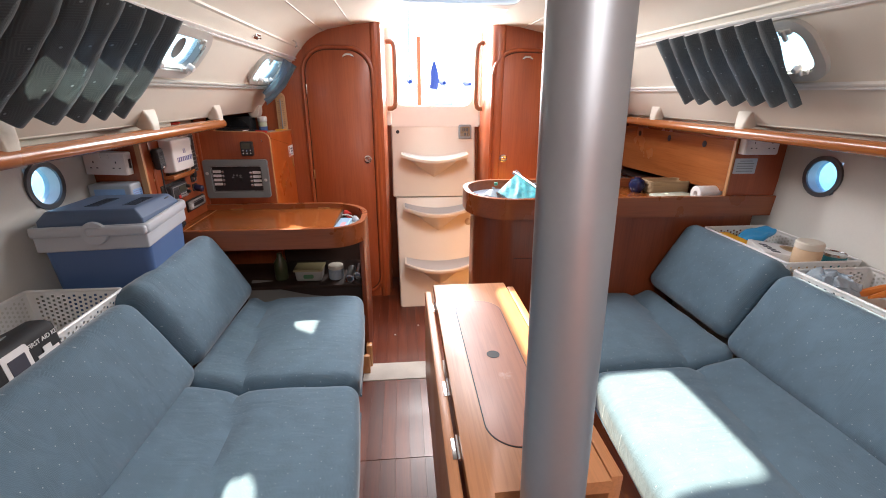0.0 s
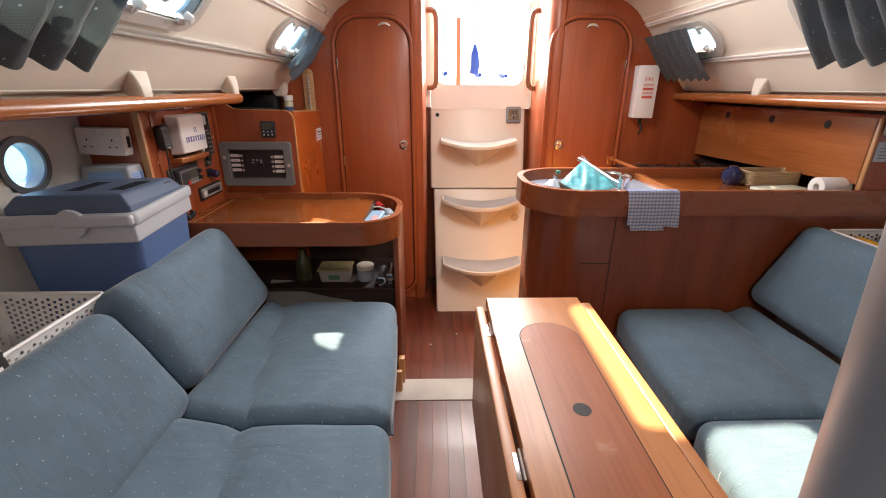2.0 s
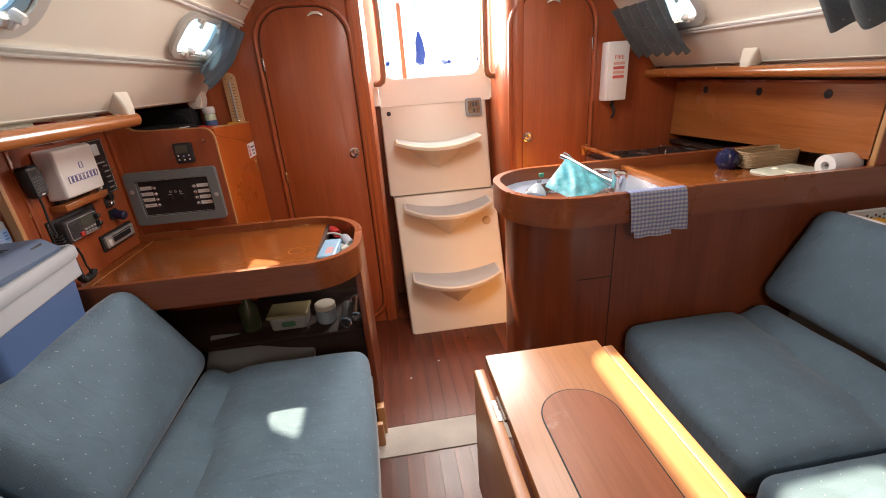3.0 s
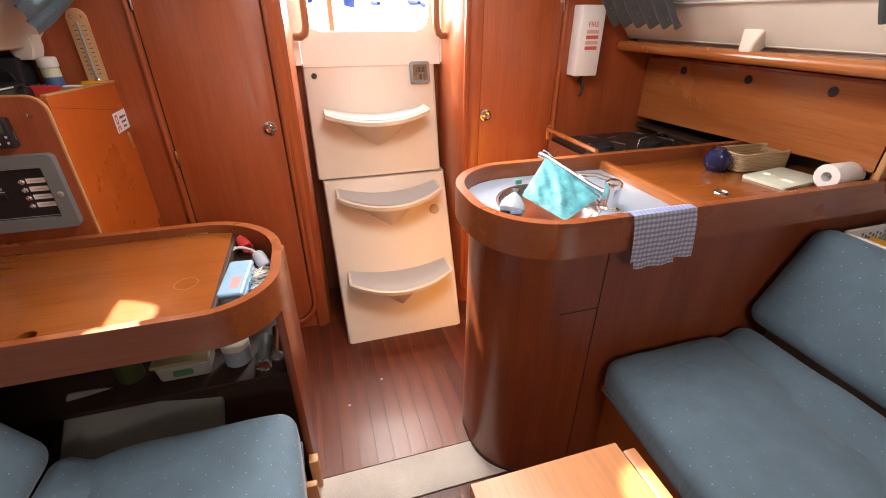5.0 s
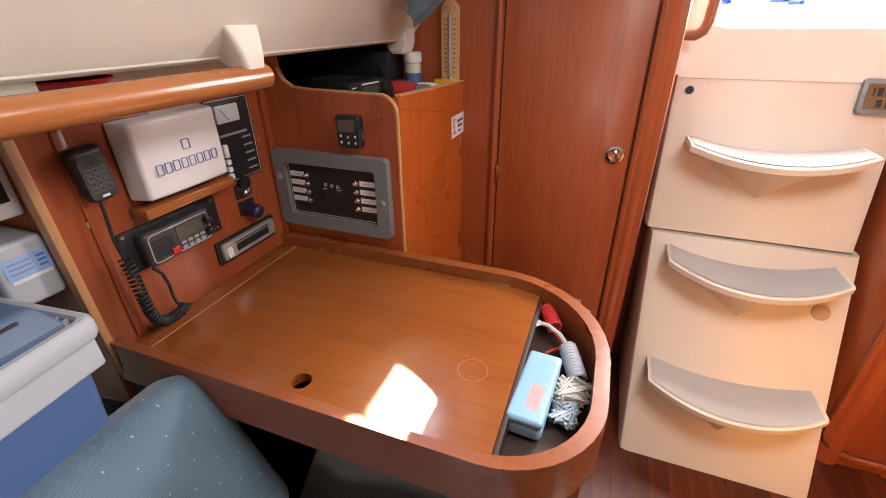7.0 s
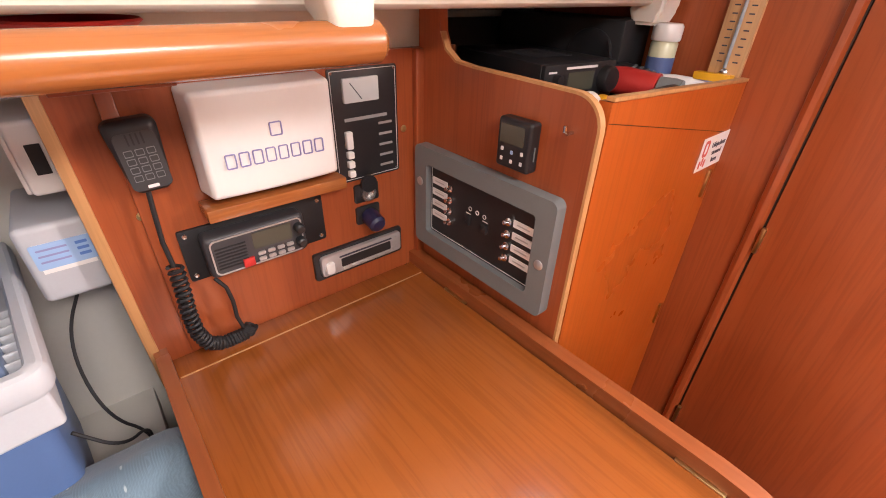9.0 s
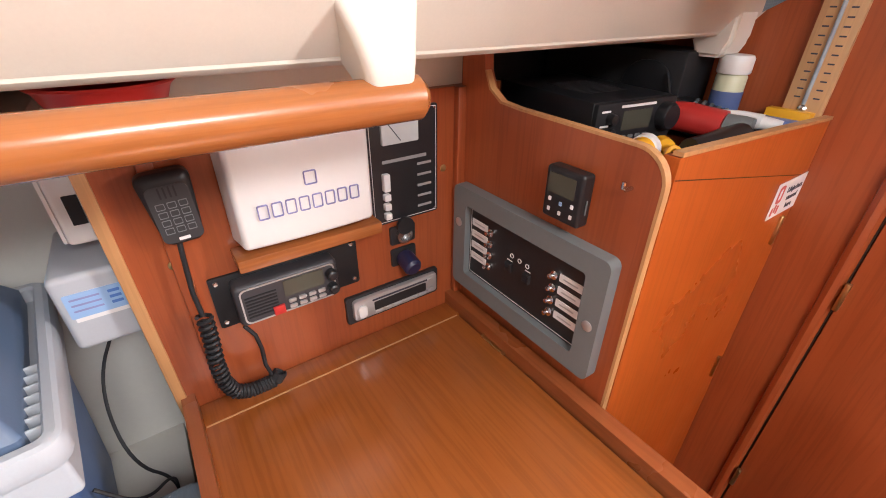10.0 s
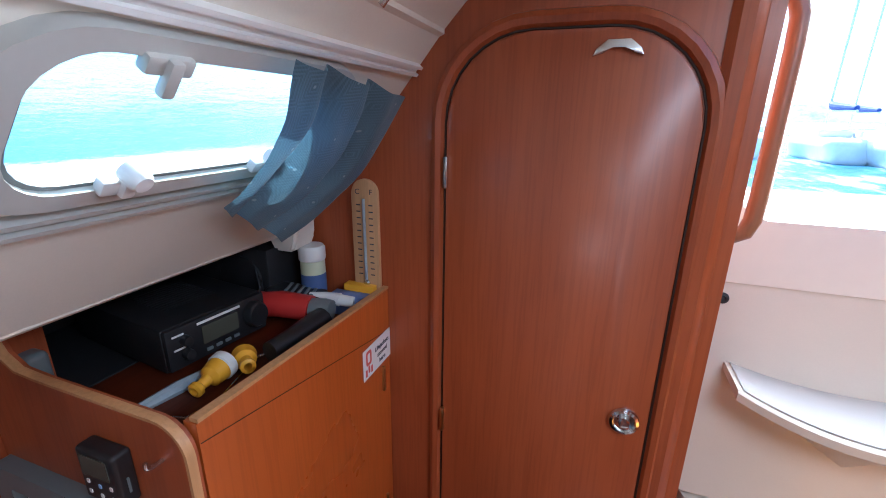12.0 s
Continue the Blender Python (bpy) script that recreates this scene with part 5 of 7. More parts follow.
for z, nm in ((0.947, "power_outlet"), (0.905, "power_outlet")):
    o = thing(nm, (-1.25, 2.662, z), "black twelve volt outlet on the board", "outlet", "twelve volt outlets")
    m = YZ_R(-1.2505, 2.662, z)
    part("plate", tile(m, 0, 0, 0.048, 0.034, 0.004, 0.004, 0.001), BLACKP, o)
    if z > 0.93:
        part("barrel", lathe([(0.014, 0.004), (0.014, 0.012), (0.010, 0.012), (0.009, 0.006), (0, 0.006)], m, 20), STEEL, o)
        part("cap", lathe([(0.015, 0), (0.015, 0.006), (0, 0.007)], m @ Matrix.Translation((0.0, 0.020, 0.010)), 16), BLACKP, o)
    else:
        part("plug", lathe([(0.014, 0.004), (0.016, 0.01), (0.016, 0.035), (0.012, 0.040), (0, 0.041)], m @ Matrix.Rotation(radians(15), 4, "X"), 20), paint("navy_plastic", (0.02, 0.02, 0.06), 0.4), o)
for y, z in ((2.337, 1.0), (2.745, 1.045), (2.344, 0.80)):
    solid("screw_cup", lathe([(0.006, 0), (0.006, 0.001), (0.003, 0.002), (0, 0.001)], YZ_R(-1.2495, y, z), 12), BRASS, "small brass screw cup in the wood", "screw", "screw cups")

# ---- on the locker front ----
sp = thing("switch_panel", (-1.081, 2.78, 0.82), "grey framed electrical switch panel with labels", "switch panel")
m = XZ(2.7815, -1.081, 0.922)
part("frame", ring(rrect(0.316, 0.196, 0.012), rrect(0.250, 0.134, 0.006), m, 0.020, None, 0.35), GREYP, sp)
part("face", prism(rrect(0.252, 0.136, 0.004), m, 0.008), BLACKP, sp)
f = m @ Matrix.Translation((0, 0, 0.008))
part("border", ring(rrect(0.244, 0.128, 0.003, 3), rrect(0.2425, 0.1265, 0.003, 3), f, 0.0006), LABELW, sp)
for s in (-1, 1):
    for j in range(4):
        v = 0.038 - j * 0.0215
        if s > 0:
            v -= 0.006
        part("label_strip", tile(f, s * 0.098, v, 0.040, 0.0125, 0.0012), LABELW, sp, "white switch label")
        part("label_print", tile(f, s * 0.098, v, 0.026, 0.0022, 0.0016), SILVER, sp)
        sw = part("switch", lathe([(0.0065, 0), (0.0065, 0.003), (0.003, 0.004), (0.0025, 0.010), (0.0035, 0.013), (0, 0.014)], f @ Matrix.Translation((s * 0.069, v - 0.002, 0)) @ Matrix.Rotation(radians(-12), 4, "X"), 14), CHROME, sp, "small chrome toggle")
for i in range(3):
    part("gauge_ring", ring([(0.004 * math.cos(a), 0.004 * math.sin(a)) for a in (k * math.pi / 6 for k in range(12))], [(0.003 * math.cos(a), 0.003 * math.sin(a)) for a in (k * math.pi / 6 for k in range(12))], f @ Matrix.Translation((-0.018 + i * 0.017, 0.018 - 0.001 * i, 0)), 0.0008), LABELW, sp)
for u in (-0.022, 0.018):
    part("rocker", tile(f, u, -0.004, 0.014, 0.016, 0.005, 0.001, 0.001), BLACKM, sp)
    part("caption", tile(f, u, 0.008, 0.012, 0.0015, 0.0006), LABELW, sp)
for u in (-0.142, 0.142):
    part("screw", lathe([(0.008, 0), (0.008, 0.002), (0.006, 0.003), (0, 0.003)], m @ Matrix.Translation((u, 0.03 * (1 if u < 0 else -0.2), 0.019)), 16), SILVER, sp)

ht = thing("heater_controller", (-1.012, 2.78, 1.042), "small black heater controller with display", "controller")
m = XZ(2.7815, -1.012, 1.075)
part("case", soft((0.060, 0.070, 0.022), 0.005, None, m @ Matrix.Translation((0, 0, 0.010)), 4), BLACKP, ht)
f = m @ Matrix.Translation((0, 0, 0.021))
part("display", tile(f, -0.002, 0.014, 0.042, 0.026, 0.0008, 0.001), LCD, ht)
for u, v, mt in ((-0.018, -0.008, LABELW), (0.0, -0.010, LABELBLUE), (0.018, -0.008, LABELW), (-0.018, -0.022, LABELW), (0.0, -0.023, LABELW), (0.018, -0.022, LABELW)):
    part("key_mark", tile(f, u, v, 0.0045, 0.0055, 0.0007), mt, ht)
part("side_print", tile(YZ_R(-0.9815, 2.771, 1.068), 0, 0, 0.0025, 0.020, 0.0008), GREYP, ht)
solid("screw_hook", tube([(-0.935, 2.781, 1.108), (-0.935, 2.770, 1.108), (-0.935, 2.764, 1.112), (-0.935, 2.764, 1.119)], 0.0025, 8), STEEL, "tiny metal screw hook on the wood", "hook")

sk = thing("warning_sticker", (-0.899, 3.185, 0.985), "white warning sticker with red symbol", "sticker")
m = YZ_R(-0.8998, 3.184, 1.014)
part("paper", tile(m, 0, 0, 0.108, 0.062, 0.0008), LABELW, sk)
part("symbol", ring(rrect(0.020, 0.030, 0.006, 4), rrect(0.010, 0.019, 0.004, 4), m @ Matrix.Translation((-0.034, 0.010, 0)), 0.0013), INKRED, sk)
for i in range(3):
    part("symbol", tile(m, -0.044 + i * 0.010, -0.018 + 0.004 * (i % 2), 0.006, 0.014, 0.0013), INKRED, sk)
for i, word in enumerate(("Lifejackets", "stowed", "here")):
    lettering(word, 0.0135, m @ Matrix.Translation((0.018, 0.012 - i * 0.015, 0.001)), INK, sk)

# ---- in the locker tray ----
before_tray = set(bpy.data.objects.keys())
rad = thing("ham_radio", (-1.2, 2.98, 1.06), "black desktop radio transceiver with display", "radio")
k = Matrix.Translation((-1.176, 3.018, 1.102)) @ Matrix.Rotation(radians(-8), 4, "Z") @ Matrix.Scale(0.9, 4, (0, 1, 0))
part("case", box(-0.165, 0.085, -0.098, 0.098, -0.036, 0.034, 0.003, None, k), BLACKP, rad)
f = k @ YZ_R(0.085)
part("face", tile(f, 0, 0, 0.192, 0.066, 0.008, 0.003, 0.002), BLACKM, rad)
f = f @ Matrix.Translation((0, 0, 0.008))
part("display", tile(f, 0.0, 0.004, 0.070, 0.030, 0.001, 0.001), LCD, rad, "grey green display")
part("print_line", tile(f, 0.0, 0.026, 0.084, 0.004, 0.0006), LABELW, rad)
part("dial", lathe([(0.022, 0), (0.022, 0.014), (0.019, 0.018), (0, 0.018)], f @ Matrix.Translation((0.068, 0.004, 0)), 28), BLACKP, rad, "large black tuning dial")
for v in (0.010, -0.012):
    part("dial", lathe([(0.009, 0), (0.008, 0.012), (0, 0.013)], f @ Matrix.Translation((-0.066, v, 0)), 16), BLACKP, rad)
    part("print_line", tile(f, -0.076, v + 0.011, 0.02, 0.003, 0.0006), LABELW, rad)
for i in range(4):
    part("button", tile(f, -0.026 + i * 0.018, -0.022, 0.011, 0.005, 0.002, 0.001), GREYP, rad)
for i in range(12):
    part("vent_slot", box(-0.08 + i * 0.009, -0.077 + i * 0.009, -0.05, 0.05, 0.0335, 0.0348, 0, None, k), BLACKM, rad)


def hose_fitting(a, d, white):
    q = Vector(d).to_track_quat("Z", "Y").to_matrix().to_4x4()
    q.translation = Vector(a)
    o = thing("hose_connector", a, "yellow plastic hose connector" + (" with pale collar" if white else ""), "connector", "hose connectors")
    part("body", lathe([(0.007, 0), (0.011, 0.002), (0.011, 0.008), (0.007, 0.012), (0.009, 0.026), (0.016, 0.032), (0.019, 0.05), (0.015, 0.054), (0.008, 0.05), (0.006, 0.02), (0.006, 0.0), (0.007, 0)], q, 18), YELLOW, o)
    if white:
        part("collar", lathe([(0.019, 0.05), (0.021, 0.052), (0.021, 0.064), (0.016, 0.066), (0, 0.066)], q, 18), PLASTIC, o)


hose_fitting((-1.018, 2.890, 1.078), (-0.12, 1, 0.10), True)
hose_fitting((-0.985, 2.955, 1.085), (-0.75, 0.6, -0.15), False)
o = thing("multi_tool", (-1.06, 2.9, 1.06), "pale metal and blue hand tool in the tray", "tool")
part("blade", tube([(-1.07, 2.845, 1.066), (-1.06, 2.90, 1.068), (-1.04, 2.99, 1.070)], [0.007, 0.010, 0.006], 8), CLEARB, o)
part("wire", tube([(-1.06, 2.84, 1.066), (-1.0, 2.86, 1.064), (-0.99, 2.90, 1.064), (-1.02, 3.01, 1.064), (-0.99, 3.05, 1.066)], 0.0016, 6), STEEL, o)
o = thing("red_torch", (-1.05, 3.11, 1.06), "red and grey handheld torch", "torch")
part("body", tube([(-1.12, 3.115, 1.094), (-1.07, 3.130, 1.096), (-1.01, 3.140, 1.092)], [0.023, 0.025, 0.024], 16), RED, o)
part("head", tube([(-1.01, 3.140, 1.092), (-0.985, 3.146, 1.090), (-0.972, 3.148, 1.089)], [0.020, 0.022, 0.021], 16), GREYP, o)
o = thing("black_torch", (-0.98, 3.04, 1.06), "small black torch lying in the tray", "torch")
part("body", tube([(-0.990, 3.005, 1.080), (-0.983, 3.05, 1.081), (-0.979, 3.09, 1.083), (-0.975, 3.125, 1.084)], [0.017, 0.019, 0.021, 0.022], 14), BLACKP, o)
o = thing("handheld_unit", (-1.06, 3.17, 1.06), "dark handheld device with orange edge", "device")
k = Matrix.Translation((-1.06, 3.165, 1.10)) @ Matrix.Rotation(radians(20), 4, "Z") @ Matrix.Rotation(radians(12), 4, "Y")
part("body", soft((0.11, 0.055, 0.03), 0.008, None, k, 4), BLACKP, o)
part("edge_band", box(-0.05, 0.056, -0.0285, 0.0285, -0.012, -0.005, 0.002, None, k), ORANGE, o)
for i in range(5):
    part("rib", box(-0.02 + i * 0.012, -0.014 + i * 0.012, -0.02, 0.02, 0.0145, 0.017, 0.001, None, k), GREYP, o)
part("stand", box(-0.04, 0.04, -0.02, 0.02, -0.038, -0.014, 0.002, None, k), BLACKM, o)
o = thing("ointment_jar", (-1.045, 3.205, 1.06), "pale jar with white lid and blue label", "jar")
k = Matrix.Translation((-1.05, 3.208, 1.06))
k = k @ Matrix.Diagonal((1.0, 1.0, 1.2, 1))
part("jar", lathe([(0, 0), (0.021, 0), (0.024, 0.004), (0.024, 0.082), (0.02, 0.088), (0, 0.088)], k, 24), paint("pale_green_jelly", (0.62, 0.64, 0.45), 0.3), o)
part("label_band", lathe([(0.0245, 0.03), (0.0247, 0.031), (0.0247, 0.062), (0.0245, 0.063)], k, 24), paint("navy_label", (0.08, 0.13, 0.30), 0.5), o)
part("lid", lathe([(0.025, 0.086), (0.0262, 0.088), (0.0262, 0.106), (0.023, 0.110), (0, 0.110)], k, 24), PLASTIC, o)
o = thing("cream_tube", (-0.985, 3.17, 1.06), "white squeezed cream tube with cap", "tube")
part("tube", tube([(-1.03, 3.165, 1.108), (-1.0, 3.172, 1.104), (-0.972, 3.178, 1.100)], [0.004, 0.010, 0.013], 12), LABELW, o)
part("cap", tube([(-0.972, 3.178, 1.100), (-0.945, 3.184, 1.096)], 0.011, 12), PLASTIC, o)
solid("medicine_box", box(-1.0, -0.925, 3.188, 3.212, 1.062, 1.106, 0.001), paint("blue_white_card", (0.16, 0.22, 0.45), 0.5, 0.6, 60), "blue and white medicine box", "box")
solid("tablet_box", box(-0.985, -0.921, 3.214, 3.234, 1.062, 1.118, 0.001), YELLOW, "yellow tablet box in the tray", "box")
o = thing("loudspeaker", (-1.24, 3.19, 1.062), "matt black loudspeaker box at the back of the tray", "loudspeaker")
part("box", box(-1.41, -1.095, 3.135, 3.232, 1.0625, 1.196, 0.006), BLACKM, o)
part("grille", prism(rrect(0.10, 0.10, 0.045), XZ(3.1345, -1.16, 1.128), 0.004, 0.002), BLACKP, o)
part("lead", tube([(-1.12, 3.13, 1.16), (-1.10, 3.115, 1.13), (-1.11, 3.11, 1.09), (-1.13, 3.10, 1.066)], 0.003, 6), BLACKM, o)
o = thing("hand_tool", (-1.28, 2.86, 1.06), "grey and red hand tool in the tray", "tool")
part("head", soft((0.05, 0.03, 0.055), 0.01, None, Matrix.Translation((-1.25, 2.835, 1.095)), 3), GREYP, o)
part("grip", tube([(-1.30, 2.83, 1.10), (-1.36, 2.84, 1.115), (-1.40, 2.85, 1.12)], [0.012, 0.014, 0.012], 10), RED, o)
# the tray floor is a little raised
for key in sorted(set(bpy.data.objects.keys()) - before_tray):
    if bpy.data.objects[key].parent is None:
        bpy.data.objects[key].location.z += 0.018
th = thing("thermometer", (-0.94, 3.235, 1.07), "wooden wall thermometer with rounded top", "thermometer")
m = XZ(AFT - 0.001, -0.941, 1.206)
part("back", prism(rrect(0.054, 0.272, [0.027, 0.027, 0.006, 0.006], 8), m, 0.009, 0.002), THERMW, th)
f = m @ Matrix.Translation((0, 0, 0.009))
part("tube", tube([f @ Vector((0, -0.06, 0.003)), f @ Vector((0, 0.10, 0.003))], 0.003, 8), CLEARB, th, "glass tube")
part("bulb", lathe([(0.007, 0), (0.007, 0.002), (0.003, 0.005), (0, 0.005)], f @ Matrix.Translation((0, -0.068, 0)), 12), STEEL, th)
for i in range(12):
    for s in (-1, 1):
        part("scale_mark", tile(f, s * 0.013, -0.05 + i * 0.0125, 0.009, 0.0022, 0.0005), INK, th)
lettering("C", 0.014, f @ Matrix.Translation((-0.014, 0.112, 0)), INK, th)
lettering("F", 0.014, f @ Matrix.Translation((0.014, 0.112, 0)), INK, th)

# ---- in the desk tray ----
o = thing("tackle_box", (-0.523, 2.48, 0.718), "pale blue plastic box with cloudy lid", "box")
k = Matrix.Translation((-0.521, 2.482, 0.735)) @ Matrix.Rotation(radians(-4), 4, "Z")
part("base", soft((0.058, 0.160, 0.030), 0.010, None, k, 4), paint("pale_blue_plastic", (0.30, 0.55, 0.75), 0.3), o)
part("lid", soft((0.059, 0.161, 0.016), 0.007, None, k @ Matrix.Translation((0, 0, 0.019)), 4), paint("cloudy_blue_lid", (0.24, 0.42, 0.58), 0.3, 0.12), o)
part("red_insert", tile(k @ Matrix.Translation((0.006, -0.03, 0.0265)), 0, 0, 0.022, 0.055, 0.0008, 0.004), paint("faded_red", (0.65, 0.28, 0.28), 0.5), o)
o = thing("red_coil_lead", (-0.53, 2.68, 0.72), "bright red coiled cord in the tray", "cord")
part("coil", tube(coil_path((-0.538, 2.722, 0.745), (-0.512, 2.660, 0.745), 9, 0.014), 0.0028, 6), RED, o)
part("tail", tube([(-0.512, 2.66, 0.735), (-0.49, 2.63, 0.73), (-0.52, 2.60, 0.728), (-0.50, 2.575, 0.728), (-0.47, 2.585, 0.73), (-0.455, 2.61, 0.73)], 0.0025, 6), RED, o)
o = thing("rope_hank", (-0.465, 2.58, 0.72), "grey flecked rope hank with loose strands", "rope")
part("hank", tube(coil_path((-0.482, 2.615, 0.742), (-0.455, 2.535, 0.742), 11, 0.013), 0.0045, 6), ROPEG, o)
part("tail", tube([(-0.482, 2.615, 0.744), (-0.50, 2.64, 0.748), (-0.525, 2.655, 0.752), (-0.54, 2.66, 0.75)], 0.004, 6), ROPEM, o)
for i in range(9):
    a = i * 0.35 - 1.2
    part("strand", tube([(-0.535, 2.66, 0.75), (-0.545 - 0.01 * math.cos(a), 2.655 + 0.012 * math.sin(a), 0.752), (-0.548 - 0.006 * math.cos(a), 2.645 + 0.02 * math.sin(a), 0.742)], 0.0009, 4), ROPEM, o)
rng = random.Random(5)
o = thing("string_tangle", (-0.47, 2.49, 0.72), "tangled off-white string in the tray", "string")
pts = []
for i in range(90):
    pts.append((-0.462 + 0.026 * math.sin(i * 1.9) + rng.uniform(-0.006, 0.006), 2.505 + 0.026 * math.cos(i * 1.31) + rng.uniform(-0.006, 0.006), 0.732 + 0.02 * rng.random()))
part("string", tube(pts, 0.0022, 5), ROPEM, o)
pts = [(-0.468 + 0.02 * math.sin(i * 2.1) + rng.uniform(-0.006, 0.006), 2.455 + 0.022 * math.cos(i * 1.7), 0.730 + 0.014 * rng.random()) for i in range(50)]
part("plastic_loop", tube(pts, 0.003, 5), CLEARB, o)

# ---- under the desk ----
o = thing("food_tub", (-0.71, 2.55, 0.446), "white plastic food tub with coloured print, dulled as in shade", "tub")
# tub and lid colours lowered to stand for the dimness under the desk
part("tub", soft((0.13, 0.09, 0.055), 0.012, lambda q: Vector((q.x * (1 + q.z * 1.6), q.y * (1 + q.z * 1.6), q.z)), Matrix.Translation((-0.715, 2.55, 0.4745)), 4), paint("shaded_tub", (0.36, 0.35, 0.32), 0.4), o)
part("lid", soft((0.145, 0.105, 0.012), 0.005, None, Matrix.Translation((-0.715, 2.55, 0.508)), 4), paint("shaded_yellow_lid", (0.34, 0.29, 0.15), 0.4), o)
part("print_mark", tile(XZ(2.5045, -0.715, 0.475), 0, 0, 0.05, 0.022, 0.001, 0.008), paint("green_print", (0.08, 0.2, 0.1), 0.5), o)
o = thing("glass_jar", (-0.585, 2.55, 0.446), "small jar with pale lid", "jar")
part("jar", lathe([(0, 0), (0.034, 0), (0.037, 0.004), (0.037, 0.05), (0.032, 0.056), (0, 0.056)], Matrix.Translation((-0.585, 2.55, 0.446)), 24), CLEARB, o)
part("lid", lathe([(0.036, 0.054), (0.038, 0.056), (0.038, 0.07), (0.035, 0.073), (0, 0.073)], Matrix.Translation((-0.585, 2.55, 0.446)), 24), CARD, o)
for x, y, c in ((-0.51, 2.53, GREYP), (-0.475, 2.56, STEEL)):
    o = thing("small_torch", (x, y, 0.446), "small metal torch on the dark shelf", "torch", "torches on the shelf")
    part("body", tube([(x, y - 0.05, 0.468), (x, y + 0.03, 0.475), (x, y + 0.06, 0.478)], [0.021, 0.017, 0.02], 14), c, o)
    part("lens_ring", lathe([(0.021, 0), (0.022, 0.006), (0.017, 0.007), (0.015, 0.002), (0, 0.002)], frame_of((x, y - 0.049, 0.468), (1, 0, 0), (0, 0, 1)), 18), CHROME, o)
o = thing("shelf_bottle", (-0.86, 2.56, 0.446), "dark bottle with greenish label", "bottle")
part("bottle", lathe([(0, 0), (0.03, 0), (0.032, 0.004), (0.032, 0.09), (0.015, 0.115), (0.012, 0.14), (0, 0.14)], Matrix.Translation((-0.86, 2.56, 0.446)), 20), paint("olive_dark", (0.06, 0.07, 0.03), 0.3), o)
solid("grey_foam_sheet", soft((0.36, 0.020, 0.30), 0.008, lambda q: q + Vector((0, 0.03 * math.sin(q.x * 7), 0)), Matrix.Translation((-0.82, 2.432, 0.337)) @ Matrix.Rotation(radians(-52), 4, "X"), 8), GREYFELT, "grey foam sheet leaning under the chart table", "sheet")

# ---- galley things ----
bag = thing("net_bag", (0.26, 2.37, 0.87), "crumpled turquoise net bag hung on the tap", "bag")
bm = bmesh.new()
TOP, LEFT, FOOT, RIGHT = Vector((0.335, 2.535, 0.986)), Vector((0.212, 2.437, 0.908)), Vector((0.275, 2.318, 0.880)), Vector((0.425, 2.395, 0.898))
out_dir = Vector((-0.35, -0.75, 0.5)).normalized()
N = 22
faces = []
for layer in (1, -1):
    g = []
    for i in range(N + 1):
        for j in range(N + 1):
            u, v = i / N, j / N
            p = TOP.lerp(RIGHT, u).lerp(LEFT.lerp(FOOT, u), v)
            swell = (math.sin(math.pi * u) * math.sin(math.pi * v)) ** 0.6
            fold = 0.006 * math.sin(9 * (u - v) + 4 * u * v) + 0.004 * math.sin(21 * (u - v) + 2) + 0.006 * noise.noise(Vector((u * 7, v * 7, layer)))
            d = swell * (0.016 + fold) if layer > 0 else swell * (-0.012 + 0.5 * fold)
            q = p + out_dir * d
            q.z = max(q.z, 0.8775) - 0.006 * math.sin(math.pi * u) * (v < 0.02)
            g.append(bm.verts.new(q))
    for i in range(N):
        for j in range(N):
            k = i * (N + 1) + j
            bm.faces.new((g[k], g[k + 1], g[k + N + 2], g[k + N + 1]))
bmesh.ops.remove_doubles(bm, verts=bm.verts, dist=1e-5)
part("net", bm, TEAL, bag)
part("drawstring", tube([(0.335, 2.533, 0.984), (0.322, 2.541, 0.993), (0.312, 2.535, 0.984), (0.325, 2.528, 0.974)], 0.002, 6), CLEARB, bag)
o = thing("wrapped_packet", (0.19, 2.42, 0.875), "clear plastic packet closed with a green clip", "packet")
part("wrap", lathe([(0, 0), (0.040, 0.0), (0.046, 0.012), (0.040, 0.035), (0.022, 0.058), (0.006, 0.072), (0.012, 0.084), (0, 0.085)], Matrix.Translation((0.170, 2.405, 0.878)) @ Matrix.Rotation(radians(-28), 4, "X") @ Matrix.Rotation(radians(20), 4, "Y") @ Matrix.Scale(0.75, 4), 18), CLEARB, o)
part("clip", box(0.195, 0.212, 2.440, 2.450, 0.938, 0.952, 0.003), paint("green_clip", (0.06, 0.30, 0.20), 0.4), o)
part("print_mark", tile(XZ(2.3585, 0.160, 0.900), 0, 0, 0.03, 0.008, 0.001), LABELBLUE, o)
bm = bmesh.new()
cols = []
for i in range(25):
    a = i / 24
    x = 0.375 + 0.175 * a
    col = []
    path = [(2.262, 0.885), (2.252, 0.905), (2.245, 0.922), (2.232, 0.9265), (2.216, 0.924), (2.211, 0.90), (2.208, 0.87), (2.206, 0.835), (2.205, 0.805)]
    for k, (y, z) in enumerate(path):
        w = 0.005 * math.sin(a * 9 + k * 0.3) * max(0, k - 3) / 5
        col.append(bm.verts.new((x + (0.02 * a - 0.0) * (k / 8) + 0.016 * (k / 8) * (1 - a), y - abs(w) - 0.002, z + 0.006 * math.sin(a * 5) * (k == 8))))
    cols.append(col)
for a, c in zip(cols, cols[1:]):
    for k in range(8):
        bm.faces.new((a[k], a[k + 1], c[k + 1], c[k]))
bmesh.ops.solidify(bm, geom=bm.faces[:], thickness=0.002)
towel = thing("tea_towel", (0.45, 2.21, 0.8), "blue and white checked tea towel over the rail", "towel")
part("outer_fold", bm, TOWEL, towel)
bm = bmesh.new()
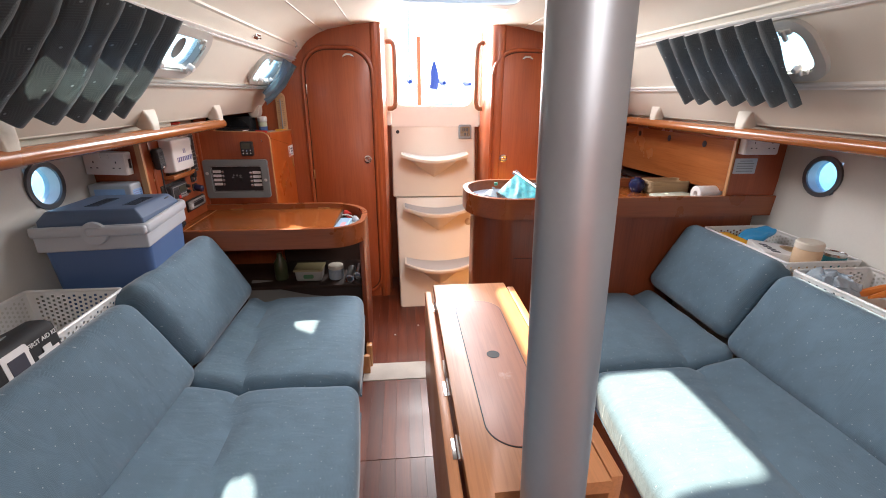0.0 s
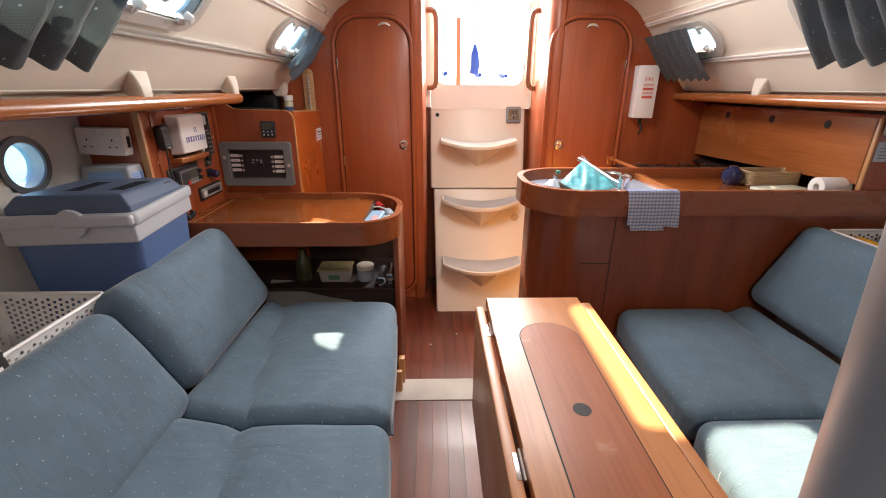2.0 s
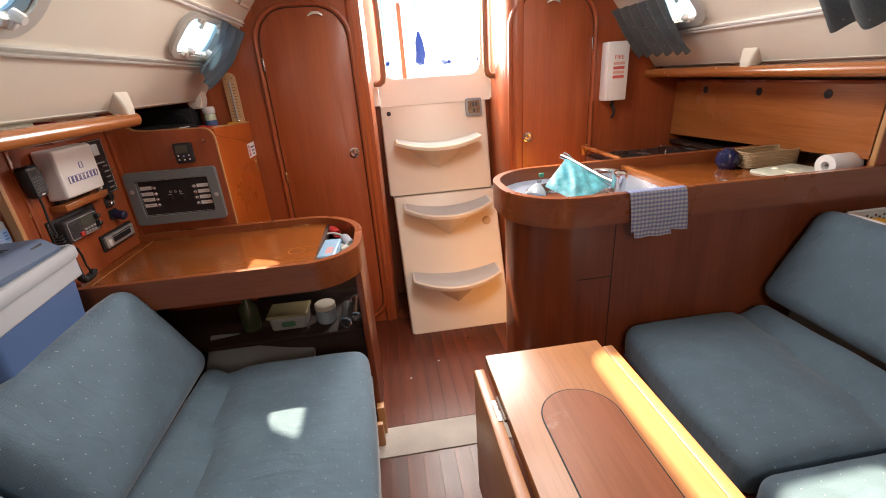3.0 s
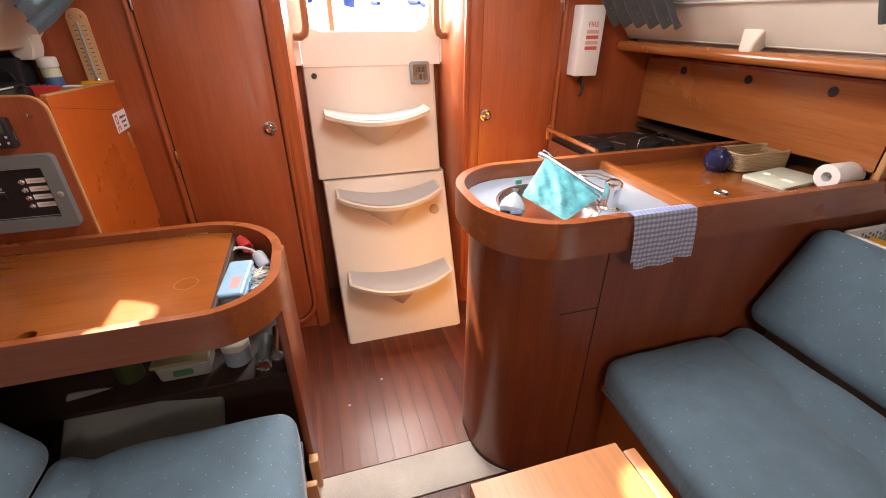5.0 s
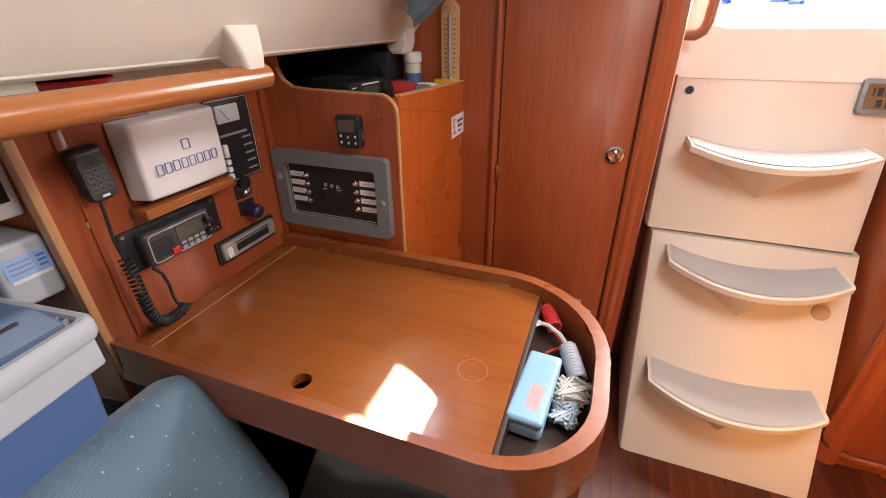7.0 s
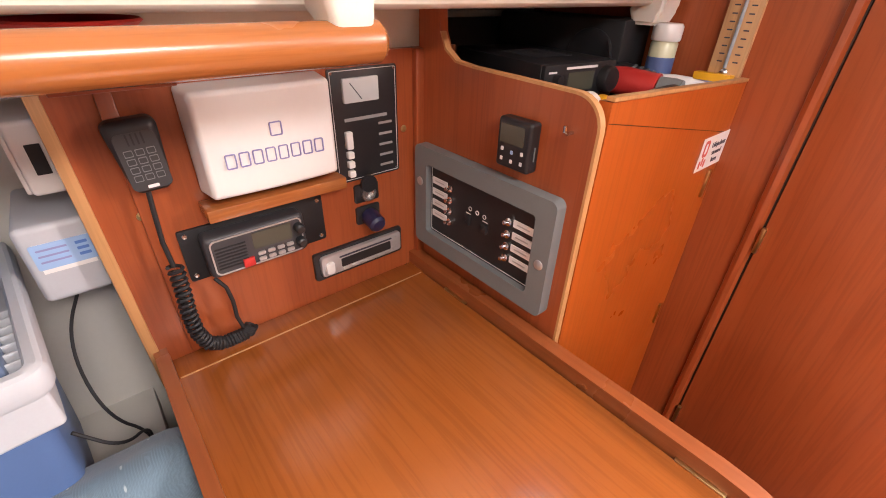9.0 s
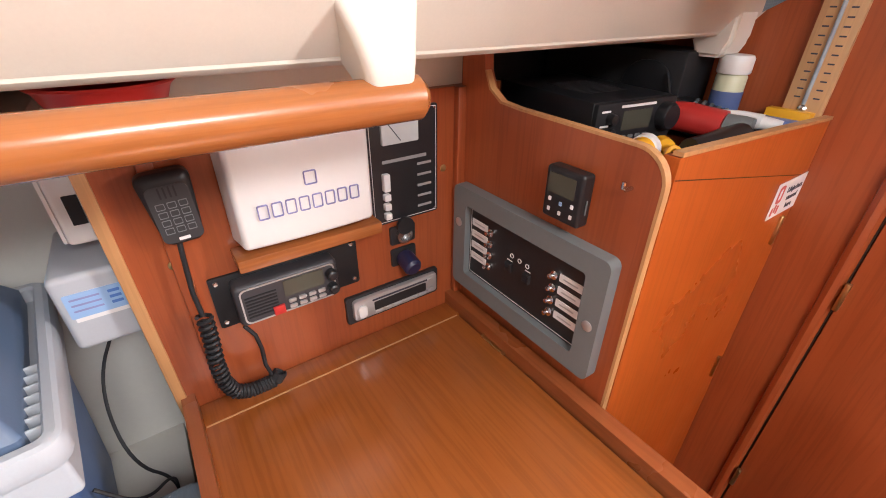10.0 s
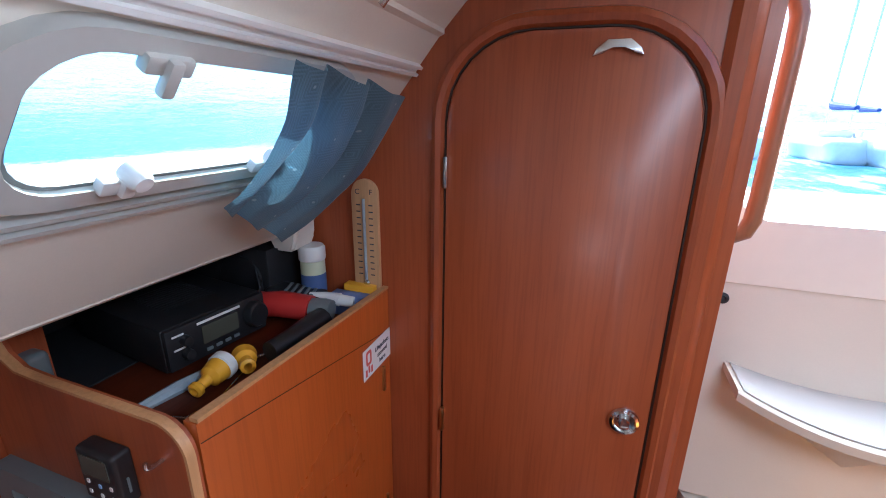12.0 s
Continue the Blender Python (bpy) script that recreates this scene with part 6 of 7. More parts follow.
a = [[bm.verts.new((0.392 + 0.118 * i / 12 + 0.012 * k, 2.2025 - 0.003 * math.sin(i) - 0.002 * k, 0.862 - 0.075 * k)) for k in range(2)] for i in range(13)]
for p, q in zip(a, a[1:]):
    bm.faces.new((p[0], p[1], q[1], q[0]))
bmesh.ops.solidify(bm, geom=bm.faces[:], thickness=0.002)
part("inner_fold", bm, TOWEL, towel)
o = thing("dark_pot", (0.95, 2.53, 0.88), "round dark blue glazed pot", "pot")
part("pot", lathe([(0, 0), (0.024, 0), (0.038, 0.02), (0.040, 0.038), (0.034, 0.058), (0.018, 0.068), (0.016, 0.075), (0, 0.075)], Matrix.Translation((0.95, 2.53, 0.88)), 28), paint("cobalt_glaze", (0.015, 0.02, 0.07), 0.12), o)
o = thing("wicker_basket", (1.1, 2.53, 0.88), "small woven basket on the worktop", "basket")
for i in range(9):
    z = 0.886 + i * 0.0062
    pts = [(1.10 + x, 2.535 + y, z) for x, y in rrect(0.21, 0.10, 0.02, 4)]
    part("weave", tube(pts, 0.0042, 6, True), WICKER, o)
part("base", prism(rrect(0.20, 0.09, 0.02, 4), XY(0.881, 1.10, 2.535), 0.006), WICKER, o)
solid("chopping_board", prism(rrect(0.20, 0.13, 0.01), XY(0.8805, 1.08, 2.40) @ Matrix.Rotation(radians(8), 4, "Z"), 0.008, 0.002), paint("white_green_board", (0.66, 0.70, 0.58), 0.5), "white chopping board with green edge", "board")
o = thing("paper_roll", (1.15, 2.29, 0.88), "roll of white kitchen paper lying down", "paper roll")
m = frame_of((1.110, 2.305, 0.9168), (0, 1, 0), (0, 0, 1))
part("roll", lathe([(0.014, 0), (0.035, 0), (0.036, 0.002), (0.036, 0.10), (0.035, 0.102), (0.014, 0.102), (0.014, 0)], m, 28), LABELW, o)
o = thing("worktop_latch", (0.80, 2.33, 0.88), "small steel latch ring in the worktop", "latch")
part("ring", tube([(0.80 + 0.017 * math.cos(a), 2.36 + 0.017 * math.sin(a), 0.8825) for a in (k * math.pi / 10 for k in range(20))], 0.003, 6, True), STEEL, o)
part("plate", lathe([(0.02, 0), (0.02, 0.002), (0, 0.002)], XY(0.880, 0.80, 2.36), 20), STEEL, o)

cook = thing("cooker", (0.93, 2.95, 0), "steel gimballed cooker with pan supports", "cooker")
part("body", box(0.70, 1.18, 2.74, 3.16, 0.30, 0.845, 0.004), STEEL, cook)
part("hob", box(0.705, 1.175, 2.745, 3.155, 0.845, 0.855, 0.004), BLACKP, cook)
part("stand", box(0.74, 1.14, 2.78, 3.12, 0.0, 0.30, 0.004), RECESSDARK, cook)
for cx, cy in ((0.82, 2.95), (1.05, 2.95)):
    b = part("burner", lathe([(0.045, 0), (0.045, 0.012), (0.03, 0.018), (0, 0.018)], Matrix.Translation((cx, cy, 0.855)), 24), BLACKM, cook)
    for k in range(4):
        a = k * math.pi / 2 + 0.4
        part("pan_support", tube([(cx + 0.03 * math.cos(a), cy + 0.03 * math.sin(a), 0.887), (cx + 0.095 * math.cos(a), cy + 0.095 * math.sin(a), 0.887), (cx + 0.10 * math.cos(a), cy + 0.10 * math.sin(a), 0.857)], 0.0028, 6), STEEL, cook)
part("guard_rail", tube([(0.672, 2.76, 0.86), (0.664, 2.77, 0.90), (0.664, 3.12, 0.90), (0.672, 3.13, 0.86)], 0.009, 10), CHERRY_Y, cook, "wooden guard rail")
part("front_rail", tube([(0.70, 2.735, 0.87), (0.70, 2.735, 0.895), (1.16, 2.735, 0.895), (1.16, 2.735, 0.87)], 0.0055, 8), STEEL, cook)
for i in range(3):
    part("tap_knob", lathe([(0.017, 0), (0.015, 0.02), (0, 0.021)], YZ_L(0.70, 2.82 + i * 0.09, 0.80), 16), BLACKP, cook)

fb = thing("fire_blanket", (0.84, 3.2, 1.10), "white fire blanket box with red print", "fire blanket")
part("case", box(0.787, 0.893, 3.170, AFT - 0.001, 1.10, 1.362, 0.005), LABELW, fb)
m = XZ(3.1695, 0.84, 1.231)
lettering("FIRE", 0.026, m @ Matrix.Translation((0.004, 0.062, 0.0)), INKRED, fb)
for i in range(4):
    part("print_block", tile(m, 0.004, 0.036 - i * 0.020, 0.056, 0.013, 0.0008), INKRED if i % 2 else paint("pale_red_print", (0.70, 0.42, 0.36), 0.5), fb)
part("pull_tape", box(0.835, 0.850, 3.2, 3.205, 1.07, 1.10, 0.001), BLACKM, fb)
solid("wall_hook", tube([(0.855, AFT - 0.001, 1.075), (0.855, 3.215, 1.065), (0.857, 3.205, 1.045), (0.853, 3.205, 1.025), (0.848, 3.212, 1.012)], [0.007, 0.007, 0.006, 0.006, 0.005], 8), BLACKP, "black plastic hook on the bulkhead", "hook")

# ---- mains sockets and plates ----


def mains_socket(m, name="mains_socket"):
    o = thing(name, m.translation, "white twin mains socket in a surface box", "socket", "mains sockets")
    part("box", soft((0.152, 0.088, 0.040), 0.006, None, m @ Matrix.Translation((0, 0, 0.020)), 4), PLASTIC, o)
    f = m @ Matrix.Translation((0, 0, 0.040))
    part("plate", tile(f, 0, 0, 0.146, 0.084, 0.004, 0.005, 0.0015), LABELW, o)
    f = f @ Matrix.Translation((0, 0, 0.004))
    for s in (-1, 1):
        for u, v, w, h in ((0, 0.006, 0.004, 0.008), (-0.011, -0.016, 0.007, 0.004), (0.011, -0.016, 0.007, 0.004)):
            part("slot", tile(f, s * 0.040 + u, v, w, h, 0.0005), INK, o)
        part("rocker", tile(f, s * 0.014, 0.028, 0.010, 0.016, 0.003, 0.002, 0.001), PLASTIC, o)
    part("inlet", tile(m @ frame_of((0.0765, 0, 0.02), (0, 0, -1), (0, 1, 0)), 0, 0, 0.014, 0.036, 0.001), BLACKM, o)
    return o


mains_socket(XZ(2.285, -1.365, 1.082) @ Matrix.Rotation(radians(-2), 4, "Z"))
mains_socket(XZ(2.236, 1.288, 1.150))
def eased(pts, rounds=3):
    """Rounds off the corners of a slack cable's path."""
    for _ in range(rounds):
        q = [Vector(pts[0])]
        for a, b in zip(pts, pts[1:]):
            q += [Vector(a).lerp(Vector(b), 0.25), Vector(a).lerp(Vector(b), 0.75)]
        pts = q + [Vector(pts[-1])]
    return pts


o = thing("heater_unit", (-1.36, 2.24, 0.93), "pale grey control box with blue label", "control box")
part("case", soft((0.155, 0.105, 0.075), 0.008, None, Matrix.Translation((-1.352, 2.247, 0.955)) @ Matrix.Rotation(radians(90), 4, "X"), 4), COOLGREY, o)
part("label_plate", box(-1.2748, -1.2738, 2.222, 2.276, 0.945, 0.985, 0), LABELW, o)
m = YZ_R(-1.2740, 2.249, 0.968)
part("blue_label", tile(m, 0, 0, 0.060, 0.034, 0.0008, 0.002), LABELBLUE, o)
for i in range(3):
    part("print_line", tile(m, -0.01, 0.009 - i * 0.008, 0.03, 0.0025, 0.0012), INKBLUE, o)
    part("emblem", tile(m, 0.019, 0.009 - i * 0.008, 0.012, 0.004, 0.0012), paint("strong_blue", (0.08, 0.2, 0.55), 0.5), o)
part("top_label", tile(XZ(2.2085, -1.352, 0.975), 0, 0, 0.11, 0.03, 0.001), LABELBLUE, o)
part("cable", tube(eased([(-1.33, 2.25, 0.905), (-1.31, 2.20, 0.82), (-1.22, 2.21, 0.74), (-1.23, 2.25, 0.66), (-1.20, 2.235, 0.61)]), 0.0022, 8), BLACKM, o)
part("cable", tube(eased([(-1.15, 2.19, 0.80), (-1.14, 2.225, 0.75), (-1.22, 2.25, 0.69), (-1.23, 2.24, 0.62), (-1.17, 2.235, 0.606), (-1.25, 2.22, 0.606)]), 0.0022, 8), BLACKM, o)
o = thing("instruction_plate", (1.263, 2.236, 1.02), "small white printed instruction plate", "sign")
m = XZ(2.2355, 1.263, 1.053)
part("plate", tile(m, 0, 0, 0.104, 0.066, 0.002, 0.003), COOLGREY, o)
for i in range(5):
    part("print_line", tile(m, 0, 0.022 - i * 0.011, 0.078 - 0.02 * (i == 0), 0.0035, 0.0025), GREYP, o)

# ---- cool box, baskets, bag behind the port settee ----
cb = thing("cool_box", (-1.22, 2.02, 0.60), "blue electric cool box with grey rim", "cool box")
k = Matrix.Translation((-1.232, 2.025, -0.03))
part("body", soft((0.290, 0.300, 0.30), 0.022, lambda q: Vector((q.x * (1 + 0.14 * (q.z / 0.33)), q.y * (1 + 0.12 * (q.z / 0.33)), q.z)), k @ Matrix.Translation((0, 0, 0.782)), 4), COOLBLUE, cb)
part("rim", soft((0.318, 0.336, 0.060), 0.006, None, k @ Matrix.Translation((0, 0, 0.925)), 4), COOLGREY, cb)
lidm = k @ Matrix.Translation((0.0, 0.0, 0.985)) @ Matrix.Rotation(radians(-2), 4, "X")
lid = part("lid", soft((0.298, 0.300, 0.060), 0.006, lambda q: Vector((q.x * (1 - 0.16 * max(0, q.z) / 0.03), q.y * (1 - 0.10 * max(0, q.z) / 0.03), q.z)), lidm, 6), COOLLID, cb, "slate blue lid")
for s in (-1, 1):
    for i in range(9):
        part("vent_slot", box(0.012 - 0.0035 + s * 0.055, 0.050 + s * 0.055, -0.075 + i * 0.016, -0.070 + i * 0.016, 0.0295, 0.0312, 0, None, lidm), BLACKM, lid)
part("handle_boss", lathe([(0, 0), (0.036, 0), (0.038, 0.004), (0.036, 0.014), (0, 0.016)], XZ(1.848, -1.21, 0.926), 24), COOLGREY, cb)
part("handle_arm", soft((0.030, 0.024, 0.17), 0.010, None, k @ Matrix.Translation((0.085, -0.186, 0.962)) @ Matrix.Rotation(radians(90), 4, "Y"), 4), COOLGREY, cb)
lip = [(0.332, 0.350, 0.018, 0.945), (0.338, 0.356, 0.021, 0.951), (0.338, 0.356, 0.021, 0.967), (0.334, 0.352, 0.019, 0.974), (0.326, 0.344, 0.016, 0.977), (0.310, 0.328, 0.010, 0.977), (0.304, 0.322, 0.007, 0.973), (0.304, 0.322, 0.007, 0.945)]
bm = bmesh.new()
loops = [[bm.verts.new(k @ Vector((x, y, z))) for x, y in rrect(w, h, r)] for w, h, r, z in lip]
for a, b in zip(loops, loops[1:] + loops[:1]):
    for i in range(len(a)):
        bm.faces.new((a[i], a[(i + 1) % len(a)], b[(i + 1) % len(a)], b[i]))
part("lip", bm, COOLGREY, cb, "rounded grey carrying lip")
for i in range(7):
    part("rib", box(0.030 + i * 0.017, 0.0325 + i * 0.017, 0.140, 0.163, 0.958, 0.974, 0.0005, None, k), COOLGREY, cb)
part("latch", box(-1.115, -1.098, 2.10, 2.14, 0.962, 0.974, 0.002), BLACKP, cb)
cb.rotation_euler.z = radians(6)


def basket(x0, x1, y0, y1, z0, z1, label):
    """A white plastic basket whose sides are pierced all over."""
    o = thing("storage_basket", ((x0 + x1) / 2, (y0 + y1) / 2, z0), label, "basket", "plastic baskets")
    fl = 0.018
    lo = [(x0 + fl, y0 + fl), (x1 - fl, y0 + fl), (x1 - fl, y1 - fl), (x0 + fl, y1 - fl)]
    hi = [(x0, y0), (x1, y0), (x1, y1), (x0, y1)]
    for s in range(4):
        a, b, c, d = Vector((*lo[s], z0)), Vector((*lo[(s + 1) % 4], z0)), Vector((*hi[(s + 1) % 4], z1)), Vector((*hi[s], z1))
        nu, nv = int((b - a).length / 0.0068), int((z1 - z0) / 0.0068)
        bm = bmesh.new()
        g = [[bm.verts.new(a.lerp(b, i / nu).lerp(d.lerp(c, i / nu), j / nv)) for j in range(nv + 1)] for i in range(nu + 1)]
        for i in range(nu):
            for j in range(nv):
                if 2 < j < nv - 2 and 1 < i < nu - 2 and (i % 2 == 0) and ((j + i // 2) % 2 == 0):
                    continue
                bm.faces.new((g[i][j], g[i + 1][j], g[i + 1][j + 1], g[i][j + 1]))
        part("side", bm, PLASTIC, o)
    cx, cy = (x0 + x1) / 2, (y0 + y1) / 2
    part("base", prism(rrect(x1 - x0 - 2 * fl, y1 - y0 - 2 * fl, 0.01), XY(z0, cx, cy), 0.003), PLASTIC, o)
    part("rim", tube([(cx + x, cy + y, z1) for x, y in rrect(x1 - x0, y1 - y0, 0.012, 4)], 0.005, 8, True), PLASTIC, o)
    return o


basket(-1.41, -1.125, 1.22, 1.80, 0.602, 0.755, "white pierced plastic basket on the settee shelf")
basket(1.115, 1.405, 1.765, 2.205, 0.602, 0.785, "white pierced plastic basket of dry food")
basket(1.115, 1.405, 1.235, 1.735, 0.602, 0.772, "white pierced plastic basket of vegetables")

fa = thing("first_aid_bag", (-1.18, 1.45, 0.62), "black first aid bag with white print", "bag")
k = Matrix.Translation((-1.150, 1.365, 0.722)) @ Matrix.Rotation(radians(-6), 4, "Y")
part("bag", soft((0.07, 0.34, 0.17), 0.028, lambda q: q + Vector((0.010 * (1 - (q.y / 0.17) ** 2) * (1 if q.x > 0 else -1), 0, 0.006 * noise.noise(q * 20))), k, 8), paint("black_nylon", (0.016, 0.016, 0.018), 0.7, 0.3, 400, 0.3), fa)
f = k @ frame_of((0.0445, 0, 0), (0, 1, 0), (0, 0, 1))
lettering("FIRST AID KIT", 0.0155, f @ Matrix.Translation((0.104, 0.052, 0)), LABELW, fa)
cross = [(-0.012, -0.03), (0.012, -0.03), (0.012, -0.01), (0.032, -0.01), (0.032, 0.012), (0.012, 0.012), (0.012, 0.026), (-0.012, 0.026), (-0.012, 0.012), (-0.032, 0.012), (-0.032, -0.01), (-0.012, -0.01)]
part("cross", prism(cross, f @ Matrix.Translation((0.104, 0.008, -0.001)), 0.0016), LABELW, fa, "white cross")
part("patch", tile(f, 0.022, 0.006, 0.070, 0.125, 0.0012, 0.008), LABELW, fa, "white patch")
part("emblem", tile(f @ Matrix.Translation((0, 0, 0.0012)), 0.022, 0.028, 0.046, 0.046, 0.0012, 0.002), INK, fa, "plain dark square")
lettering("CAR", 0.030, f @ Matrix.Translation((0.022, -0.022, 0.0014)), INK, fa)
part("zip", tube([k @ Vector((0.0, -0.165 + 0.033 * i, 0.0865 - 0.02 * abs(i - 5) ** 2 / 25)) for i in range(11)], 0.003, 6), GREYP, fa)
part("zip_pull", tube([k @ Vector((0.03, -0.10, 0.08)), k @ Vector((0.045, -0.08, 0.07)), k @ Vector((0.046, -0.05, 0.072))], 0.002, 6), STEEL, fa)

# food in the starboard baskets


def carton(m, size, mat, label, prints):
    o = thing("food_carton", m.translation, label, "carton")
    part("box", box(-size[0] / 2, size[0] / 2, -size[1] / 2, size[1] / 2, 0, size[2], 0.001, None, m), mat, o)
    for u, v, w, h, mt, r in prints:
        part("print_block", prism(rrect(w, h, min(r, w / 2 - 1e-4, h / 2 - 1e-4), 6), m @ Matrix.Translation((u, v, size[2])), 0.0006), mt, o)
    return o


carton(Matrix.Translation((1.25, 1.93, 0.725)) @ Matrix.Rotation(radians(70), 4, "Z") @ Matrix.Rotation(radians(6), 4, "X"), (0.16, 0.20, 0.05), LABELW, "white oat pancake carton with picture",
       [(0.02, -0.035, 0.09, 0.075, TANJ, 0.037), (0.02, -0.035, 0.07, 0.056, paint("pancake", (0.70, 0.50, 0.25), 0.6), 0.028), (-0.05, 0.05, 0.018, 0.03, INK, 0.003), (-0.025, 0.055, 0.018, 0.03, INK, 0.003), (0.0, 0.06, 0.018, 0.03, INK, 0.003), (0.025, 0.065, 0.018, 0.03, INK, 0.003)])
solid("carton_stack", box(1.15, 1.37, 1.80, 2.16, 0.607, 0.72, 0.004), CARD, "plain cardboard packets low in the basket", "carton")
o = thing("crisp_packet", (1.27, 2.10, 0.72), "bright blue foil snack packet", "packet")
part("packet", soft((0.17, 0.10, 0.035), 0.015, lambda q: Vector((q.x, q.y * (1 - 0.5 * abs(q.x) / 0.085), q.z * (1 - 0.6 * abs(q.x) / 0.085))) + 0.01 * Vector((0, 0, noise.noise(q * 30))), Matrix.Translation((1.27, 2.10, 0.775)) @ Matrix.Rotation(radians(-20), 4, "Y"), 8), paint("blue_foil", (0.05, 0.32, 0.62), 0.3), o)
solid("biscuit_packet", soft((0.07, 0.15, 0.05), 0.012, None, Matrix.Translation((1.18, 2.11, 0.746)), 4), YELLOW, "yellow biscuit packet in the basket", "packet")
o = thing("spread_jar", (1.26, 1.81, 0.607), "jar of tan spread with clear top", "jar")
part("jar", lathe([(0, 0), (0.04, 0), (0.044, 0.006), (0.044, 0.12), (0.040, 0.13), (0, 0.13)], Matrix.Translation((1.245, 1.825, 0.69)), 28), TANJ, o)
part("lid", lathe([(0.041, 0.128), (0.044, 0.13), (0.044, 0.15), (0.04, 0.155), (0, 0.155)], Matrix.Translation((1.245, 1.825, 0.69)), 28), CARD, o)
o = thing("food_tin", (1.34, 1.80, 0.607), "tin with teal label", "tin")
part("tin", lathe([(0, 0), (0.037, 0), (0.038, 0.002), (0.038, 0.11), (0.036, 0.112), (0.034, 0.109), (0, 0.109)], Matrix.Translation((1.345, 1.815, 0.69)), 28), STEEL, o)
part("label_band", lathe([(0.0384, 0.01), (0.0386, 0.011), (0.0386, 0.101), (0.0384, 0.102)], Matrix.Translation((1.345, 1.815, 0.69)), 28), paint("teal_label", (0.03, 0.22, 0.27), 0.4), o)
part("print_block", lathe([(0.0387, 0.04), (0.0389, 0.041), (0.0389, 0.062), (0.0387, 0.063)], Matrix.Translation((1.345, 1.815, 0.69)), 28), LABELW, o)
for i in range(6):
    a = 0.25 * math.sin(i * 2.3)
    y, z = 1.62 - 0.045 * i + 0.02 * math.sin(i * 5), 0.70 + 0.03 * math.sin(i * 1.7) + 0.03
    o = thing("carrot", (1.3, y, z), "orange carrot with green stub", "carrot", "carrots in the basket")
    part("root", tube([(1.19 + 0.012 * i, y - 0.03 * a, z - 0.005), (1.27 + 0.01 * i, y, z + 0.005), (1.345, y + 0.05 * a, z + 0.015)], [0.004, 0.013, 0.017], 10), ORANGE, o)
    part("stub", tube([(1.345, y + 0.05 * a, z + 0.015), (1.365, y + 0.06 * a, z + 0.02)], [0.008, 0.004], 8), paint("dark_green", (0.08, 0.13, 0.04), 0.6), o)
solid("vegetable_heap", soft((0.22, 0.40, 0.10), 0.03, lambda q: q + 0.02 * Vector((noise.noise(q * 15), noise.noise(q * 18 + Vector((3, 0, 0))), noise.noise(q * 14 + Vector((0, 9, 0))))), Matrix.Translation((1.26, 1.48, 0.66)), 10), CARD, "brown paper wrapped vegetables in the basket", "vegetables")
solid("plastic_wrap", soft((0.09, 0.13, 0.07), 0.025, lambda q: q + 0.022 * Vector((noise.noise(q * 45), noise.noise(q * 40 + Vector((3, 0, 0))), noise.noise(q * 50 + Vector((0, 9, 0))))), Matrix.Translation((1.185, 1.66, 0.752)), 12), CLEARB, "crumpled clear plastic bag", "bag")

# a disc stuck to the long port light
m = side_frame(-1) @ Matrix.Translation((1.962, 0.283, -0.006))
solid("window_sticker", prism([(0.026 * math.cos(2 * math.pi * k / 32), 0.036 * math.sin(2 * math.pi * k / 32)) for k in range(32)], m, 0.002), GREYP, "round dark disc stuck on the window glass", "sticker")

# things on the port shelf, latch and hook on the overhead
# added panel: stands nearer than the hull lining so that it catches light
bm = box(-1.284, -1.270, 2.318, 2.796, 1.10, 1.240, 0.001)
solid("board_lining", bm, LINER, "added pale panel behind the instrument board, in place of hull lining", "lining")
bm = box(-1.249, -1.105, 2.302, 2.395, 1.176, 1.186, 0.001)
solid("bowl_ledge", bm, MAHOG_Y, "small wooden ledge above the instrument board", "shelf")
o = thing("red_bowl", (-1.165, 2.335, 1.1865), "shallow red plastic bowl on the ledge", "bowl")
part("bowl", lathe([(0, 0), (0.030, 0), (0.036, 0.005), (0.049, 0.036), (0.054, 0.040), (0.052, 0.042), (0.046, 0.036), (0.032, 0.008), (0, 0.006)], Matrix.Translation((-1.165, 2.338, 1.1865)), 32), RED, o)
solid("chart_folder", box(-1.110, -1.062, 1.72, 2.02, 1.2085, 1.2165, 0.002), paint("maroon_folder", (0.20, 0.04, 0.03), 0.5), "dark red folder on the shelf", "folder")
m = side_frame(-1) @ Matrix.Translation((2.48, 0.405, 0.0))
o = thing("overhead_latch", m.translation, "small chrome latch on the cabin side", "latch")
part("plate", prism(rrect(0.07, 0.022, 0.010), m, 0.004, 0.001), CHROME, o)
part("lever", tube([m @ Vector((-0.025, 0, 0.006)), m @ Vector((0, 0.004, 0.014)), m @ Vector((0.025, 0, 0.010))], 0.004, 8), CHROME, o)
m = Matrix.Translation((-0.772, 2.985, 1.60))
solid("overhead_hook", tube([m @ Vector((-0.01, 0, 0.0)), m @ Vector((0.008, 0, -0.012)), m @ Vector((0.010, 0, -0.028)), m @ Vector((0.002, 0, -0.036))], 0.004, 8), STEEL, "small steel hook at the overhead", "hook")
bm = bmesh.new()
pts = [(-1.10, 1.206), (-1.058, 1.206), (-1.046, 1.232), (-1.045, 1.278), (-1.115, 1.236)]
a = [[bm.verts.new((x, y, z)) for x, z in pts] for y in (3.160, 3.222)]
for i in range(5):
    bm.faces.new((a[0][i], a[0][(i + 1) % 5], a[1][(i + 1) % 5], a[1][i]))
bm.faces.new(a[0])
bm.faces.new(a[1][::-1])
bmesh.ops.bevel(bm, geom=bm.edges[:], offset=0.006, segments=3, affect="EDGES")
solid("side_deck_bracket", bm, WHITE, "white moulded bracket under the side deck", "bracket")
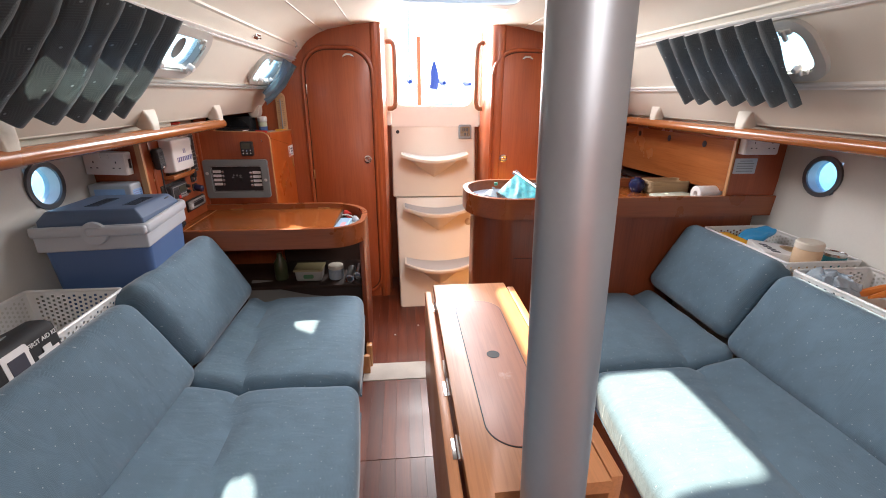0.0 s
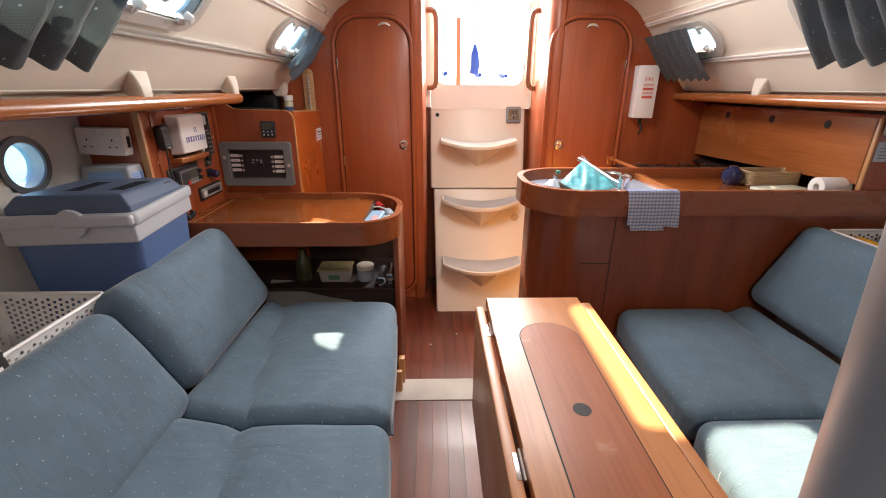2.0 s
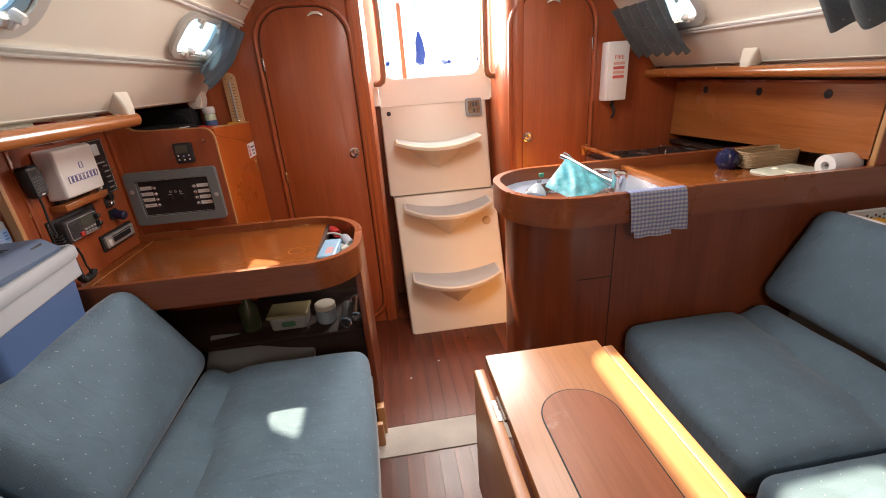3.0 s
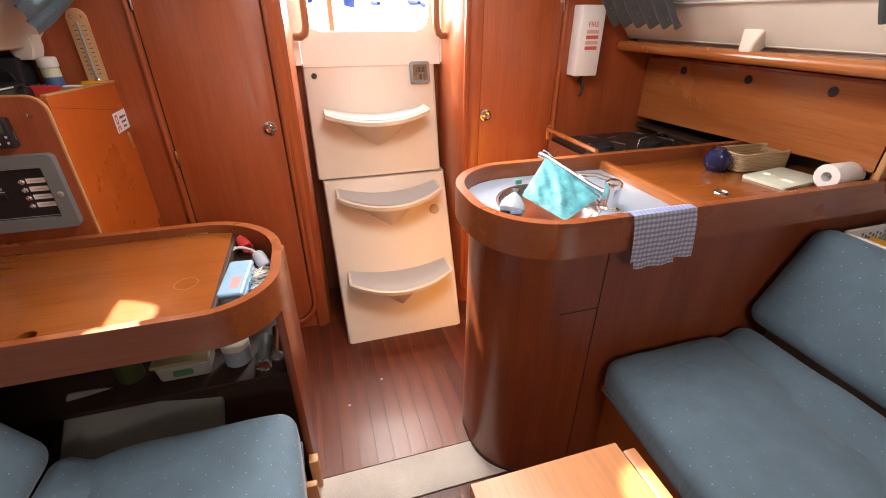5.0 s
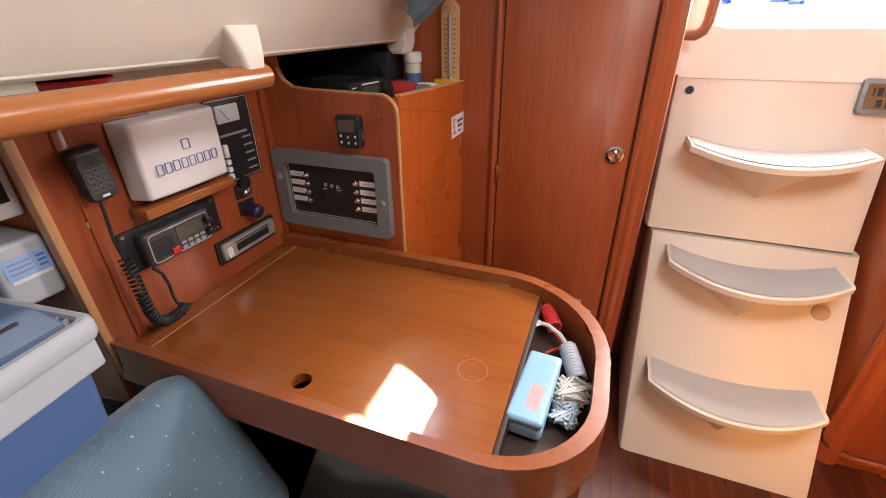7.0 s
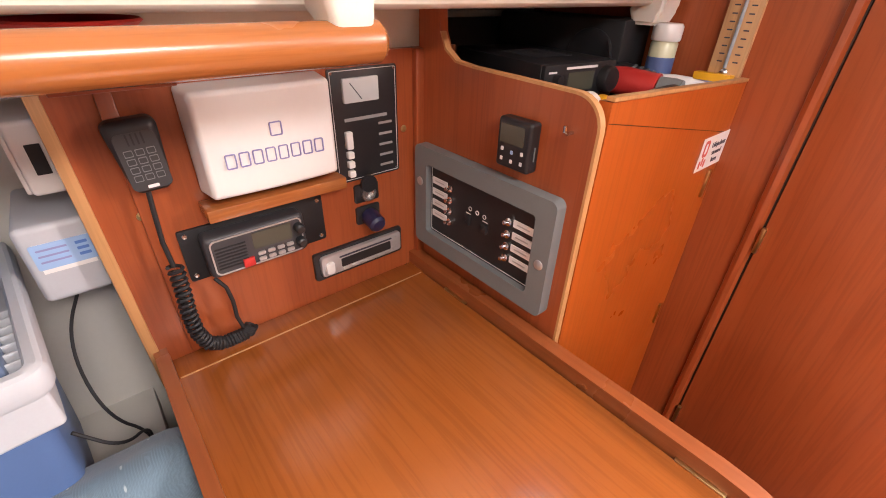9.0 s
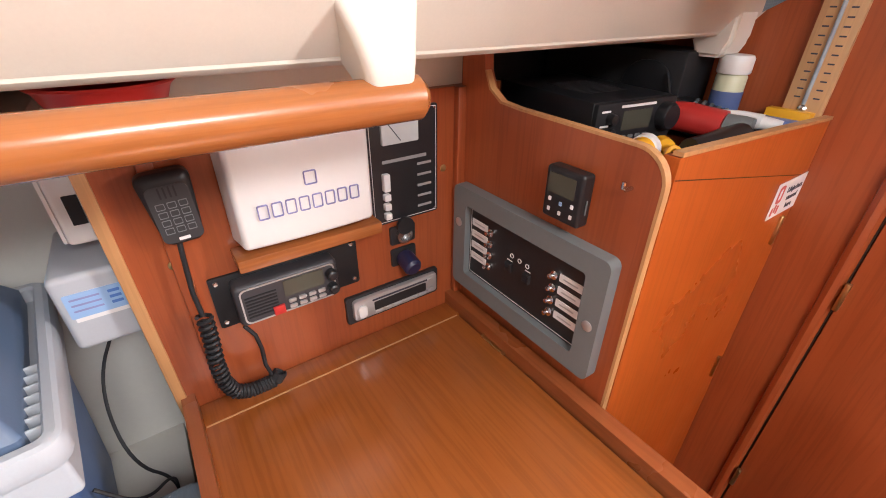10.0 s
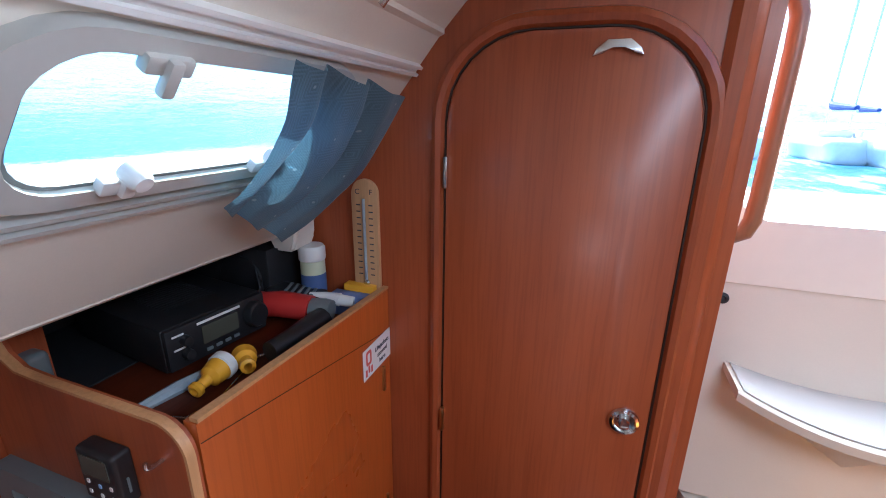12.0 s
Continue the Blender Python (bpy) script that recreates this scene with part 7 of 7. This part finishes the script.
for x, y in ((0.014, 2.958), (-0.16, 2.80), (0.05, 3.04), (-0.3, 2.7)):
    solid("floor_crumb", soft((0.010, 0.007, 0.004), 0.0018, None, Matrix.Translation((x, y, 0.002)), 2, 2), BLACKM if x > 0 else LABELW, "tiny crumb of dirt on the floor", "crumb", "crumbs")

# ---- outside: cockpit, water, far boats and shore ----
DECK = paint("sunlit_gelcoat", (0.82, 0.81, 0.78), 0.4)
bm = box(-1.5, 1.5, 3.70, 6.2, 0.55, 0.60, 0)
box(-1.5, -0.45, 3.70, 6.2, 0.60, 0.98, 0.02, bm)
box(0.45, 1.5, 3.70, 6.2, 0.60, 0.98, 0.02, bm)
box(-1.6, -1.3, 3.70, 6.2, 0.98, 1.24, 0.03, bm)
box(1.3, 1.6, 3.70, 6.2, 0.98, 1.24, 0.03, bm)
tagged(part("cockpit", bm, DECK), "white moulded cockpit seats and coamings", "cockpit", kind="structure")
bm = bmesh.new()
a = []
for y in (3.16, 3.72):
    a.append([bm.verts.new((0.75 * math.cos(t), y, 1.86 + 0.42 * math.sin(t))) for t in (math.pi * k / 16 for k in range(17))])
for i in range(16):
    bm.faces.new((a[0][i], a[0][i + 1], a[1][i + 1], a[1][i]))
bmesh.ops.solidify(bm, geom=bm.faces[:], thickness=0.004)
hood = solid("spray_hood", bm, cloth("pale_canvas", (0.45, 0.47, 0.50), (0.4, 0.42, 0.45)), "pale canvas spray hood over the companionway", "spray hood")


def water(name):
    m, nt, p = nodes_of(name)
    v = coords(nt, (1, 1, 1))
    n1 = noise_of(nt, v, 1.2, 6)
    foam = noise_of(nt, coords(nt, (0.9, 0.25, 1)), 1.0, 8, 0.68)
    c = ramp(nt, n1.outputs[0], [(0.35, (0.02, 0.10, 0.19)), (0.7, (0.06, 0.24, 0.38))]).outputs[0]
    c = mix(nt, ramp(nt, foam.outputs[0], [(0.52, (0, 0, 0)), (0.66, (0.85,) * 3)]).outputs[0], c, (0.75, 0.82, 0.85))
    nt.links.new(c, p.inputs["Base Color"])
    p.inputs["Roughness"].default_value = 0.22
    bump(nt, p, n1.outputs[0], 0.9, 0.35)
    return m


bm = bmesh.new()
bmesh.ops.create_grid(bm, x_segments=1, y_segments=1, size=3000)
bmesh.ops.translate(bm, verts=bm.verts, vec=(0, 0, -0.7))
tagged(part("water", bm, water("harbour_water")), "rippled blue harbour water", "water", kind="structure")
bm = bmesh.new()
ring0, ring1, N = [], [], 360
for i in range(N + 1):
    a = 2 * math.pi * i / N
    h = 7 + 7 * noise.noise(Vector((math.cos(a) * 5, math.sin(a) * 5, 1))) + 3.5 * noise.noise(Vector((math.cos(a) * 34, math.sin(a) * 34, 2)))
    ring0.append(bm.verts.new((700 * math.cos(a), 700 * math.sin(a), -0.7)))
    ring1.append(bm.verts.new((730 * math.cos(a), 730 * math.sin(a), 9 + max(0, h))))
for i in range(N):
    bm.faces.new((ring0[i], ring0[i + 1], ring1[i + 1], ring1[i]))
# the shore's pale grey-green has distance haze mixed into it
tagged(part("backdrop", bm, paint("hazed_wooded_shore", (0.34, 0.40, 0.38), 0.9, 0.5, 0.2, 0, 0, 0.05)), "low wooded shore across the water, paled as if by haze", "shore", kind="structure")
MAST = paint("pale_mast", (0.7, 0.7, 0.7), 0.4)
COVER = paint("blue_sail_cover", (0.03, 0.06, 0.25), 0.7)
hull_m = paint("white_hull", (0.75, 0.75, 0.74), 0.35)
rng = random.Random(11)
for i in range(16):
    x, y = -16 + i * 2.1 + rng.uniform(-0.6, 0.6), 34 + rng.uniform(-4, 8)
    o = thing("moored_yacht", (x, y, -0.7), "white moored yacht with blue sail cover", "yacht", "moored yachts")
    part("hull", soft((2.6, 7.5, 1.5), 0.5, lambda q: Vector((q.x * (1 - 0.75 * max(0, q.y / 3.75) ** 2) * (0.8 + 0.2 * q.z / 0.75), q.y, q.z)), Matrix.Translation((x, y, -0.2)), 6), hull_m, o)
    part("mast", tube([(x, y, 0.3), (x, y, 10 + rng.uniform(-1, 2))], 0.07, 8), MAST, o)
    part("boom", tube([(x, y, 1.9), (x, y - 3.0, 1.9)], 0.07, 8), MAST, o)
    part("sail_cover", tube([(x, y, 2.4), (x, y - 0.4, 2.2), (x, y - 2.9, 2.05)], [0.10, 0.22, 0.12], 10), COVER, o)
    part("coachroof", box(x - 0.8, x + 0.8, y - 1.5, y + 1.6, 0.5, 0.95, 0.1), hull_m, o)
o = thing("ensign_staff", (0.01, 6.25, 0.6), "wooden staff at the stern with a furled blue flag", "flagpole")
part("staff", tube([(0.01, 6.25, 0.6), (0.005, 6.32, 2.0)], 0.024, 10), CHERRY, o)
part("flag", tube([(0.19, 6.3, 1.40), (0.21, 6.3, 1.50), (0.20, 6.31, 1.62), (0.20, 6.32, 1.72)], [0.05, 0.055, 0.045, 0.012], 10), COVER, o)
